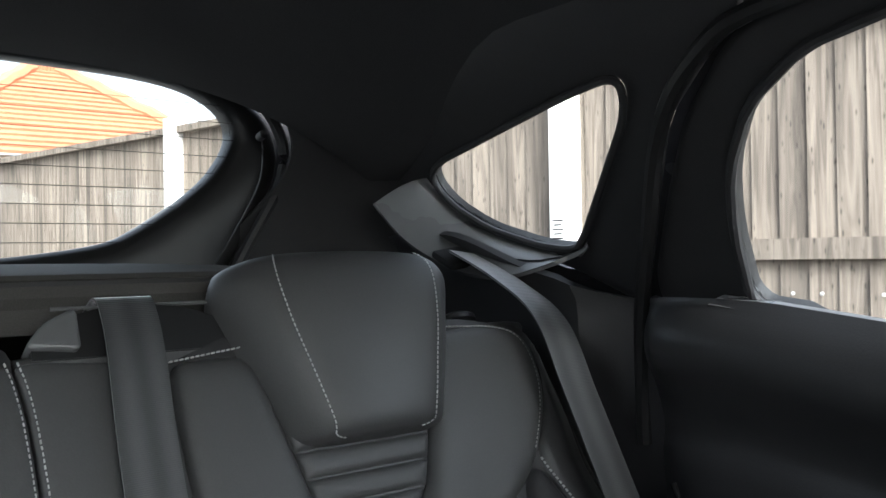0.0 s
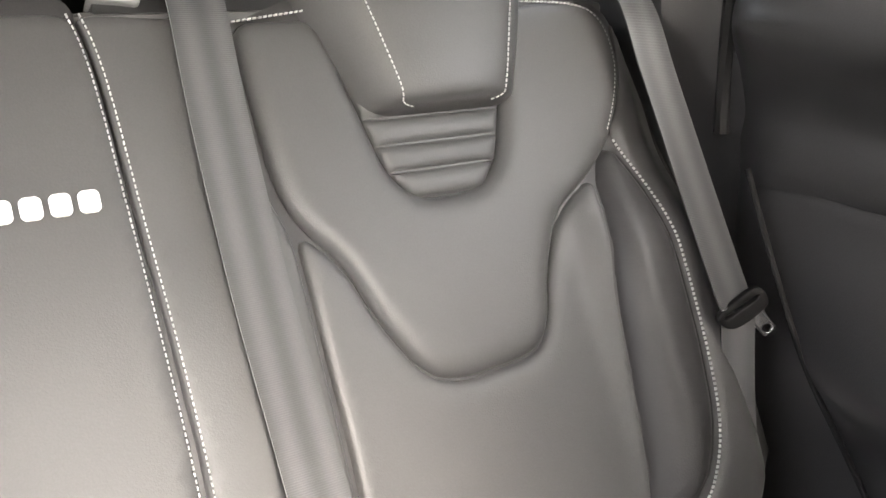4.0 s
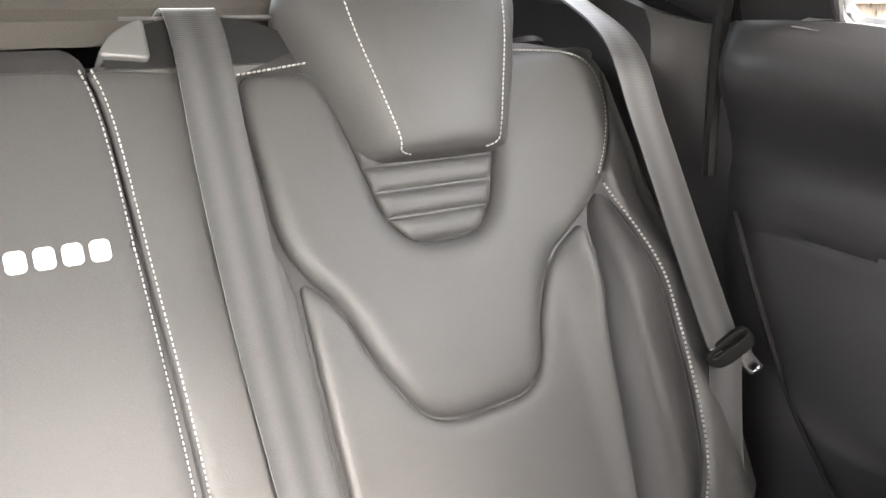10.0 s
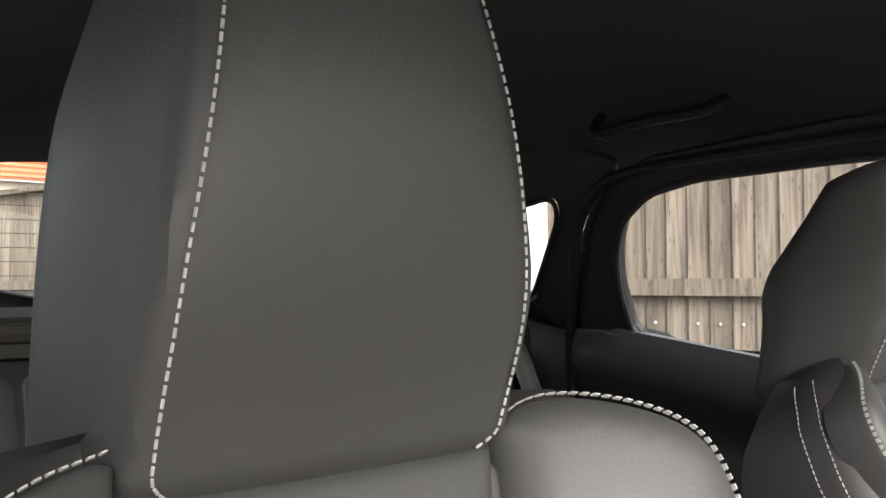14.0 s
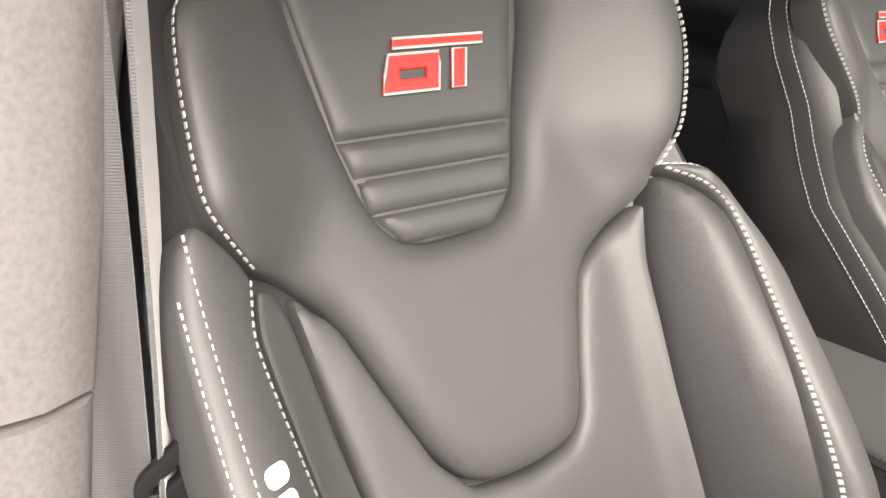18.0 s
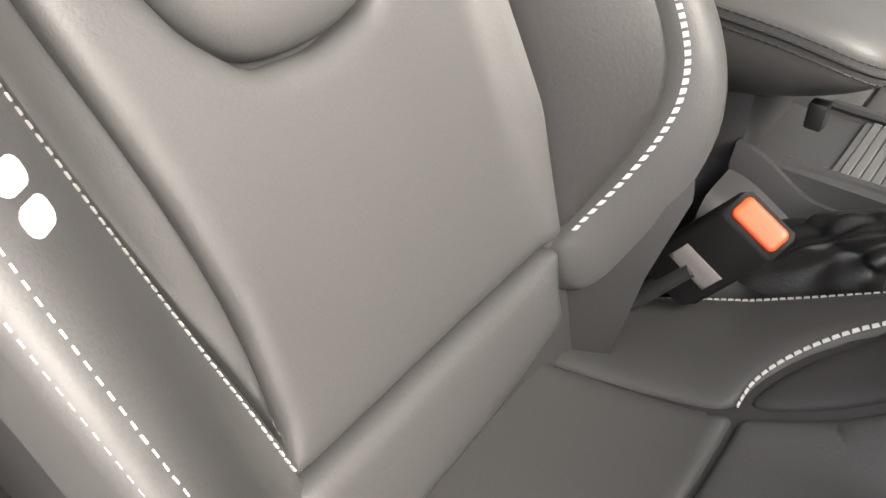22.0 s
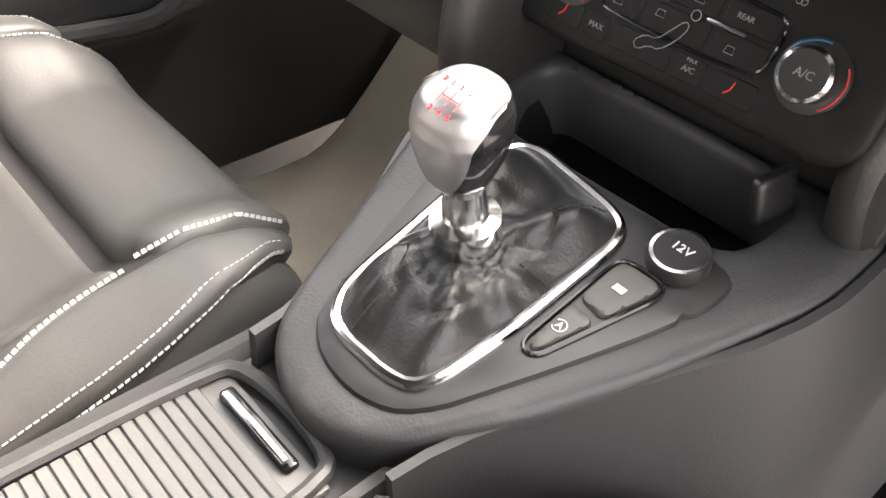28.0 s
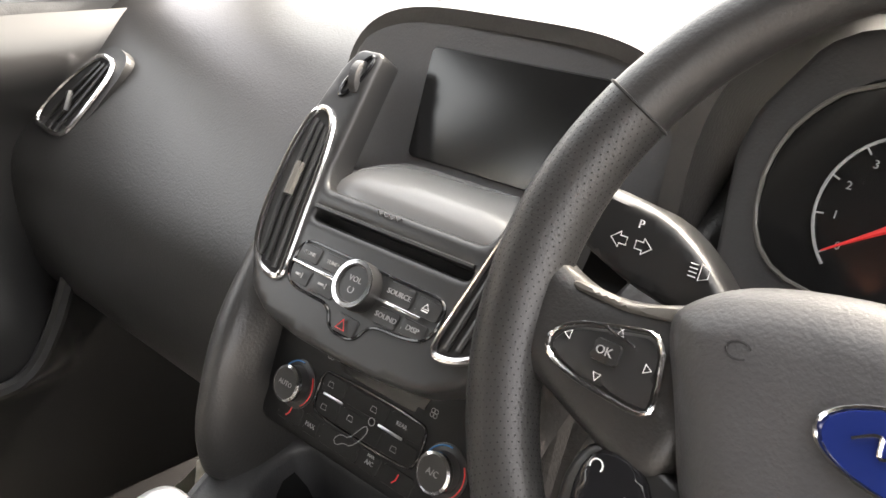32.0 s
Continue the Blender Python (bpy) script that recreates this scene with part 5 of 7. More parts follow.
            roll.append([(centre + sgn * (0.203 + 0.039 * k * math.cos(a)), rear_y - v, zc + 0.056 * k * math.sin(a)) for a in np.linspace(0, 2 * math.pi, 25)[:-1]])
        part("bolster_roll", loft(roll), LEATHER, seat)
    cap = [back(u, v, -0.042 - relief(u, v)) for u, v in ((-0.185, 0.530), (-0.150, 0.556), (-0.08, 0.574), (0.0, 0.578), (0.08, 0.576), (0.150, 0.560), (0.190, 0.535))]
    part("shoulder_roll", tube(catmull(cap, 6), 0.028, 14), LEATHER_SHADED, seat)
    return seat, back, cush


# distance ahead of the backrest, height of the seat's middle, height of its side ridge
DRIVER_RIDGE = [(-0.05, 0.360, 0.30), (0.05, 0.366, 0.334), (0.11, 0.370, 0.363), (0.16, 0.374, 0.387), (0.20, 0.380, 0.412), (0.245, 0.387, 0.441), (0.28, 0.393, 0.475), (0.32, 0.400, 0.50), (0.38, 0.412, 0.505), (0.45, 0.425, 0.448), (0.52, 0.410, 0.400), (0.56, 0.385, 0.365), (0.60, 0.34, 0.33)]
PASSENGER_RIDGE = [(-0.05, 0.325, 0.24), (0.05, 0.33, 0.27), (0.15, 0.335, 0.325), (0.30, 0.348, 0.385), (0.37, 0.360, 0.408), (0.45, 0.382, 0.427), (0.48, 0.392, 0.432), (0.52, 0.392, 0.425), (0.56, 0.378, 0.395), (0.60, 0.33, 0.34)]
driver_seat, DRIVER_BACK, DRIVER_CUSH = front_seat(-0.367, 0.0, 0.0, DRIVER_RIDGE, 1, "black leather driver's bucket seat with pale contrast stitching")
passenger_seat, PASS_BACK, PASS_CUSH = front_seat(0.365, 0.070, -0.018, PASSENGER_RIDGE, -1, "black leather front passenger bucket seat with pale contrast stitching", 0.80)


# ---- centre console ----
console = thing("centre_console", "black moulded centre console between the front seats", "console", (0, -0.45, 0.0))

part("body", loft([[(-0.095, y, 0.02), (-0.090, y, 0.30), (-0.062, y, 0.395), (-0.050, y, 0.449), (-0.045, y, 0.4520), (-0.040, y, 0.444), (0.066, y, 0.444), (0.072, y, 0.452), (0.082, y, 0.449), (0.092, y, 0.40), (0.105, y, 0.02)] for y in np.linspace(-0.03, -0.52, 20)]), PLASTIC, console)
part("tray_rim", tube([(x, -y, 0.451) for x, y in chaikin([(0.072, 0.25), (0.070, 0.33), (0.066, 0.47), (0.058, 0.495), (-0.020, 0.497), (-0.034, 0.480), (-0.040, 0.32), (-0.042, 0.25)], 2, False)], 0.005, 8), PLASTIC, console)
shutter = part("shutter", box((0.014, -0.383, 0.4455), (0.10, 0.205, 0.006), 0.002), SHUTTER, console, "grey ribbed sliding shutter")
for k in range(24):
    part("slat", box((0.014, -0.290 - 0.0075 * k, 0.4488), (0.098, 0.0070, 0.0030), 0.0009, segments=1), SHUTTER, shutter)
handle = part("shutter_handle", box((0.016, -0.476, 0.450), (0.066, 0.010, 0.007), 0.003), PLASTIC_GLOSS, shutter)
part("handle_strip", box((0.016, -0.474, 0.4545), (0.058, 0.0045, 0.003), 0.001), CHROME, handle)

# gear surround, rising towards the dashboard
GEAR = Face((0, -0.547, 0.472), (1, 0, 0), (0, -1, 0.19))
GEAR.n = -GEAR.n
GEAR_TEXT = Face((0, -0.547, 0.472), (-1, 0, 0), (0, -1, 0.19))
surround = part("gear_surround", pillow(GEAR, [(0.062, -0.024), (0.040, -0.046), (0.012, -0.056), (-0.016, -0.056), (-0.047, -0.040), (-0.082, 0.016), (-0.112, 0.082), (-0.150, 0.19), (-0.150, 0.26), (0.150, 0.26), (0.150, 0.19), (0.100, 0.07)], 0.012, 0.008, 0.05, 0.010, 1, [[(0.085, 0.173), (-0.085, 0.177), (-0.097, 0.20), (-0.097, 0.246), (0.105, 0.246), (0.104, 0.20)]]), PLASTIC, console)
part("inlay", pillow(GEAR, [(0.046, -0.006), (0.034, -0.021), (0.012, -0.032), (-0.022, -0.033), (-0.050, -0.018), (-0.080, 0.052), (-0.103, 0.112), (-0.113, 0.150), (-0.104, 0.169), (0.092, 0.168), (0.096, 0.150), (0.072, 0.08)], 0.0155, 0.004, 0.01, 0.010, 1), PLASTIC_SMOOTH, console, "black satin inlay panel")
FRAME = [(0.042, 0.012), (0.032, -0.006), (0.018, -0.013), (-0.028, -0.012), (-0.041, -0.002), (-0.046, 0.05), (-0.045, 0.140), (-0.034, 0.154), (0.045, 0.165), (0.060, 0.15)]
part("chrome_frame", tube([GEAR(u, v, 0.017) for u, v in resample(soften(FRAME, 0.010), 0.006)], 0.0036, 8, True, up=tuple(GEAR.n)), CHROME, console, "bright chrome boot frame")
lever = thing("gear_lever", "aluminium topped gear lever with a black leather boot", "gear lever", GEAR(0.01, 0.07, 0.015))


# direction, width and height of the folds that the pulled leather throws
BOOT_FOLDS = [(math.atan2(GEAR(u, v).x - 0.005, GEAR(u, v).y + 0.607), 0.26, k) for u, v, k in ((0.040, 0.0, 1.0), (-0.040, -0.006, 0.9), (-0.044, 0.145, 1.2), (0.056, 0.160, 1.1))] + [(2.2, 0.16, 0.5), (-1.4, 0.14, 0.35), (0.2, 0.15, 0.4)]


def boot_ring(k, n=160):
    """The boot hangs from the collar in soft folds and is gathered into the chrome frame."""
    t = k / 24
    loop = resample(soften(FRAME, 0.010), 0.002)
    idx = np.linspace(0, len(loop) - 1, n, endpoint=False).astype(int)
    foot, top = Vector((0.005, -0.607, 0.520)), Vector((0.004, -0.592, 0.615))
    axis = (top - foot).normalized()
    out = []
    for j in idx:
        u, v = loop[j]
        p0 = Vector(GEAR(u * 0.985, v, 0.013))
        d = p0 - foot
        d = (d - axis * d.dot(axis)).normalized()
        p1 = foot + d * 0.0155
        a = math.atan2(d.x, d.y)
        ridge = sum(k * math.exp(-((math.atan2(math.sin(a - b), math.cos(a - b))) / w) ** 2) for b, w, k in BOOT_FOLDS)
        mid = p0.lerp(p1, 0.34) + GEAR.n * (0.010 + 0.020 * ridge)
        q = p0 * (1 - t) ** 2 + mid * 2 * t * (1 - t) + p1 * t * t
        swell = math.sin(math.pi * t)
        fold = swell * (0.0012 * math.sin(7 * a + 2.5 * t) + 0.0010 * math.sin(13 * a - 5 * t + 1.0)) - 0.0045 * ridge * math.exp(-((t - 0.60 - 0.06 * math.sin(3 * a)) / 0.055) ** 2) + 0.0030 * math.exp(-((t - 0.05) / 0.04) ** 2) - 0.0020 * math.exp(-((t - 0.80 - 0.03 * math.sin(5 * a)) / 0.04) ** 2)
        out.append(q + (GEAR.n * 0.8 + d * 0.6) * fold)
    return out


part("boot", loft([boot_ring(k) for k in range(25)]), BOOT, lever, "creased black leather boot")
for j0 in (11, 59, 83, 133):
    seam = [boot_ring(k)[j0] + GEAR.n * 0.0006 for k in range(2, 17)]
    line_stitch(seam, lever, THREAD_DARK, 0.005, 0.0008)
TOP = Vector((0.004, -0.592, 0.615))
FOOT = Vector((0.005, -0.607, 0.530))
AX = (TOP - FOOT).normalized()
part("collar", lathe([(0.013, -0.012), (0.0195, -0.010), (0.0205, 0.0), (0.0195, 0.008), (0.013, 0.010), (0.011, 0.030), (0.012, 0.031), (0.012, 0.036), (0.0, 0.036)], FOOT, AX, 28), CHROME, lever)


def knob_ring(h, w, d, dy):
    xx = Vector((1, 0, 0))
    yy = AX.cross(xx).normalized()
    out = []
    for i in range(40):
        a = 2 * math.pi * i / 40
        c, s = math.cos(a), math.sin(a)
        out.append(FOOT + AX * h + xx * math.copysign(abs(c) ** 0.8, c) * w + yy * (math.copysign(abs(s) ** 0.8, s) * d + dy))
    return out


prof = [(0.034, 0.011, 0.011, 0), (0.037, 0.0145, 0.014, 0), (0.042, 0.0165, 0.0175, 0), (0.051, 0.0198, 0.0205, -0.001), (0.062, 0.0226, 0.0226, -0.002), (0.073, 0.0236, 0.0230, -0.003), (0.081, 0.0222, 0.0216, -0.004), (0.087, 0.0185, 0.0175, -0.004), (0.0905, 0.0115, 0.0105, -0.004), (0.0915, 0.0004, 0.0004, -0.004)]
knob = part("knob", loft([knob_ring(*p) for p in prof]), PLASTIC_GLOSS, lever, "black gloss gear knob body")
PROF = np.array(prof)


def knob_face(s, t):
    """The metal face: wide over the top and the rear of the knob, narrowing to a tongue towards the collar."""
    h = 0.0375 + (0.0915 - 0.0375) * t ** 0.8
    w, d, dy = (np.interp(h, PROF[:, 0], PROF[:, k]) for k in (1, 2, 3))
    cut = (np.interp(h, [0.0375, 0.055, 0.072, 0.083, 0.088], [0.0115, 0.003, -0.004, -0.017, -0.030]) - dy) / (d + 0.0008)
    half = math.acos(max(-1.0, min(1.0, math.copysign(abs(cut) ** 1.25, cut))))
    a = math.pi / 2 - 0.6 + half * (2 * s - 1)
    c, q = math.cos(a), math.sin(a)
    xx = Vector((1, 0, 0))
    yy = AX.cross(xx).normalized()
    return FOOT + AX * (h + 0.0014 * smooth(0.076, 0.088, h)) + xx * math.copysign(abs(c) ** 0.8, c) * (w * 1.045) + yy * (math.copysign(abs(q) ** 0.8, q) * d * 1.045 + dy)


part("knob_face", shell(knob_face, 48, 36, -0.0006), KNOB, knob, "satin aluminium face plate")
KN = Face(FOOT + AX * 0.0896 + Vector((-0.005, 0.0085, 0.001)), (-1, 0, 0), Vector((0, -0.86, 0.50)))
gate = [tube([KN(u, -0.0042, 0.0012), KN(u, 0.0042, 0.0012)], 0.0003, 5) for u in (-0.006, 0.0, 0.006)] + [tube([KN(-0.006, 0.0, 0.0012), KN(0.006, 0.0, 0.0012)], 0.00032, 5)]
part("gate_mark", join(*gate), RED_PAINT, knob)
for txt, u, v in (("2", -0.006, -0.0085), ("4", 0.0, -0.0085), ("6", 0.006, -0.0085), ("1", -0.0055, 0.0072), ("3", 0.0, 0.0072), ("5", 0.006, 0.0072), ("R", -0.0105, 0.0072)):
    part("numeral", text_geo(txt, 0.0044, KN, u, v, 0.0010), RED_PAINT, knob)
PAD = [(-0.0545, 0.0490), (-0.0660, 0.0480), (-0.0870, 0.1250), (-0.0820, 0.1330), (-0.0570, 0.1320), (-0.0535, 0.1250)]
part("switch_bezel", tube([GEAR(u, v, 0.0165) for u, v in resample(soften(PAD, 0.005), 0.004)], 0.0014, 6, True), PLASTIC_GLOSS, console)
s1 = part("switch", pillow(GEAR, [(-0.0555, 0.0510), (-0.0652, 0.0500), (-0.0758, 0.0875), (-0.0545, 0.0905)], 0.019, 0.003, 0.004, 0.004, 1, cut=0.004), BUTTON, console, "grey rocker switch")
s2 = part("switch", pillow(GEAR, [(-0.0545, 0.0922), (-0.0763, 0.0890), (-0.0858, 0.1245), (-0.0815, 0.1315), (-0.0575, 0.1305), (-0.0542, 0.1240)], 0.019, 0.003, 0.004, 0.004, 1, cut=0.004), BUTTON, console, "grey rocker switch")
part("symbol", tube([GEAR(-0.063 + 0.004 * math.cos(a), 0.071 + 0.004 * math.sin(a), 0.0195) for a in np.linspace(0.6, 5.6, 14)], 0.0004, 4), WHITE_PRINT, s1)
part("symbol", text_geo("A", 0.006, GEAR_TEXT, 0.063, 0.071, 0.0193), WHITE_PRINT, s1)
part("symbol", box(GEAR(-0.069, 0.111, 0.0195), (0.007, 0.005, 0.0006), 0), WHITE_PRINT, s2)
socket = part("power_socket", lathe([(0.0180, 0.0), (0.0180, 0.009), (0.0168, 0.012), (0.0, 0.0118)], GEAR(-0.077, 0.151, 0.012), GEAR.n, 36), PLASTIC_SMOOTH, console, "black round socket cap")
part("socket_ring", lathe([(0.0164, 0.0), (0.0166, 0.0012), (0.0146, 0.0014), (0.0146, 0.0)], GEAR(-0.077, 0.151, 0.0235), GEAR.n, 36, True), CHROME, socket)
part("socket_text", text_geo("12V", 0.0082, GEAR_TEXT, 0.077, 0.153, 0.0242), WHITE_PRINT, socket)

part("handbrake_shelf", shell(lambda s, t: (-0.050 - 0.080 * t, -0.215 - 0.29 * s, 0.402 + 0.030 * smooth(0.25, 0.0, s) + 0.030 * smooth(0.10, 0.0, t) - 0.06 * smooth(0.65, 1.0, t)), 30, 24, 0.012), PLASTIC, console, "grained shelf round the handbrake")

# armrest


ARM_X = -0.004


def arm_ring(v, w, mid, top, low, n=48):
    """A section of the pad: its seam height, and its top and underside."""
    out = []
    for i in range(n):
        a = 2 * math.pi * i / n
        c, s = math.cos(a), math.sin(a)
        x = math.copysign(abs(c) ** (0.42 if s > 0 else 0.75), c) * w
        z = math.copysign(abs(s) ** 0.62, s)
        out.append((ARM_X + x, -v, mid + (z * (top - mid) if z > 0 else z * (mid - low))))
    return out


armrest = thing("armrest", "black padded leather centre armrest with double stitching", "armrest", (0.005, -0.15, 0.44))
arm_rows = ((-0.10, 0.070, 0.562, 0.576, 0.49), (-0.02, 0.075, 0.564, 0.579, 0.487), (0.10, 0.077, 0.566, 0.582, 0.486), (0.17, 0.078, 0.565, 0.583, 0.488), (0.22, 0.078, 0.562, 0.582, 0.496), (0.255, 0.076, 0.557, 0.578, 0.508), (0.280, 0.071, 0.551, 0.571, 0.520), (0.296, 0.060, 0.545, 0.562, 0.530), (0.303, 0.044, 0.542, 0.554, 0.535), (0.305, 0.015, 0.541, 0.545, 0.538))
rings = [arm_ring(*r) for r in arm_rows]
cols_a = [catmull([Vector(r[i]) for r in rings], 5) for i in range(48)]
part("pad", loft([[cols_a[i][j] for i in range(48)] for j in range(len(cols_a[0]))]), LEATHER, armrest)


def arm_line(dz):
    """A line round the pad beside its seam."""
    side = [[Vector((ARM_X + g * (w + 0.0003 - 0.0005 * (abs(dz) > 0)), -v, mid + dz)) for v, w, mid, top, low in arm_rows] for g in (-1, 1)]
    return catmull(side[0] + side[1][::-1], 6)


for dz in (0.0062, -0.0062):
    line_stitch(arm_line(dz), armrest, THREAD_DARK, 0.0062, 0.0010)
part("seam", tube(arm_line(0.0), 0.0010, 6), SEAM, armrest)
part("support", box((0.008, -0.10, 0.47), (0.12, 0.24, 0.09), 0.012), PLASTIC, armrest)
part("latch", box((-0.045, -0.262, 0.497), (0.012, 0.014, 0.022), 0.003), PLASTIC_SMOOTH, armrest)

# handbrake
brake = thing("handbrake", "black leather handbrake lever with a polished tip and gathered boot", "handbrake", (-0.085, -0.34, 0.40))
A0, A1 = Vector((-0.082, -0.364, 0.455)), Vector((-0.097, -0.446, 0.507))
AD = (A1 - A0).normalized()
part("grip", tube([A0, A0 + AD * 0.02, A0 + AD * 0.045, A0 + AD * 0.075, A1 - AD * 0.006], [0.0190, 0.0190, 0.0178, 0.0155, 0.0138], 20, flat=1.12), BOOT, brake)
tip = part("tip", tube([A1 - AD * 0.010, A1 - AD * 0.004, A1 + AD * 0.006, A1 + AD * 0.014, A1 + AD * 0.016], [0.0138, 0.0146, 0.0144, 0.0124, 0.009], 20, flat=1.12), CHROME, brake, "polished chrome tip")
part("release_button", tube([A1 + AD * 0.014 + Vector((0, 0, 0.004)), A1 + AD * 0.026 + Vector((0, 0, 0.004)), A1 + AD * 0.029 + Vector((0, 0, 0.004))], [0.0080, 0.0078, 0.005], 14), CHROME, tip)
for s in (-0.004, 0.004):
    up_n = Vector((0, 0, 1)) - AD * AD.z
    up_n.normalize()
    side = AD.cross(up_n)
    q = [A0 + AD * (0.012 + 0.0055 * k) + up_n * (0.0215 - 0.00046 * k) + side * s for k in range(14)]
    part("stitching", join(*[tube([a, a.lerp(b, 0.6)], 0.0007, 5) for a, b in zip(q, q[1:])]), THREAD_DARK, brake)
UPN = (Vector((0, 0, 1)) - AD * AD.z).normalized()
SIDE = AD.cross(UPN)
part("cuff", tube([A0 + AD * (0.004 + 0.006 * math.sin(a) * (1 if math.sin(a) < 0 else 0.2)) + UPN * 0.0218 * math.sin(a) + SIDE * 0.0208 * math.cos(a) for a in np.linspace(0, 2 * math.pi, 33)[:-1]], [0.0036 + 0.0008 * math.sin(3 * a + 1) for a in np.linspace(0, 2 * math.pi, 33)[:-1]], 8, True), BOOT, brake, "folded leather cuff")


# direction, width and height of the boot's main folds
BRAKE_FOLDS = ((0.6, 0.22, 1.0), (1.45, 0.20, 0.7), (2.5, 0.24, 1.0), (3.35, 0.18, 0.8), (4.1, 0.24, 1.1), (4.9, 0.18, 0.8), (5.6, 0.22, 1.0))


def brake_boot(k, n=120):
    """Leather pulled from the frame in the shelf up to the cuff in sharp tent folds."""
    t = k / 36
    foot = Vector((-0.088, -0.305, 0.392))
    c = foot.lerp(A0 + AD * 0.004, t ** 0.85) + Vector((0, 0, 0.010)) * math.sin(math.pi * t)
    out = []
    for i in range(n):
        a = 2 * math.pi * i / n
        ca, sa = math.cos(a), math.sin(a)
        base = Vector((math.copysign(abs(ca) ** 0.7, ca) * 0.042, math.copysign(abs(sa) ** 0.7, sa) * 0.074, 0))
        tip = SIDE * ca * -0.0222 + UPN * sa * 0.0232
        wander = a + 0.5 * t * math.sin(2 * a + 1)
        ridge = sum(h * math.exp(-(math.atan2(math.sin(wander - b), math.cos(wander - b)) / w) ** 2) for b, w, h in BRAKE_FOLDS)
        swell = math.sin(math.pi * min(1.0, t * 1.04)) if t < 0.96 else 0.0
        tuck = 0.12 * math.exp(-((t - 0.72 - 0.05 * math.sin(3 * a)) / 0.05) ** 2) + 0.10 * math.exp(-((t - 0.42 - 0.07 * math.sin(2 * a + 2)) / 0.05) ** 2)
        k2 = 1 + swell * (0.34 * ridge - 0.20 - tuck) + 0.03 * swell * math.sin(15 * a + 20 * t)
        r = base * (1 - t) ** 1.1 + tip * (1 - (1 - t) ** 1.1)
        out.append(c + r * k2)
    return out


part("boot", loft([brake_boot(k) for k in range(37)]), BOOT, brake, "gathered black leather boot")

# driver's belt buckle
buckle = thing("belt_buckle", "black seat belt buckle with an orange red release button", "belt buckle", (-0.145, -0.20, 0.38))
bo = Vector((-0.1425, -0.2665, 0.458))
bu = Vector((-0.004, -0.037, -0.018)).normalized()
bs = Vector((0.70, -0.25, 0.55)).normalized()
bn = bs.cross(bu).normalized()
if bn.z < 0:
    bn = -bn
BF = Face(bo, bu, bn.cross(bu))
BF.n = bn
down = Vector((-0.15, 0.60, -0.79)).normalized()
part("housing", loft([[bo + down * h + bu * x * k + BF.b * y * k for x, y in ((-0.021, -0.013), (0.021, -0.013), (0.024, -0.009), (0.024, 0.009), (0.021, 0.013), (-0.021, 0.013), (-0.024, 0.009), (-0.024, -0.009))] for h, k in ((0.0, 0.94), (0.003, 1.0), (0.07, 1.02), (0.078, 0.9), (0.080, 0.6))]), BLACK_MOULDING, buckle)
part("release_button", pillow(BF, [(-0.0195, -0.0095), (0.0195, -0.0095), (0.0195, 0.0095), (-0.0195, 0.0095)], 0.003, 0.003, 0.006, 0.003, 1, cut=0.003), RED_PLASTIC, buckle, "orange red release button")
part("stalk", tube([bo + down * 0.058, bo + down * 0.10, bo + down * 0.15], 0.014, 10, flat=0.5), PLASTIC, buckle)
part("label", pillow(Face(bo + down * 0.044 - BF.b * 0.0132 * (1 if BF.b.dot(bs) > 0 else -1), bu, -down), [(-0.017, -0.009), (0.017, -0.009), (0.017, 0.009), (-0.017, 0.009)], 0.001, 0.001, 0.002, 0.006, 0), LABEL_GREY, buckle, "grey woven label")


# ---- dashboard ----
RADIO = Face((-0.0125, -0.738, 0.708), (-1, -0.02, 0), (0, -0.70, 1), None, (0.91, 0.81))
CLIM = Face((-0.0035, -0.764, 0.609), (-1, -0.02, 0), (0, -0.45, 1))
dash = thing("dashboard", "black soft-touch dashboard with a satin centre stack", "dashboard", (0, -0.85, 0.45))


def dash_sheet(s, t):
    x = 0.76 - 1.52 * t
    ys = [-0.92, -0.84, -0.818, -0.815, -0.822, -0.85, -0.895, -0.94, -0.985, -1.06, -1.18, -1.36]
    zs = [0.40, 0.48, 0.56, 0.615, 0.648, 0.690, 0.742, 0.788, 0.820, 0.845, 0.858, 0.862]
    k = s * 11
    p = catmull([(y, z, 0) for y, z in zip(ys, zs)], 1)
    i = min(10, int(k))
    f = k - i
    a, b, c, d = (p[min(max(i + j, 0), 11)] for j in (-1, 0, 1, 2))
    q = 0.5 * ((2 * b) + (c - a) * f + (2 * a - 5 * b + 4 * c - d) * f * f + (3 * b - a - 3 * c + d) * f**3)
    return x, q.x, q.y


part("main_pad", shell(dash_sheet, 66, 60, 0.02), SOFT_DASH, dash)
part("groove", tube([(x, -0.812, 0.636) for x in np.linspace(0.72, 0.15, 12)], 0.0022, 6), SEAM, dash)
part("airbag_cover_line", tube(catmull([(0.535, -0.913, 0.762), (0.46, -0.926, 0.774), (0.36, -0.913, 0.760), (0.300, -0.887, 0.731), (0.292, -0.866, 0.703)], 6), 0.0075, 8, flat=0.5), SOFT_DASH, dash, "soft raised airbag cover edge")
part("dash_tag", pillow(Face((0.558, -0.848, 0.694), (-1, 0, 0), (0, -1, 1.1)), [(-0.010, -0.006), (0.010, -0.006), (0.010, 0.006), (-0.010, 0.006)], 0.001, 0.002, 0.003, 0.004, 1), PLASTIC, dash)
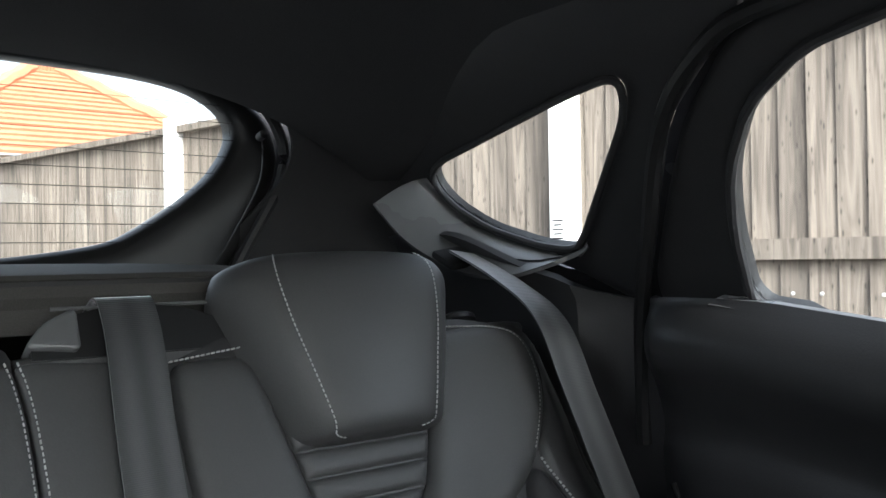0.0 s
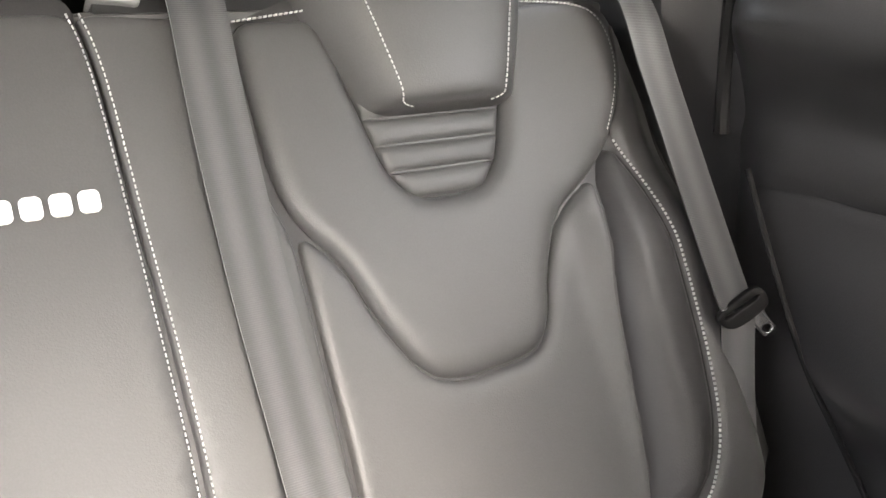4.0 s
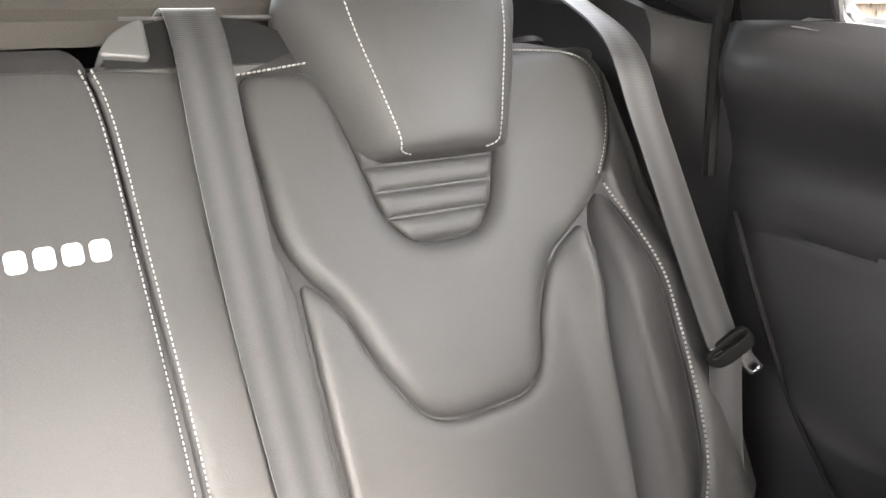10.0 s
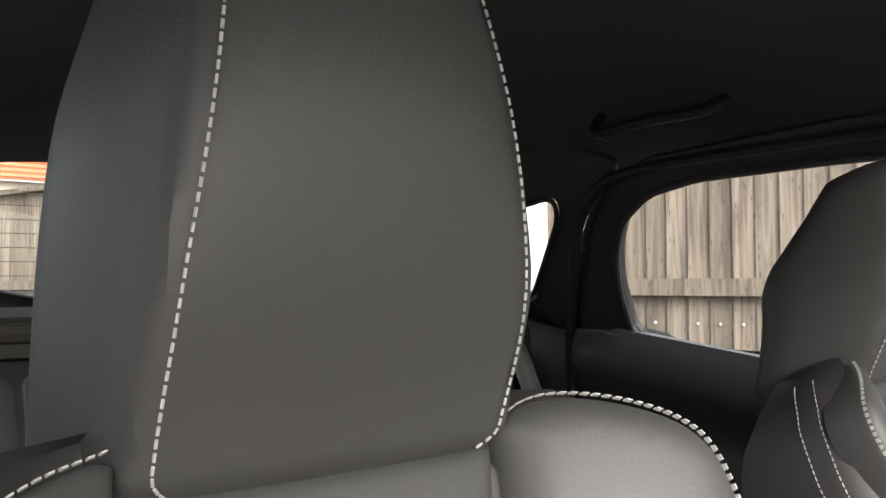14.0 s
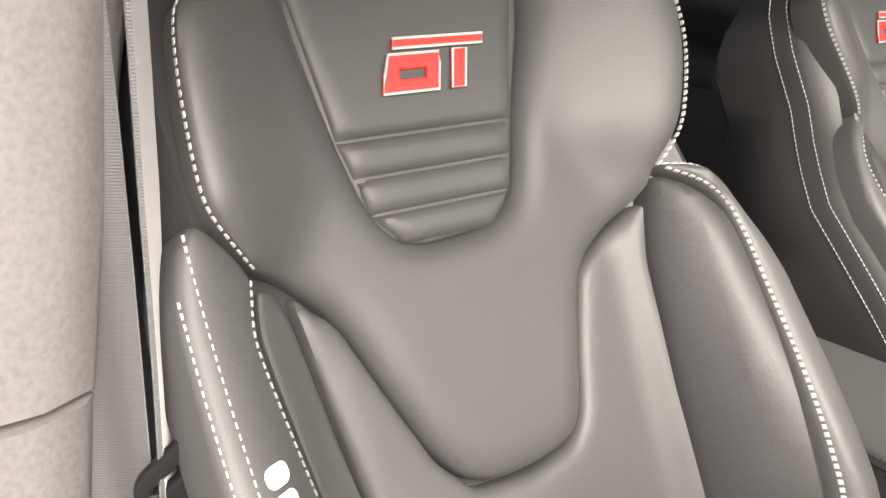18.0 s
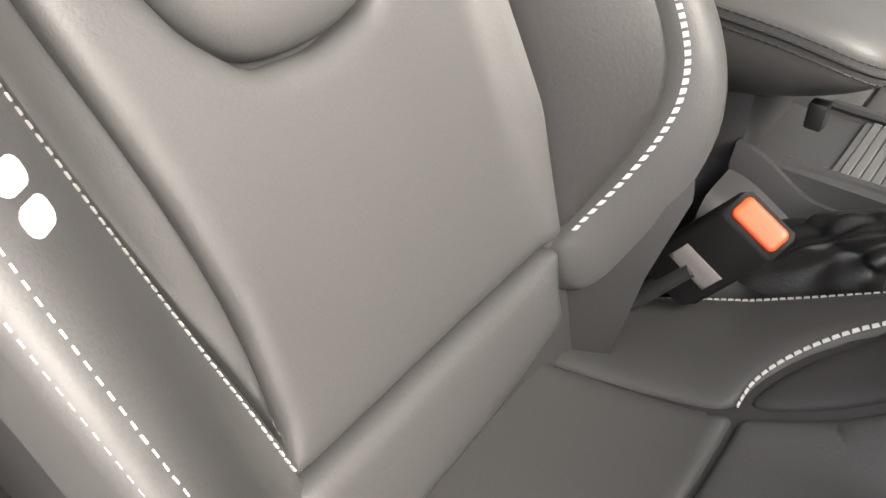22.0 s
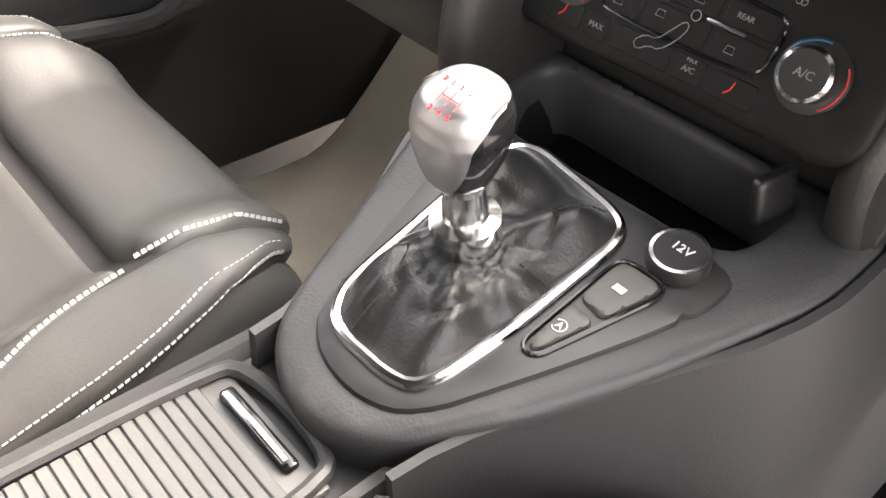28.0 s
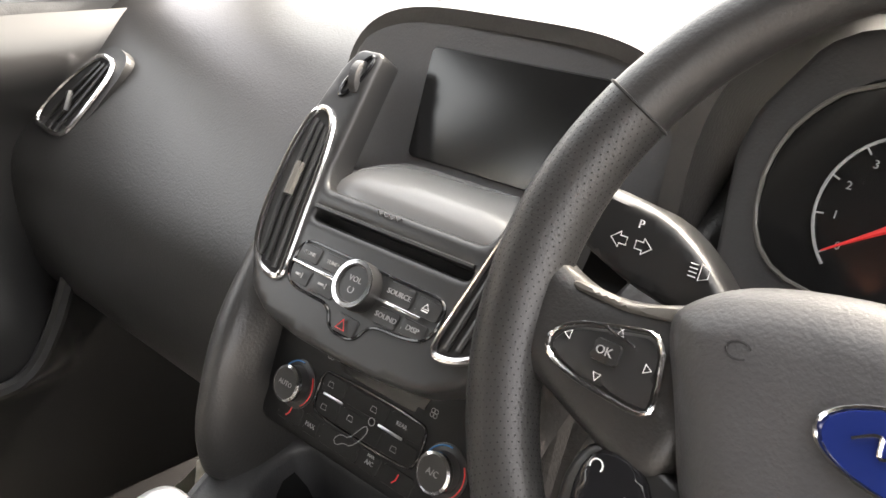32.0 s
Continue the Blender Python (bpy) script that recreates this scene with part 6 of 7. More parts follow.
for sgn in (1, -1):
    fin = [[(sgn * (x + 0.012 * smooth(0.62, 0.70, z)), y - 0.025 * smooth(0.62, 0.70, z) - (0.062 * smooth(0.74, 0.66, z) if sgn < 0 and y > -1.0 else 0.0), z) for x, y, z in ring] for ring in (
        [(0.150, -0.722, 0.505), (0.140, -0.706, 0.53), (0.136, -0.702, 0.58), (0.142, -0.722, 0.65), (0.160, -0.775, 0.715), (0.196, -0.885, 0.800), (0.186, -0.945, 0.850), (0.16, -1.02, 0.865), (0.16, -1.05, 0.50)],
        [(0.138, -0.716, 0.505), (0.130, -0.700, 0.53), (0.127, -0.696, 0.58), (0.131, -0.716, 0.652), (0.148, -0.768, 0.722), (0.186, -0.880, 0.810), (0.176, -0.940, 0.860), (0.152, -1.02, 0.872), (0.15, -1.05, 0.50)],
        [(0.120, -0.722, 0.505), (0.116, -0.708, 0.53), (0.114, -0.704, 0.58), (0.116, -0.722, 0.654), (0.132, -0.770, 0.722), (0.168, -0.880, 0.810), (0.160, -0.938, 0.860), (0.140, -1.02, 0.872), (0.13, -1.05, 0.50)],
        [(0.112, -0.745, 0.505), (0.108, -0.745, 0.53), (0.106, -0.745, 0.58), (0.106, -0.755, 0.65), (0.120, -0.80, 0.705), (0.15, -0.90, 0.79), (0.15, -0.95, 0.84), (0.13, -1.02, 0.85), (0.12, -1.05, 0.50)])]
    cols_f = [catmull([Vector(r[i]) for r in fin], 3) for i in range(9)]
    dense = [catmull([c[j] for c in cols_f], 5) for j in range(len(cols_f[0]))]
    part("console_cheek", loft(dense), SOFT_DASH, dash)
FASCIA = [(0.0, -0.035), (0.045, -0.034), (0.085, -0.028), (0.112, -0.013), (0.127, 0.010), (0.138, 0.034), (0.146, 0.078), (0.147, 0.120), (0.144, 0.165), (0.134, 0.215), (0.124, 0.236), (0.096, 0.236), (0.092, 0.160), (0.090, 0.112), (0.084, 0.098)]
SLOT = [(-0.082, 0.0672), (0.082, 0.0672), (0.084, 0.072), (0.082, 0.0778), (-0.082, 0.0778), (-0.084, 0.072)]
part("radio_fascia", pillow(RADIO, [(u, min(v, 0.19)) for u, v in FASCIA[:11]] + FASCIA[12:] + [(-u, v) for u, v in FASCIA[:0:-1]], 0.005, 0.006, 0.018, 0.009, 1, [SLOT], cut=0.004), PLASTIC_SMOOTH, dash, "black satin radio fascia")
part("lower_fascia", pillow(CLIM, [(-0.122, -0.040), (0.122, -0.040), (0.122, 0.055), (0.07, 0.078), (-0.07, 0.078), (-0.122, 0.055)], 0.004, 0.01, 0.02, 0.012, 1), BLACK_MOULDING, dash)
for sgn in (1, -1):
    v = [(sgn * u, w) for u, w in [(0.088, 0.003), (0.110, 0.008), (0.127, 0.024), (0.137, 0.057), (0.142, 0.109), (0.140, 0.152), (0.133, 0.168), (0.119, 0.168), (0.108, 0.155), (0.100, 0.122), (0.094, 0.080), (0.087, 0.036), (0.083, 0.010)]]
    vent = part("vent_frame", tube([RADIO(u, w, 0.0062) for u, w in resample(chaikin(v, 3), 0.0025)], 0.0028, 8, True, up=tuple(RADIO.n)), CHROME, dash, "chrome air vent surround")
    # flat near-black sheet in place of the shade behind the vanes
    part("vent_shade", pillow(RADIO, v, 0.0056, 0.001, 0.002, 0.01, 1), SEAM, vent)
    for k in range(3):
        o = 0.010 * k
        part("vane", tube([RADIO(sgn * (0.094 + o), 0.012 + 0.003 * k, 0.0075), RADIO(sgn * (0.102 + o), 0.070, 0.0085), RADIO(sgn * (0.112 + o * 0.8), 0.150 + 0.003 * k, 0.0075)], 0.0021, 6), PLASTIC_SMOOTH, vent)
    part("vent_tab", tube([RADIO(sgn * 0.112, 0.078, 0.0125), RADIO(sgn * 0.115, 0.110, 0.0125)], 0.0038, 8), BUTTON, vent, "grey sliding vent tab")
    if sgn > 0:
        continue
    part("thumbwheel", lathe([(0.012, -0.004), (0.014, -0.003), (0.014, 0.003), (0.012, 0.004)], RADIO(sgn * 0.110, 0.207, 0.001), (1, 0.3, 0), 24), PLASTIC, vent)
    part("thumbwheel_trim", tube([RADIO(sgn * (0.110 + 0.007 * math.cos(a) - 0.008 * math.sin(a)), 0.207 + 0.022 * math.sin(a), 0.006) for a in np.linspace(0, 6.283, 18)[:-1]], 0.0016, 6, True), PLASTIC_GLOSS, vent)

# display under its hood
SCREEN = Face((-0.0075, -0.857, 0.783), (-1, -0.02, 0), (0, -0.35, 1))
part("screen_surround", pillow(SCREEN, [(-0.148, -0.020), (0.148, -0.020), (0.156, 0.060), (0.148, 0.106), (0.10, 0.118), (-0.10, 0.118), (-0.148, 0.106), (-0.156, 0.060)], 0.004, 0.01, 0.02, 0.012, 1), PLASTIC, dash)
display = part("display", pillow(SCREEN, [(-0.064, 0.004), (0.096, 0.004), (0.096, 0.093), (-0.068, 0.093)], 0.0065, 0.003, 0.003, 0.02, 1, cut=0.004), DISPLAY, dash, "dark switched-off display")


def hood(s, t):
    a = math.pi * t
    w, c = 0.150 + 0.02 * s, math.cos(a)
    x = -0.0075 + math.copysign(abs(c) ** 0.5, c) * w
    top = 0.889 + 0.010 * s
    y = -0.872 - 0.14 * s - 0.016 * math.sin(a)
    z = 0.800 + (top - 0.800) * abs(math.sin(a)) ** 0.5
    return x, y, z


part("display_hood", shell(hood, 10, 40, 0.012), SOFT_DASH, dash)
LEDGE_LINE = catmull([(-0.784, 0.7725, 0), (-0.792, 0.7820, 0), (-0.806, 0.7880, 0), (-0.830, 0.7880, 0), (-0.862, 0.7830, 0)], 5)


def screen_ledge(s, t):
    q = LEDGE_LINE[round(s * 20)]
    return -0.0110 + (0.080 + 0.006 * s) * (2 * t - 1), q.x, q.y - 0.010 * abs(2 * t - 1) ** 6


# black fascia top, coloured grey to carry the windscreen's reflection
part("display_ledge", shell(screen_ledge, 20, 24, 0.008), SHEEN_GREY, dash, "satin ledge under the display, its sky reflection put into a paler grey")
# near-black sheet behind the cut slot, painted as dark as its shade
part("slot_shade", pillow(Face(RADIO(0, 0, -0.015), RADIO.a, RADIO.b, None, (0.91, 0.81)), [(u * 1.05, 0.0725 + (v - 0.0725) * 1.6) for u, v in SLOT], 0.001, 0.001, 0.002, 0.006, 1, cut=0.002), SEAM, dash, "near-black sheet for the shade inside the disc slot")
part("slot_lip", tube([RADIO(u, 0.079, 0.005) for u in np.linspace(-0.084, 0.084, 8)], 0.0018, 6), PLASTIC_SMOOTH, dash)
part("maker_mark", tube([RADIO(-0.020 + 0.0032 * k, 0.0925 + 0.002 * (-1) ** k, 0.0056) for k in range(9)], 0.0005, 4), CHROME, dash, "pale wavy mark")

# radio keys
KEYPAD = [(-0.078, 0.010), (-0.064, 0.004), (-0.022, 0.003), (-0.013, -0.0155), (0.015, -0.0155), (0.022, 0.003), (0.060, 0.006), (0.076, 0.012), (0.080, 0.034), (0.074, 0.046), (-0.074, 0.048), (-0.080, 0.036)]
keypad = part("keypad_surround", tube([RADIO(u, v, 0.0052) for u, v in resample(soften(KEYPAD, 0.006), 0.004)], 0.0013, 6, True), PLASTIC_GLOSS, dash)


def key(face, u0, v0, u1, v1, text="", parent=None, size=0.0058, mat=None, lift=0.0064, tmat=None):
    k = part("key", pillow(face, [(u0, v0), (u1, v0), (u1, v1), (u0, v1)], lift, 0.002, 0.003, 0.006, 1, cut=0.0022), mat or PLASTIC_SMOOTH, parent)
    if text:
        part("legend", text_geo(text, size, face, (u0 + u1) / 2, (v0 + v1) / 2, lift + 0.0003), tmat or GREY_PRINT, k)
    return k


key(RADIO, -0.077, 0.028, -0.052, 0.045, "-TUNE", keypad, 0.0048)
key(RADIO, -0.0505, 0.028, -0.022, 0.045, "TUNE+", keypad, 0.0048)
kp = key(RADIO, -0.076, 0.007, -0.052, 0.0245, "", keypad)
part("legend", join(tube([RADIO(-0.067, 0.016, 0.008), RADIO(-0.062, 0.016, 0.008)], 0.0011, 4), tube([RADIO(-0.060, 0.0135, 0.008), RADIO(-0.060, 0.0185, 0.008)], 0.0005, 4)), GREY_PRINT, kp)
kn = key(RADIO, -0.0505, 0.006, -0.022, 0.0245, "", keypad)
part("legend", join(tube([RADIO(-0.040, 0.016, 0.008), RADIO(-0.034, 0.016, 0.008)], 0.0011, 4), tube([RADIO(-0.032, 0.0135, 0.008), RADIO(-0.032, 0.0185, 0.008)], 0.0005, 4)), GREY_PRINT, kn)
key(RADIO, 0.022, 0.026, 0.050, 0.045, "SOURCE", keypad, 0.0062)
ke = key(RADIO, 0.0515, 0.026, 0.077, 0.043, "", keypad)
part("legend", join(tube([RADIO(0.061, 0.0335, 0.008), RADIO(0.064, 0.038, 0.008), RADIO(0.067, 0.0335, 0.008)], 0.0005, 4, True), tube([RADIO(0.061, 0.0318, 0.008), RADIO(0.067, 0.0318, 0.008)], 0.0005, 4)), WHITE_PRINT, ke)
key(RADIO, 0.022, 0.006, 0.046, 0.0225, "SOUND", keypad, 0.0062)
key(RADIO, 0.0475, 0.007, 0.073, 0.0225, "DISP", keypad, 0.0062)
for u0, u1 in ((-0.074, -0.020), (0.020, 0.062)):
    part("chrome_bar", box(RADIO((u0 + u1) / 2, 0.0252, 0.008), (u1 - u0, 0.0022, 0.0022), 0.0006, (-50, 0, 0)), CHROME, keypad)
hz = key(RADIO, -0.012, -0.0145, 0.014, 0.003, "", keypad)
part("legend", tube([RADIO(-0.0045, -0.0105, 0.008), RADIO(0.0, -0.002, 0.008), RADIO(0.0045, -0.0105, 0.008)], 0.0006, 4, True), RED_PAINT, hz)
vol = part("volume_knob", lathe([(0.0172, 0.0), (0.0172, 0.009), (0.0164, 0.0115), (0.013, 0.0115), (0.0125, 0.0100), (0.0, 0.0100)], RADIO(0.0, 0.028, 0.005), RADIO.n, 40), PLASTIC_SMOOTH, dash, "black volume knob")
part("knob_ring", lathe([(0.0166, 0.0), (0.0168, 0.0012), (0.0138, 0.0014), (0.0136, 0.0)], RADIO(0.0, 0.028, 0.0160), RADIO.n, 40, True), CHROME, vol)
part("legend", text_geo("VOL", 0.0068, RADIO, 0.0, 0.032, 0.0153), GREY_PRINT, vol)
part("legend", tube([RADIO(0.0028 * math.cos(a), 0.0228 + 0.0028 * math.sin(a), 0.0153) for a in np.linspace(2.2, 7.2, 10)], 0.0004, 4), GREY_PRINT, vol)

# climate panel
for u, txt, name in ((-0.079, "AUTO", "temperature_knob"), (0.080, "A/C", "temperature_knob")):
    base_ring = part("knob_dial", lathe([(0.0200, 0.0), (0.0200, 0.002), (0.0172, 0.003), (0.0, 0.003)], CLIM(u, 0.0, 0.003), CLIM.n, 40), PLASTIC_SMOOTH, dash)
    kb = part(name, lathe([(0.0146, 0.0), (0.0142, 0.011), (0.0128, 0.0135), (0.0, 0.013)], CLIM(u, 0.0, 0.005), CLIM.n, 36), PLASTIC_SMOOTH, dash)
    part("knob_ring", lathe([(0.0147, 0.0), (0.0147, 0.003), (0.0126, 0.0042), (0.0122, 0.003), (0.0122, 0.0)], CLIM(u, 0.0, 0.0145), CLIM.n, 36, True), CHROME, kb)
    part("legend", text_geo(txt, 0.0056 if txt == "AUTO" else 0.0066, CLIM, u, 0.0, 0.0182), GREY_PRINT, kb)
    part("cold_arc", tube([CLIM(u + 0.0184 * math.cos(a), 0.0184 * math.sin(a), 0.0062) for a in np.linspace(1.5, 3.6, 14)], 0.0006, 5), BLUE_PRINT, base_ring)
    part("warm_arc", tube([CLIM(u + 0.0184 * math.cos(a), 0.0184 * math.sin(a), 0.0062) for a in np.linspace(-0.9, 0.6, 14)], 0.0005, 5), RED_PAINT, base_ring)
part("climate_display", pillow(CLIM, [(-0.044, 0.026), (0.046, 0.026), (0.050, 0.042), (-0.048, 0.042)], 0.0052, 0.001, 0.002, 0.01, 0), DISPLAY, dash, "dark gloss display strip")
CP = [(-0.056, -0.006), (-0.050, -0.014), (0.048, -0.014), (0.056, -0.006), (0.057, 0.016), (0.050, 0.023), (-0.050, 0.023), (-0.057, 0.016)]
climate = part("climate_pad", tube([CLIM(u, v, 0.0045) for u, v in resample(chaikin(CP, 1), 0.004)], 0.0012, 6, True), PLASTIC_GLOSS, dash)
for u0, u1 in ((-0.055, -0.0275), (-0.0265, 0.0185), (0.0195, 0.055)):
    key(CLIM, u0, 0.0055, u1, 0.0215, "", climate, mat=BLACK_MOULDING, lift=0.0050)
    key(CLIM, u0, -0.013, u1, 0.0045, "", climate, mat=BLACK_MOULDING, lift=0.0050)
for u0, u1 in ((-0.048, -0.026), (0.013, 0.038)):
    part("chrome_bar", box(CLIM((u0 + u1) / 2, 0.005, 0.0060), (u1 - u0, 0.002, 0.002), 0.0006, (-24, 0, 0)), ALUMINIUM, climate)
for u0, u1, txt in ((-0.092, -0.062, ""), (-0.061, -0.042, "MAX"), (-0.041, 0.004, ""), (0.005, 0.027, "A/C"), (0.028, 0.060, "")):
    kk = key(CLIM, u0, -0.032, u1, -0.0155, txt, dash, 0.0050, BLACK_MOULDING, 0.0050)
    if u0 in (-0.092, 0.028):
        part("legend", tube([CLIM((u0 + u1) / 2 - 0.003, -0.027, 0.0054), CLIM((u0 + u1) / 2, -0.024, 0.0054), CLIM((u0 + u1) / 2 + 0.001, -0.019, 0.0054)], 0.0006, 4), RED_PAINT, kk)
part("legend", text_geo("REAR", 0.0045, CLIM, 0.033, 0.0135, 0.0053), GREY_PRINT, climate)
part("legend", text_geo("MAX", 0.0032, CLIM, 0.016, -0.0185, 0.0053), GREY_PRINT, dash)
seated = [(0.006, 0.004), (0.0, -0.004), (-0.006, -0.012), (-0.014, -0.012), (-0.020, -0.018), (-0.016, -0.022), (-0.009, -0.017), (-0.002, -0.017), (0.006, -0.008), (0.010, 0.001)]
part("air_flow_symbol", tube([CLIM(u - 0.004, v - 0.004, 0.0056) for u, v in chaikin(seated, 1)], 0.0004, 4, True), GREY_PRINT, climate)
part("air_flow_symbol", tube([CLIM(0.006 + 0.003 * math.cos(a), 0.0045 + 0.003 * math.sin(a), 0.0056) for a in np.linspace(0, 6.283, 12)[:-1]], 0.0004, 4, True), GREY_PRINT, climate)
for u, v in ((-0.054, 0.034), (0.056, 0.033)):
    fan = [tube([CLIM(u + 0.002 * math.cos(q) + 0.0018 * math.cos(a), v + 0.002 * math.sin(q) + 0.0018 * math.sin(a), 0.0046) for a in np.linspace(0, 6.283, 9)[:-1]], 0.0003, 4, True) for q in (0.8, 2.3, 3.9, 5.5)]
    part("fan_symbol", join(*fan), GREY_PRINT, dash)
for u, v in ((0.004, 0.0135), (-0.044, 0.0135), (-0.044, -0.005), (0.033, -0.005), (-0.015, -0.002)):
    part("pictogram", tube([CLIM(u - 0.003, v - 0.002, 0.0054), CLIM(u + 0.003, v - 0.002, 0.0054), CLIM(u + 0.0022, v + 0.002, 0.0054), CLIM(u - 0.0022, v + 0.002, 0.0054)], 0.0003, 4, True), GREY_PRINT, climate)

# storage tray ahead of the gear lever
tray = part("storage_tray", loft([[(-0.105, y, z + 0.045), (-0.098, y, z), (0.098, y, z), (0.105, y, z + 0.045), (0.112, y, z + 0.045), (0.112, y, z - 0.02), (-0.112, y, z - 0.02), (-0.112, y, z + 0.045)] for y, z in ((-0.706, 0.452), (-0.80, 0.460), (-0.87, 0.466), (-0.93, 0.470))]), BLACK_MOULDING, dash)
part("tray_back", box((0, -0.935, 0.540), (0.26, 0.01, 0.20), 0.002), BLACK_MOULDING, dash)
usb = part("usb_plate", pillow(Face((-0.086, -0.768, 0.530), (-0.3, -0.9, 0.2), (0.25, 0.0, 1)), [(-0.014, -0.014), (0.014, -0.014), (0.014, 0.016), (-0.014, 0.016)], 0.003, 0.003, 0.004, 0.004, 1, cut=0.003), PLASTIC_SMOOTH, dash)
part("usb_port", pillow(Face((-0.083, -0.768, 0.531), (-0.3, -0.9, 0.2), (0.25, 0.0, 1)), [(-0.008, -0.003), (0.008, -0.003), (0.008, 0.003), (-0.008, 0.003)], 0.0042, 0.001, 0.002, 0.004, 0), STEEL, usb)
for sgn in (1, -1):
    part("lower_side", shell(lambda s, t, g=sgn: (g * (0.150 - 0.010 * t + (0.03 * t if g > 0 else 0.05 * t) - 0.09 * smooth(0.45, 0.0, s)), -0.50 - 0.56 * s, 0.474 + 0.055 * smooth(0.0, 0.6, s) - (0.40) * t) if g < 0 else (0.150 - 0.09 * smooth(0.45, 0.0, s) + 0.02 * t, -0.50 - 0.56 * (1 - (1 - s)), 0.474 + 0.055 * smooth(0.0, 0.6, s) - 0.40 * t), 24, 12, 0.006), PLASTIC, dash)
part("footwell_trim", loft([[(0.152, y, z), (0.165, y, z - 0.01), (0.19, y + 0.01, z - 0.2), (0.17, y, z - 0.35), (0.15, y, z - 0.3)] for y, z in ((-0.715, 0.520), (-0.75, 0.525), (-0.85, 0.52))]), MAT_GREY, dash, "pale grey footwell trim")

# passenger side vent
PV = Face((0.652, -0.851, 0.726), (-1, 0, 0), (0, -0.56, 0.83))
pv = [(-0.056, -0.045), (0.030, -0.051), (0.050, -0.010), (0.068, 0.045), (0.056, 0.061), (0.022, 0.064), (-0.022, 0.024), (-0.046, -0.010)]
part("vent_pod", pillow(PV, [(0.008 + (u - 0.008) * 1.3, v * 1.25) for u, v in pv], 0.0, 0.03, 0.07, 0.012, 1), SOFT_DASH, dash)
vent = part("vent_frame", tube([PV(u, w, 0.003) for u, w in resample(chaikin(soften(pv, 0.012), 2), 0.003)], 0.0036, 8, True, up=tuple(PV.n)), CHROME, dash, "chrome air vent surround")
# the shade inside this vent is likewise a near-black piece
part("vent_shade", pillow(PV, pv, 0.001, 0.001, 0.03, 0.01, 1), SEAM, vent)
for k in range(3):
    part("vane", tube([PV(-0.030 + 0.020 * k, -0.045, 0.0035), PV(-0.008 + 0.019 * k, -0.004, 0.0035), PV(0.034 + 0.010 * k, 0.054, 0.0035)], 0.0026, 6), PLASTIC_SMOOTH, vent)
part("vent_tab", box(PV(0.012, -0.006, 0.008), (0.007, 0.008, 0.028), 0.002, (30, 25, 0)), PLASTIC_SMOOTH, vent)
part("side_demister", pillow(Face((0.580, -0.955, 0.812), (-1, 0.2, 0), (0, -1, 0.8)), [(-0.016, -0.03), (0.010, -0.03), (0.020, 0.03), (0.0, 0.035)], 0.006, 0.004, 0.02, 0.006, 1), PLASTIC, dash)

# instrument cluster
CLU = Face((-0.368, -0.872, 0.842), (-1, 0, 0), (0, -0.30, 1))
part("cluster_panel", pillow(CLU, [(-0.16, -0.075), (0.16, -0.075), (0.17, 0.02), (0.13, 0.085), (-0.13, 0.085), (-0.17, 0.02)], 0.002, 0.01, 0.02, 0.02, 1), PLASTIC, dash)
part("cluster_lens", pillow(CLU, [(-0.145, -0.045), (-0.10, -0.066), (0.10, -0.066), (0.145, -0.045), (0.148, 0.02), (0.10, 0.066), (-0.10, 0.066), (-0.148, 0.02)], 0.0035, 0.002, 0.002, 0.02, 1), DISPLAY, dash)
part("cluster_ring", tube([CLU(u, v, 0.005) for u, v in resample(chaikin([(-0.145, -0.045), (-0.10, -0.066), (0.10, -0.066), (0.145, -0.045), (0.148, 0.02), (0.10, 0.066), (-0.10, 0.066), (-0.148, 0.02)], 2), 0.006)], 0.0014, 6, True), BUTTON, dash)
gauge = part("rev_counter", tube([CLU(-0.068 + 0.046 * math.cos(a), -0.012 + 0.046 * math.sin(a), 0.0055) for a in np.linspace(-0.6, 3.9, 40)], 0.0010, 5), GREY_PRINT, dash)
for k in range(9):
    a = 3.75 - 0.49 * k
    part("tick", tube([CLU(-0.068 + r * math.cos(a), -0.012 + r * math.sin(a), 0.0055) for r in (0.041, 0.046)], 0.0006, 4), GREY_PRINT, gauge)
    part("numeral", text_geo(str(k), 0.0066, CLU, -0.068 + 0.035 * math.cos(a), -0.012 + 0.035 * math.sin(a), 0.005), GREY_PRINT, gauge)
part("needle", tube([CLU(-0.068, -0.012, 0.008), CLU(-0.068 + 0.02 * math.cos(3.75), -0.012 + 0.02 * math.sin(3.75), 0.008), CLU(-0.068 + 0.043 * math.cos(3.75), -0.012 + 0.043 * math.sin(3.75), 0.008)], [0.0026, 0.0014, 0.0005], 6), RED_PAINT, gauge, "red needle")


def binnacle(s, t):
    a = math.pi * t
    c = math.cos(a)
    return -0.367 + math.copysign(abs(c) ** 0.6, c) * (0.185 + 0.01 * s), -0.845 - 0.26 * s - 0.015 * math.sin(a), 0.735 + (0.205 - 0.02 * s) * max(0.0, math.sin(a)) ** 0.4


part("binnacle_hood", shell(binnacle, 10, 40, 0.014), SOFT_DASH, dash)

# ---- steering wheel ----
WH = Face((-0.359, -0.700, 0.803), (-1, 0, 0), (0, -0.60, 1))
RIM_UP = 0.018
wheel = thing("steering_wheel", "black perforated leather steering wheel with satin spokes", "steering wheel", WH(0, 0, -0.05))
R = 0.178


def rim_section(a):
    """Rim thickness round the wheel, fuller at the grips."""
    return 0.0165 + 0.0025 * math.exp(-((abs(math.atan2(math.sin(a - math.pi), math.cos(a - math.pi))) - 0.0) / 0.5) ** 2) + 0.0025 * math.exp(-((math.atan2(math.sin(a), math.cos(a))) / 0.5) ** 2)


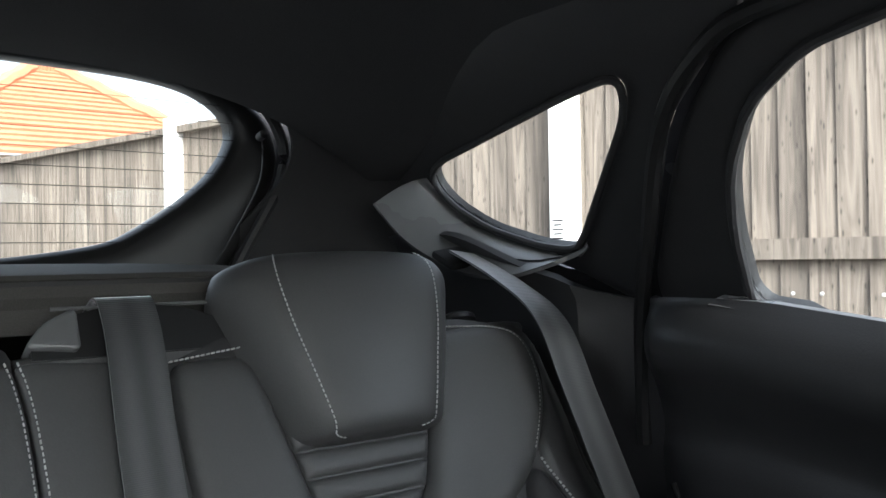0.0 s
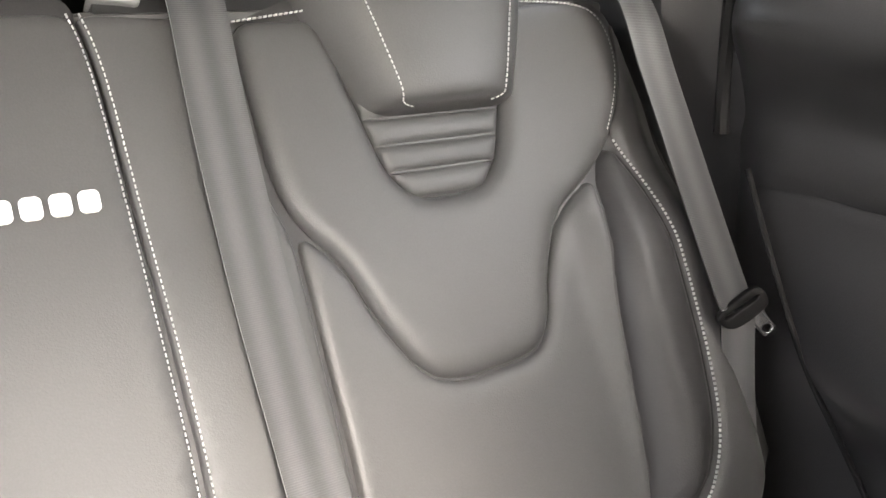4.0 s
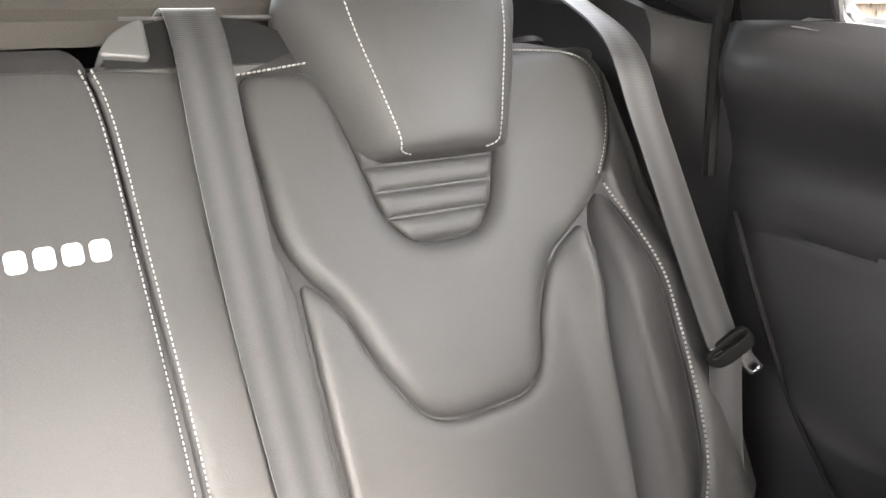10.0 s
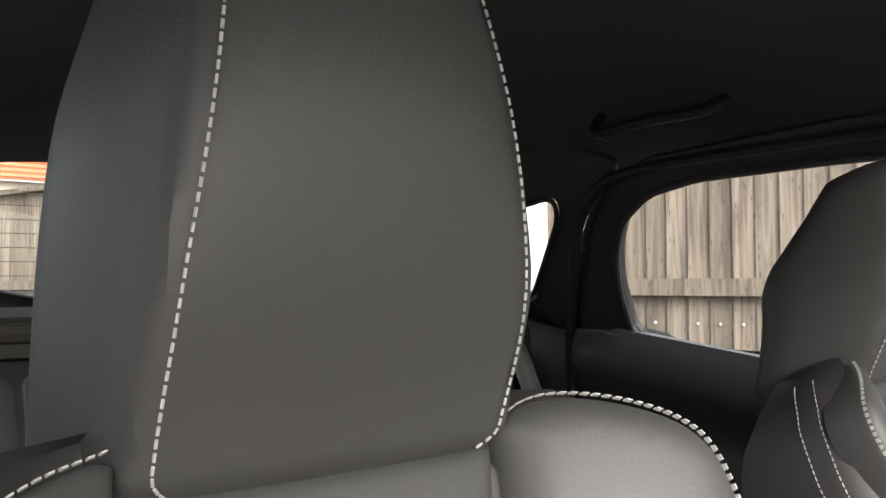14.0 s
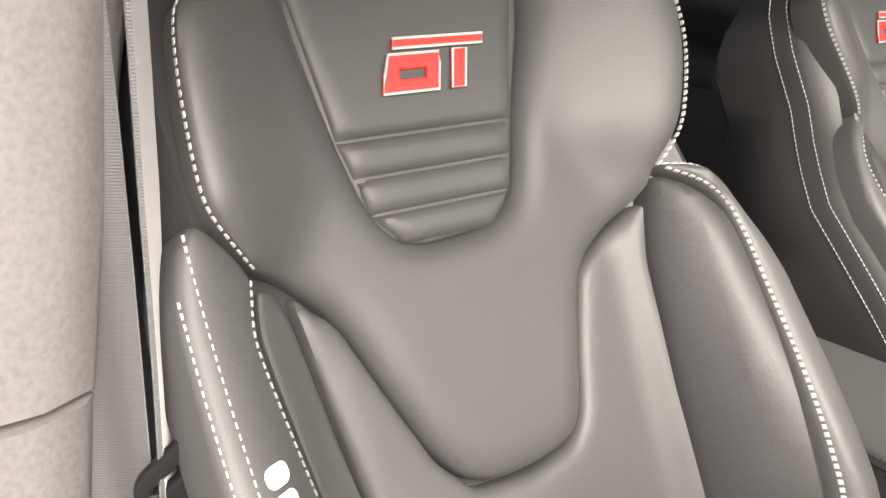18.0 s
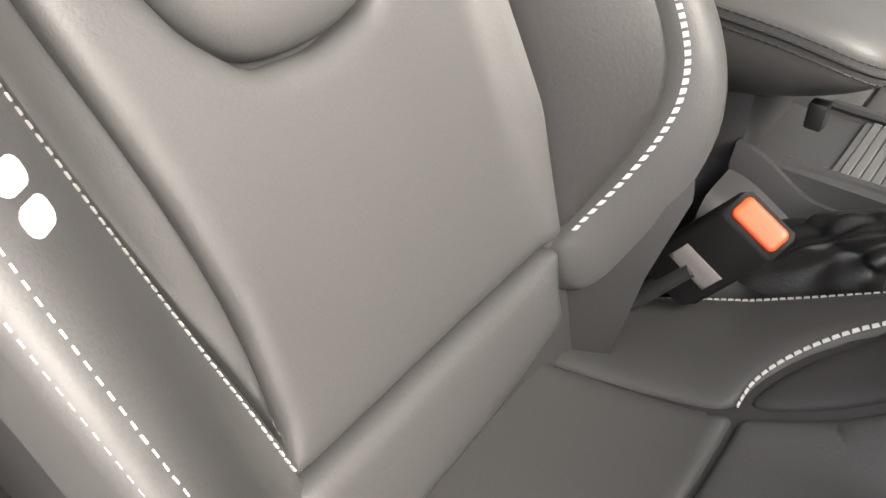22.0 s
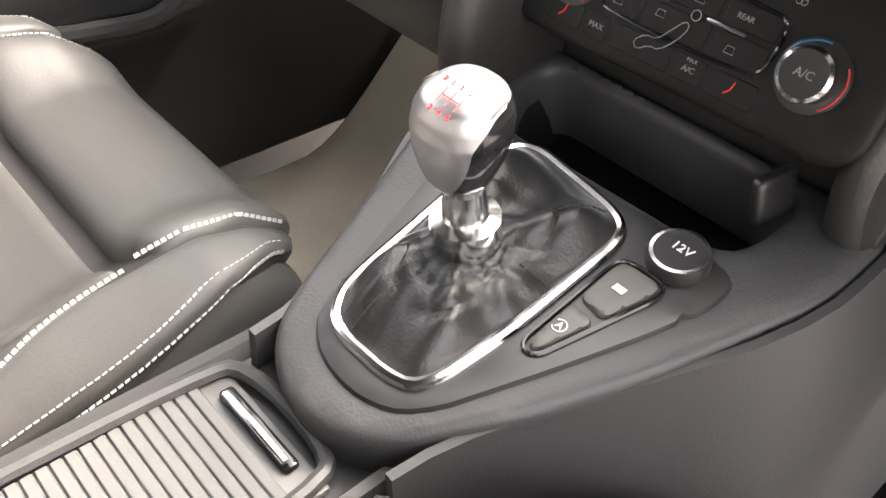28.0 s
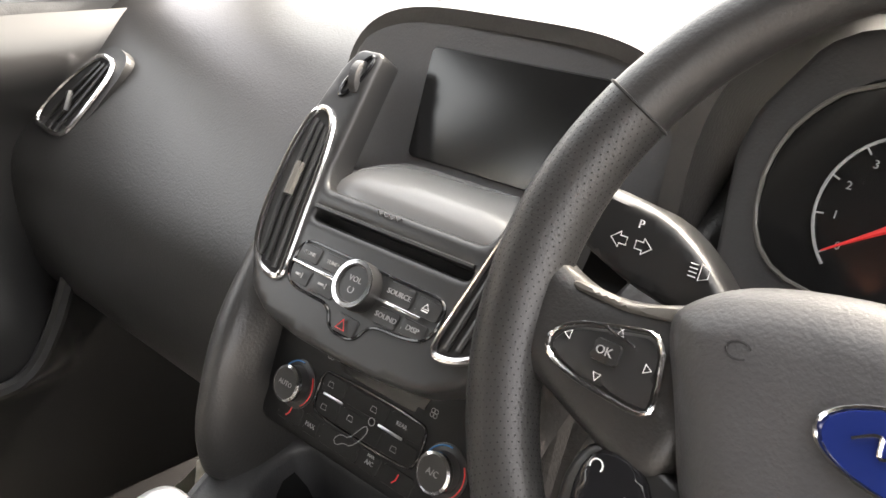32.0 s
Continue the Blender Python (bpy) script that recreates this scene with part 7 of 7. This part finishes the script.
pts = [(R * math.cos(a), RIM_UP + R * math.sin(a)) for a in np.linspace(0, 2 * math.pi, 97)[:-1]]
part("rim", tube([WH(u, v, 0) for u, v in pts], [rim_section(a) for a in np.linspace(0, 2 * math.pi, 97)[:-1]], 20, True, up=tuple(WH.n)), RIM_LEATHER, wheel, "black leather rim")
for a in (0.48, math.pi - 0.48, -0.75, math.pi + 0.75):
    ring = []
    cu, cv = R * math.cos(a), RIM_UP + R * math.sin(a)
    for k in range(20):
        b = 2 * math.pi * k / 20
        r = rim_section(a) + 0.0006
        ring.append(WH(cu + r * math.cos(b) * math.cos(a), cv + r * math.cos(b) * math.sin(a), r * math.sin(b)))
    part("rim_seam", tube(ring, 0.0008, 5, True), SEAM, wheel)
# perforations on the grips
dots = []
for a in np.arange(math.pi - 0.46, math.pi + 0.75, 0.018):
    row = int(round((a - math.pi) / 0.018))
    for k in range(-5, 12):
        b = (k + 0.5 * (row % 2)) * 0.185 + 0.3
        r = rim_section(a) + 0.0001
        c = WH((R + r * math.cos(b + math.pi / 2)) * math.cos(a), RIM_UP + (R + r * math.cos(b + math.pi / 2)) * math.sin(a), r * math.sin(b + math.pi / 2))
        mid = WH(R * math.cos(a), RIM_UP + R * math.sin(a), 0)
        n = (c - mid).normalized()
        x = n.cross(Vector((1, 0, 0))).normalized()
        y = n.cross(x)
        dots.append(([tuple(c + n * 0.0003 + x * 0.00045 * math.cos(q) + y * 0.00045 * math.sin(q)) for q in np.linspace(0, 2 * math.pi, 7)[:-1]], [(0, 1, 2, 3, 4, 5)]))
tagged(part("perforation", join(*dots), SEAM, wheel), kind="stuff")
hub = part("airbag_cover", pillow(WH, [(-0.102, 0.008), (-0.097, 0.022), (-0.074, 0.038), (-0.026, 0.047), (0.026, 0.047), (0.074, 0.038), (0.097, 0.022), (0.102, 0.008), (0.085, -0.022), (0.070, -0.055), (0.045, -0.085), (-0.045, -0.085), (-0.070, -0.055), (-0.085, -0.022)], 0.026, 0.03, 0.03, 0.010, 2), PLASTIC, wheel, "grained airbag cover")
badge = part("badge", lathe([(0.036, 0.0), (0.036, 0.003), (0.034, 0.0048), (0.0, 0.005)], (0, 0, 0), (0, 0, 1), 40), BLUE_ENAMEL, hub, "blue oval badge with a chrome rim")
badge_m = Matrix.Translation(WH(0.010, -0.006, 0.0255)) @ Matrix((tuple(WH.a) + (0,), tuple(WH.b * 0.42) + (0,), tuple(WH.n) + (0,), (0, 0, 0, 1))).transposed()
badge.data.transform(Matrix.Translation(base_of(hub)))
badge.data.transform(badge_m)
badge.data.transform(Matrix.Translation(-base_of(hub)))
part("badge_rim", tube([WH(0.010 + 0.0365 * math.cos(a), -0.006 + 0.0365 * 0.42 * math.sin(a), 0.0290) for a in np.linspace(0, 6.283, 48)[:-1]], 0.0010, 6, True), CHROME, badge)
part("badge_mark", tube(catmull([WH(0.010 + u * 1.15, -0.006 + v, 0.0312) for u, v in ((-0.021, 0.0), (-0.014, 0.004), (-0.012, -0.003), (-0.004, 0.002), (0.003, -0.002), (0.010, 0.003), (0.019, -0.001))], 5), 0.0008, 5), CHROME, badge, "pale flowing mark")
part("horn_mark", tube([WH(-0.062 + 0.005 * math.cos(a), 0.008 + 0.0035 * math.sin(a), 0.0258) for a in np.linspace(0.5, 5.5, 12)], 0.0005, 4), SEAM, hub)
for sgn in (-1, 1):
    part("spoke", pillow(WH, [(sgn * 0.085, 0.024), (sgn * 0.120, 0.012), (sgn * 0.150, 0.014), (sgn * 0.176, 0.026), (sgn * 0.176, -0.030), (sgn * 0.150, -0.036), (sgn * 0.115, -0.050), (sgn * 0.080, -0.060), (sgn * 0.070, -0.020)], 0.008, 0.012, 0.016, 0.009, 2), RIM_LEATHER, wheel)
    part("spoke_trim", pillow(WH, [(sgn * 0.085, 0.022), (sgn * 0.118, 0.012), (sgn * 0.150, 0.014), (sgn * 0.150, 0.008), (sgn * 0.120, 0.006), (sgn * 0.086, 0.010)], 0.0095, 0.003, 0.012, 0.004, 1, cut=0.003), BUTTON, wheel, "satin grey spoke strip")
    pod_line = [(sgn * 0.149, -0.020), (sgn * 0.142, -0.007), (sgn * 0.118, -0.0005), (sgn * 0.0955, 0.004), (sgn * 0.0885, -0.026), (sgn * 0.092, -0.0315), (sgn * 0.112, -0.030), (sgn * 0.135, -0.0275)]
    pod = part("control_pod", pillow(WH, pod_line, 0.0125, 0.004, 0.01, 0.006, 1, cut=0.007), PLASTIC_SMOOTH, wheel)
    part("pod_frame", tube([WH(u, v, 0.0128) for u, v in resample(soften(pod_line, 0.007), 0.004)], 0.0012, 6, True), CHROME, pod)
    if sgn < 0:
        key(WH, -0.126, -0.0185, -0.110, -0.0065, "OK", pod, 0.0056, lift=0.0150)
        for u, v, spin in ((-0.115, -0.0030, 0), (-0.118, -0.0235, 180), (-0.138, -0.0115, 90), (-0.098, -0.0125, 270)):
            tri = [(u + 0.0022 * math.cos(radians(q + spin + 90)), v + 0.0022 * math.sin(radians(q + spin + 90))) for q in (0, 120, 240)]
            part("arrow", tube([WH(*q, 0.0130) for q in tri], 0.0003, 4, True), WHITE_PRINT, pod)
        part("key_bar", tube([WH(-0.122, -0.0025, 0.0145), WH(-0.106, -0.006, 0.0145)], 0.0007, 5), CHROME, pod)
    low_line = [(sgn * 0.116, -0.052), (sgn * 0.088, -0.046), (sgn * 0.070, -0.070), (sgn * 0.090, -0.105), (sgn * 0.108, -0.100)]
    part("lower_spoke", pillow(WH, [(sgn * 0.122, -0.050), (sgn * 0.084, -0.044), (sgn * 0.050, -0.060), (sgn * 0.050, -0.110), (sgn * 0.085, -0.150), (sgn * 0.112, -0.135)], 0.004, 0.01, 0.016, 0.010, 1), PLASTIC_SMOOTH, wheel)
    lp = part("lower_control_panel", pillow(WH, low_line, 0.008, 0.004, 0.008, 0.006, 1), PLASTIC_GLOSS, wheel)
    if sgn < 0:
        part("legend", text_geo("SET", 0.0072, WH, -0.100, -0.078, 0.0085), WHITE_PRINT, lp)
        part("legend", text_geo("LIM", 0.0052, WH, -0.084, -0.066, 0.0085), GREY_PRINT, lp)
        part("legend", tube([WH(-0.104 + 0.003 * math.cos(a), -0.058 + 0.003 * math.sin(a), 0.0085) for a in np.linspace(-0.5, 3.6, 10)], 0.0004, 4), WHITE_PRINT, lp)
column = thing("steering_column", "black steering column shroud behind the wheel", "steering column", (-0.367, -0.80, 0.70))
part("shroud", loft([[WH(0.075 * k * math.cos(a), -0.02 + 0.06 * k * math.sin(a), h) for a in np.linspace(0, 6.283, 25)[:-1]] for h, k in ((-0.03, 0.85), (-0.06, 1.0), (-0.20, 1.05), (-0.24, 0.9))]), PLASTIC, column)
ST = Face((-0.213, -0.758, 0.824), (-1, 0, 0), (0, -0.35, 1))
stalk = part("stalk", pillow(ST, [(-0.052, 0.004), (-0.040, 0.019), (-0.032, 0.020), (0.012, 0.014), (0.034, 0.002), (0.058, -0.020), (0.100, -0.046), (0.096, -0.056), (0.046, -0.034), (0.0, -0.025), (-0.036, -0.012)], 0.012, 0.006, 0.012, 0.006, 1, cut=0.006), PLASTIC_SMOOTH, column, "indicator stalk with printed symbols")
for dx, flip_a in ((-0.004, -1), (0.010, 1)):
    arrow = [(0.0, 0.0), (0.005, 0.004), (0.005, 0.002), (0.009, 0.002), (0.009, -0.002), (0.005, -0.002), (0.005, -0.004)]
    part("symbol", tube([ST(dx + (u if flip_a < 0 else 0.009 - u) - 0.010, v - 0.004, 0.0125) for u, v in arrow], 0.0004, 4, True), WHITE_PRINT, stalk)
part("symbol", text_geo("P", 0.006, ST, 0.0, 0.006, 0.0122), WHITE_PRINT, stalk)
part("symbol", join(*[tube([ST(0.030, -0.004 - 0.002 * k, 0.0122), ST(0.034, -0.004 - 0.002 * k, 0.0122)], 0.0003, 4) for k in range(4)] + [tube([ST(0.0355, -0.003, 0.0122), ST(0.040, -0.005, 0.0122), ST(0.040, -0.009, 0.0122), ST(0.0355, -0.011, 0.0122)], 0.0003, 4, True)]), WHITE_PRINT, stalk)


# ---- front left door, right body side, windscreen, mats ----
FL = thing("front_door_left", "black front passenger door trim with a pull handle, closed", "car door", (0.72, -0.6, 0.05))


def front_trim(s, t):
    y = -0.06 - 1.10 * t
    top = 0.80 + 0.02 * smooth(-0.06, -1.0, y)
    z = 0.06 + (top - 0.06) * s
    x = side_x(z) - 0.012
    roll = 0.05 * math.exp(-((top - z - 0.05) / 0.06) ** 2)
    rest = 0.075 * smooth(0.30, 0.37, z) * smooth(0.60, 0.40, z) * smooth(-0.86, -0.78, y + 0.25 * (0.37 - z))
    return x - roll - rest, y, z


part("trim_panel", shell(front_trim, 60, 40, 0.012), PLASTIC_SMOOTH, FL)
part("pull_handle", tube(catmull([(0.655, -0.55, 0.375), (0.645, -0.66, 0.365), (0.645, -0.74, 0.365), (0.650, -0.79, 0.42), (0.655, -0.83, 0.51), (0.66, -0.87, 0.60)], 6), 0.011, 8), PLASTIC_SMOOTH, FL, "satin edged door pull")
part("window_frame", pillow(LEFT, flip([(-0.03, 0.80), (-0.03, 1.215), (-0.30, 1.215), (-0.62, 1.12), (-1.02, 0.88), (-1.10, 0.79)]), 0.01, 0.02, 0.04, 0.03, 1, [flip([(-0.10, 0.835), (-0.10, 1.165), (-0.30, 1.165), (-0.58, 1.09), (-0.90, 0.88), (-0.92, 0.835)])]), PLASTIC, FL)
fl_glass = solid("window_4", pillow(LEFT, flip([(-0.10, 0.835), (-0.10, 1.165), (-0.30, 1.165), (-0.58, 1.09), (-0.90, 0.88), (-0.92, 0.835)]), 0, 0.01, 0.004, 0.1, 1), GLASS, "clear closed front passenger window", "window", "structure")
fl_glass.visible_shadow = False
solid("pillar_trim_left", loft([[(side_x(z) - 0.03, y - 0.06, z), (side_x(z) - 0.05, y, z), (side_x(z) - 0.03, y + 0.06, z), (side_x(z) + 0.02, y + 0.06, z), (side_x(z) + 0.02, y - 0.06, z)] for y, z in ((-0.04, 0.05), (-0.04, 0.5), (-0.04, 0.85), (0.0, 1.05), (0.02, 1.22))]), PLASTIC, "black centre door pillar trim", "pillar trim", "structure")

# right side: centre pillar by the open driver's door, sill, rear door
PILLAR = material("grey_pillar_plastic", (0.15, 0.144, 0.14), 0.6, grain=0.3, scale=260, bump=0.6, stain=0.1)

def near(p, k=0.78):
    """The pillar and its belt, set towards the open door."""
    return -0.69 + (p[0] + 0.69) * k, -0.42 + (p[1] + 0.42) * k, 0.97 + (p[2] - 0.97) * k


def near_all(geo):
    return [near(v) for v in geo[0]], geo[1]


bp = thing("pillar_trim_right", "dull grey grained centre pillar trim with the belt running down it", "pillar trim", (-0.62, 0.05, 0.05), kind="structure")
part("upper_cover", near_all(loft([[(x - 0.022, 0.10, z), (x + 0.012, 0.115, z), (x + 0.020, 0.13, z), (x + 0.024, 0.20, z), (x - 0.05, 0.24, z), (x - 0.09, 0.16, z), (x - 0.06, 0.10, z)] for x, z in ((-0.600, 0.65), (-0.588, 0.72), (-0.572, 0.80), (-0.558, 0.87), (-0.545, 0.93), (-0.53, 1.0), (-0.50, 1.10), (-0.47, 1.32))])), PILLAR, bp)
part("slot_cover", near_all(box((-0.552, 0.108, 0.99), (0.026, 0.012, 0.17), 0.010, (6, 9, 0))), PILLAR, bp)
part("lower_cover", near_all(loft([[(x - 0.025, 0.095, z), (x + 0.012, 0.110, z), (x + 0.022, 0.125, z), (x + 0.026, 0.21, z), (x - 0.05, 0.24, z), (x - 0.09, 0.16, z), (x - 0.07, 0.095, z)] for x, z in ((-0.64, -0.20), (-0.632, 0.35), (-0.620, 0.55), (-0.606, 0.643))])), PILLAR, bp)
fb = thing("seat_belt", "black driver's belt hanging down the pillar with its latch", "seat belt", (-0.60, 0.0, 0.30), "front seat belts")
part("webbing", webbing([Vector(near(q)) for q in catmull([(-0.530, 0.100, 1.20), (-0.534, 0.098, 0.95), (-0.540, 0.095, 0.80), (-0.548, 0.090, 0.62), (-0.570, 0.08, 0.30), (-0.595, 0.07, 0.0)], 6)], 0.046, (0.45, 0.9, 0)), BELT, fb)
part("rear_webbing", webbing([Vector(near(q)) for q in catmull([(-0.572, 0.125, 1.20), (-0.576, 0.125, 0.80), (-0.588, 0.115, 0.45), (-0.60, 0.105, 0.0)], 6)], 0.046, (0.8, -0.5, 0)), BELT, fb)
tongue(fb, near((-0.545, 0.058, 0.605)), Vector((-0.75, 0.25, 0.75)), Vector((0.5, -0.3, 0.55)), 0.95)

rd = thing("rear_door_right", "black rear door trim behind the driver, closed", "car door", (-0.72, 0.4, 0.05))
part("trim_panel", shell(lambda s, t: (-side_x(0.08 + 0.80 * (1 - s)) + 0.02, 0.21 + 0.75 * t, 0.08 + 0.80 * (1 - s)), 12, 12, 0.012), DOOR_TRIM, rd)
part("window_frame", pillow(RIGHT, [(0.90, 0.88), (0.84, 1.02), (0.775, 1.105), (0.70, 1.165), (0.62, 1.20), (0.30, 1.215), (0.21, 1.215), (0.21, 0.86)], 0.004, 0.02, 0.015, 0.03, 1, [[(0.768, 0.908), (0.757, 0.994), (0.735, 1.055), (0.69, 1.112), (0.62, 1.150), (0.52, 1.166), (0.27, 1.170), (0.27, 0.90)]]), PLASTIC, rd)
rd_glass = solid("window_5", pillow(RIGHT, [(0.768, 0.908), (0.757, 0.994), (0.735, 1.055), (0.69, 1.112), (0.62, 1.150), (0.52, 1.166), (0.27, 1.170), (0.27, 0.90)], 0, 0.01, 0.004, 0.1, 1), GLASS, "clear closed rear door window behind the driver", "window", "structure")
rd_glass.visible_shadow = False

qr = thing("quarter_trim_right", "black quarter panel trim on the driver's side", "pillar trim", (-0.7, 1.1, 0.2), kind="structure")
part("pillar_cover", pillow(RIGHT, [(0.80, 1.105), (0.66, 1.20), (0.78, 1.25), (1.42, 1.25), (1.46, 0.75), (0.92, 0.75), (0.90, 0.93)], 0.012, 0.03, 0.05, 0.03, 1, [[(y, z) for y, z in QUARTER]]), PLASTIC, qr)
part("lower_cover", shell(lambda s, t: (-side_x(0.20 + 0.6 * s) + 0.01, 0.92 + 0.54 * t, 0.20 + 0.6 * s), 10, 10, 0.01), PLASTIC, qr)
solid("sill_right", box((-0.72, -0.55, 0.06), (0.12, 1.5, 0.16), 0.03), PLASTIC, "black painted door sill under the open driver's door", "door sill", "structure")
solid("outer_side_right", shell(lambda s, t: (-0.80, 0.98 + 0.72 * t, -0.05 + 0.93 * s), 4, 8, 0.01), PAINT_CAR, "dark painted rear wing of the car", "car body", "structure")
solid("rear_body", shell(lambda s, t: (-0.80 + 1.6 * s, 1.56 + 0.1 * t, -0.05 + 0.95 * (1 - t)), 4, 8, 0.01), PAINT_CAR, "dark painted rear end of the car", "car body", "structure")
solid("outer_side_left", shell(lambda s, t: (0.80, -1.3 + 3.0 * t, -0.05 + 0.93 * s), 4, 8, 0.01), PAINT_CAR, "dark painted body side of the car", "car body", "structure")
solid("bulkhead", shell(lambda s, t: (-0.78 + 1.56 * s, -1.35 - 0.02 * t, 0.0 + 0.83 * t), 8, 8, 0.01), CARPET, "black carpeted front bulkhead", "bulkhead", "structure")
solid("bonnet", shell(lambda s, t: (-0.75 + 1.5 * s, -1.38 - 0.95 * t, 0.84 - 0.16 * t - 0.08 * (2 * s - 1) ** 2), 12, 12, 0.01), PAINT_CAR, "dark painted car bonnet beyond the windscreen", "bonnet", "structure")
ws = solid("windscreen", shell(lambda s, t: ((-0.70 + 1.40 * s) * (1 - 0.22 * t), -1.36 + 0.84 * t - 0.06 * (2 * s - 1) ** 2 * -1, 0.865 + 0.42 * t), 12, 12, 0.005), GLASS, "clear sloping windscreen", "windscreen", "structure")
ws.visible_shadow = False
for sgn in (1, -1):
    solid("windscreen_pillar", tube([(sgn * 0.72, -1.32, 0.85), (sgn * 0.66, -0.95, 1.05), (sgn * 0.58, -0.52, 1.27)], 0.035, 10), PLASTIC, "black trimmed windscreen pillar", "pillar trim", "structure")
solid("floor_mat", pillow(Map(lambda u, v: (u, v, 0.035 + 0.25 * smooth(-0.95, -1.3, v))), [(0.20, -1.28), (0.705, -1.28), (0.705, -0.56), (0.20, -0.56)], 0.008, 0.015, 0.01, 0.03, 1), MAT_GREY, "pale grey carpet mat in the passenger footwell", "floor mat")
solid("floor_mat", pillow(Map(lambda u, v: (u, v, 0.035 + 0.25 * smooth(-0.95, -1.3, v))), [(-0.62, -1.28), (-0.20, -1.28), (-0.20, -0.58), (-0.62, -0.60)], 0.008, 0.015, 0.01, 0.03, 1), CARPET, "black carpet mat in the driver's footwell", "floor mat")

# grab handle over the rear door
grab = thing("grab_handle", "black folding grab handle on the headliner", "grab handle", (0.45, 0.53, 1.24))
GH = [(0.470, 0.625, 1.262), (0.452, 0.622, 1.240), (0.446, 0.60, 1.232), (0.440, 0.53, 1.236), (0.438, 0.455, 1.236), (0.452, 0.425, 1.240), (0.480, 0.410, 1.256)]
part("bar", tube(catmull(GH, 6), 0.011, 10, flat=0.8), PLASTIC_SMOOTH, grab)
part("coat_hook", box((0.455, 0.615, 1.228), (0.012, 0.022, 0.02), 0.004), PLASTIC, grab)
lamp = thing("ceiling_light", "small round interior light in the headliner", "ceiling light", (-0.06, 0.78, 1.32))
part("bezel", lathe([(0.038, 0.0), (0.036, -0.010), (0.028, -0.014), (0.0, -0.014)], (-0.06, 0.80, roof_z(-0.06, 0.80) - 0.001), (0, 0, 1), 28), PLASTIC_SMOOTH, lamp)
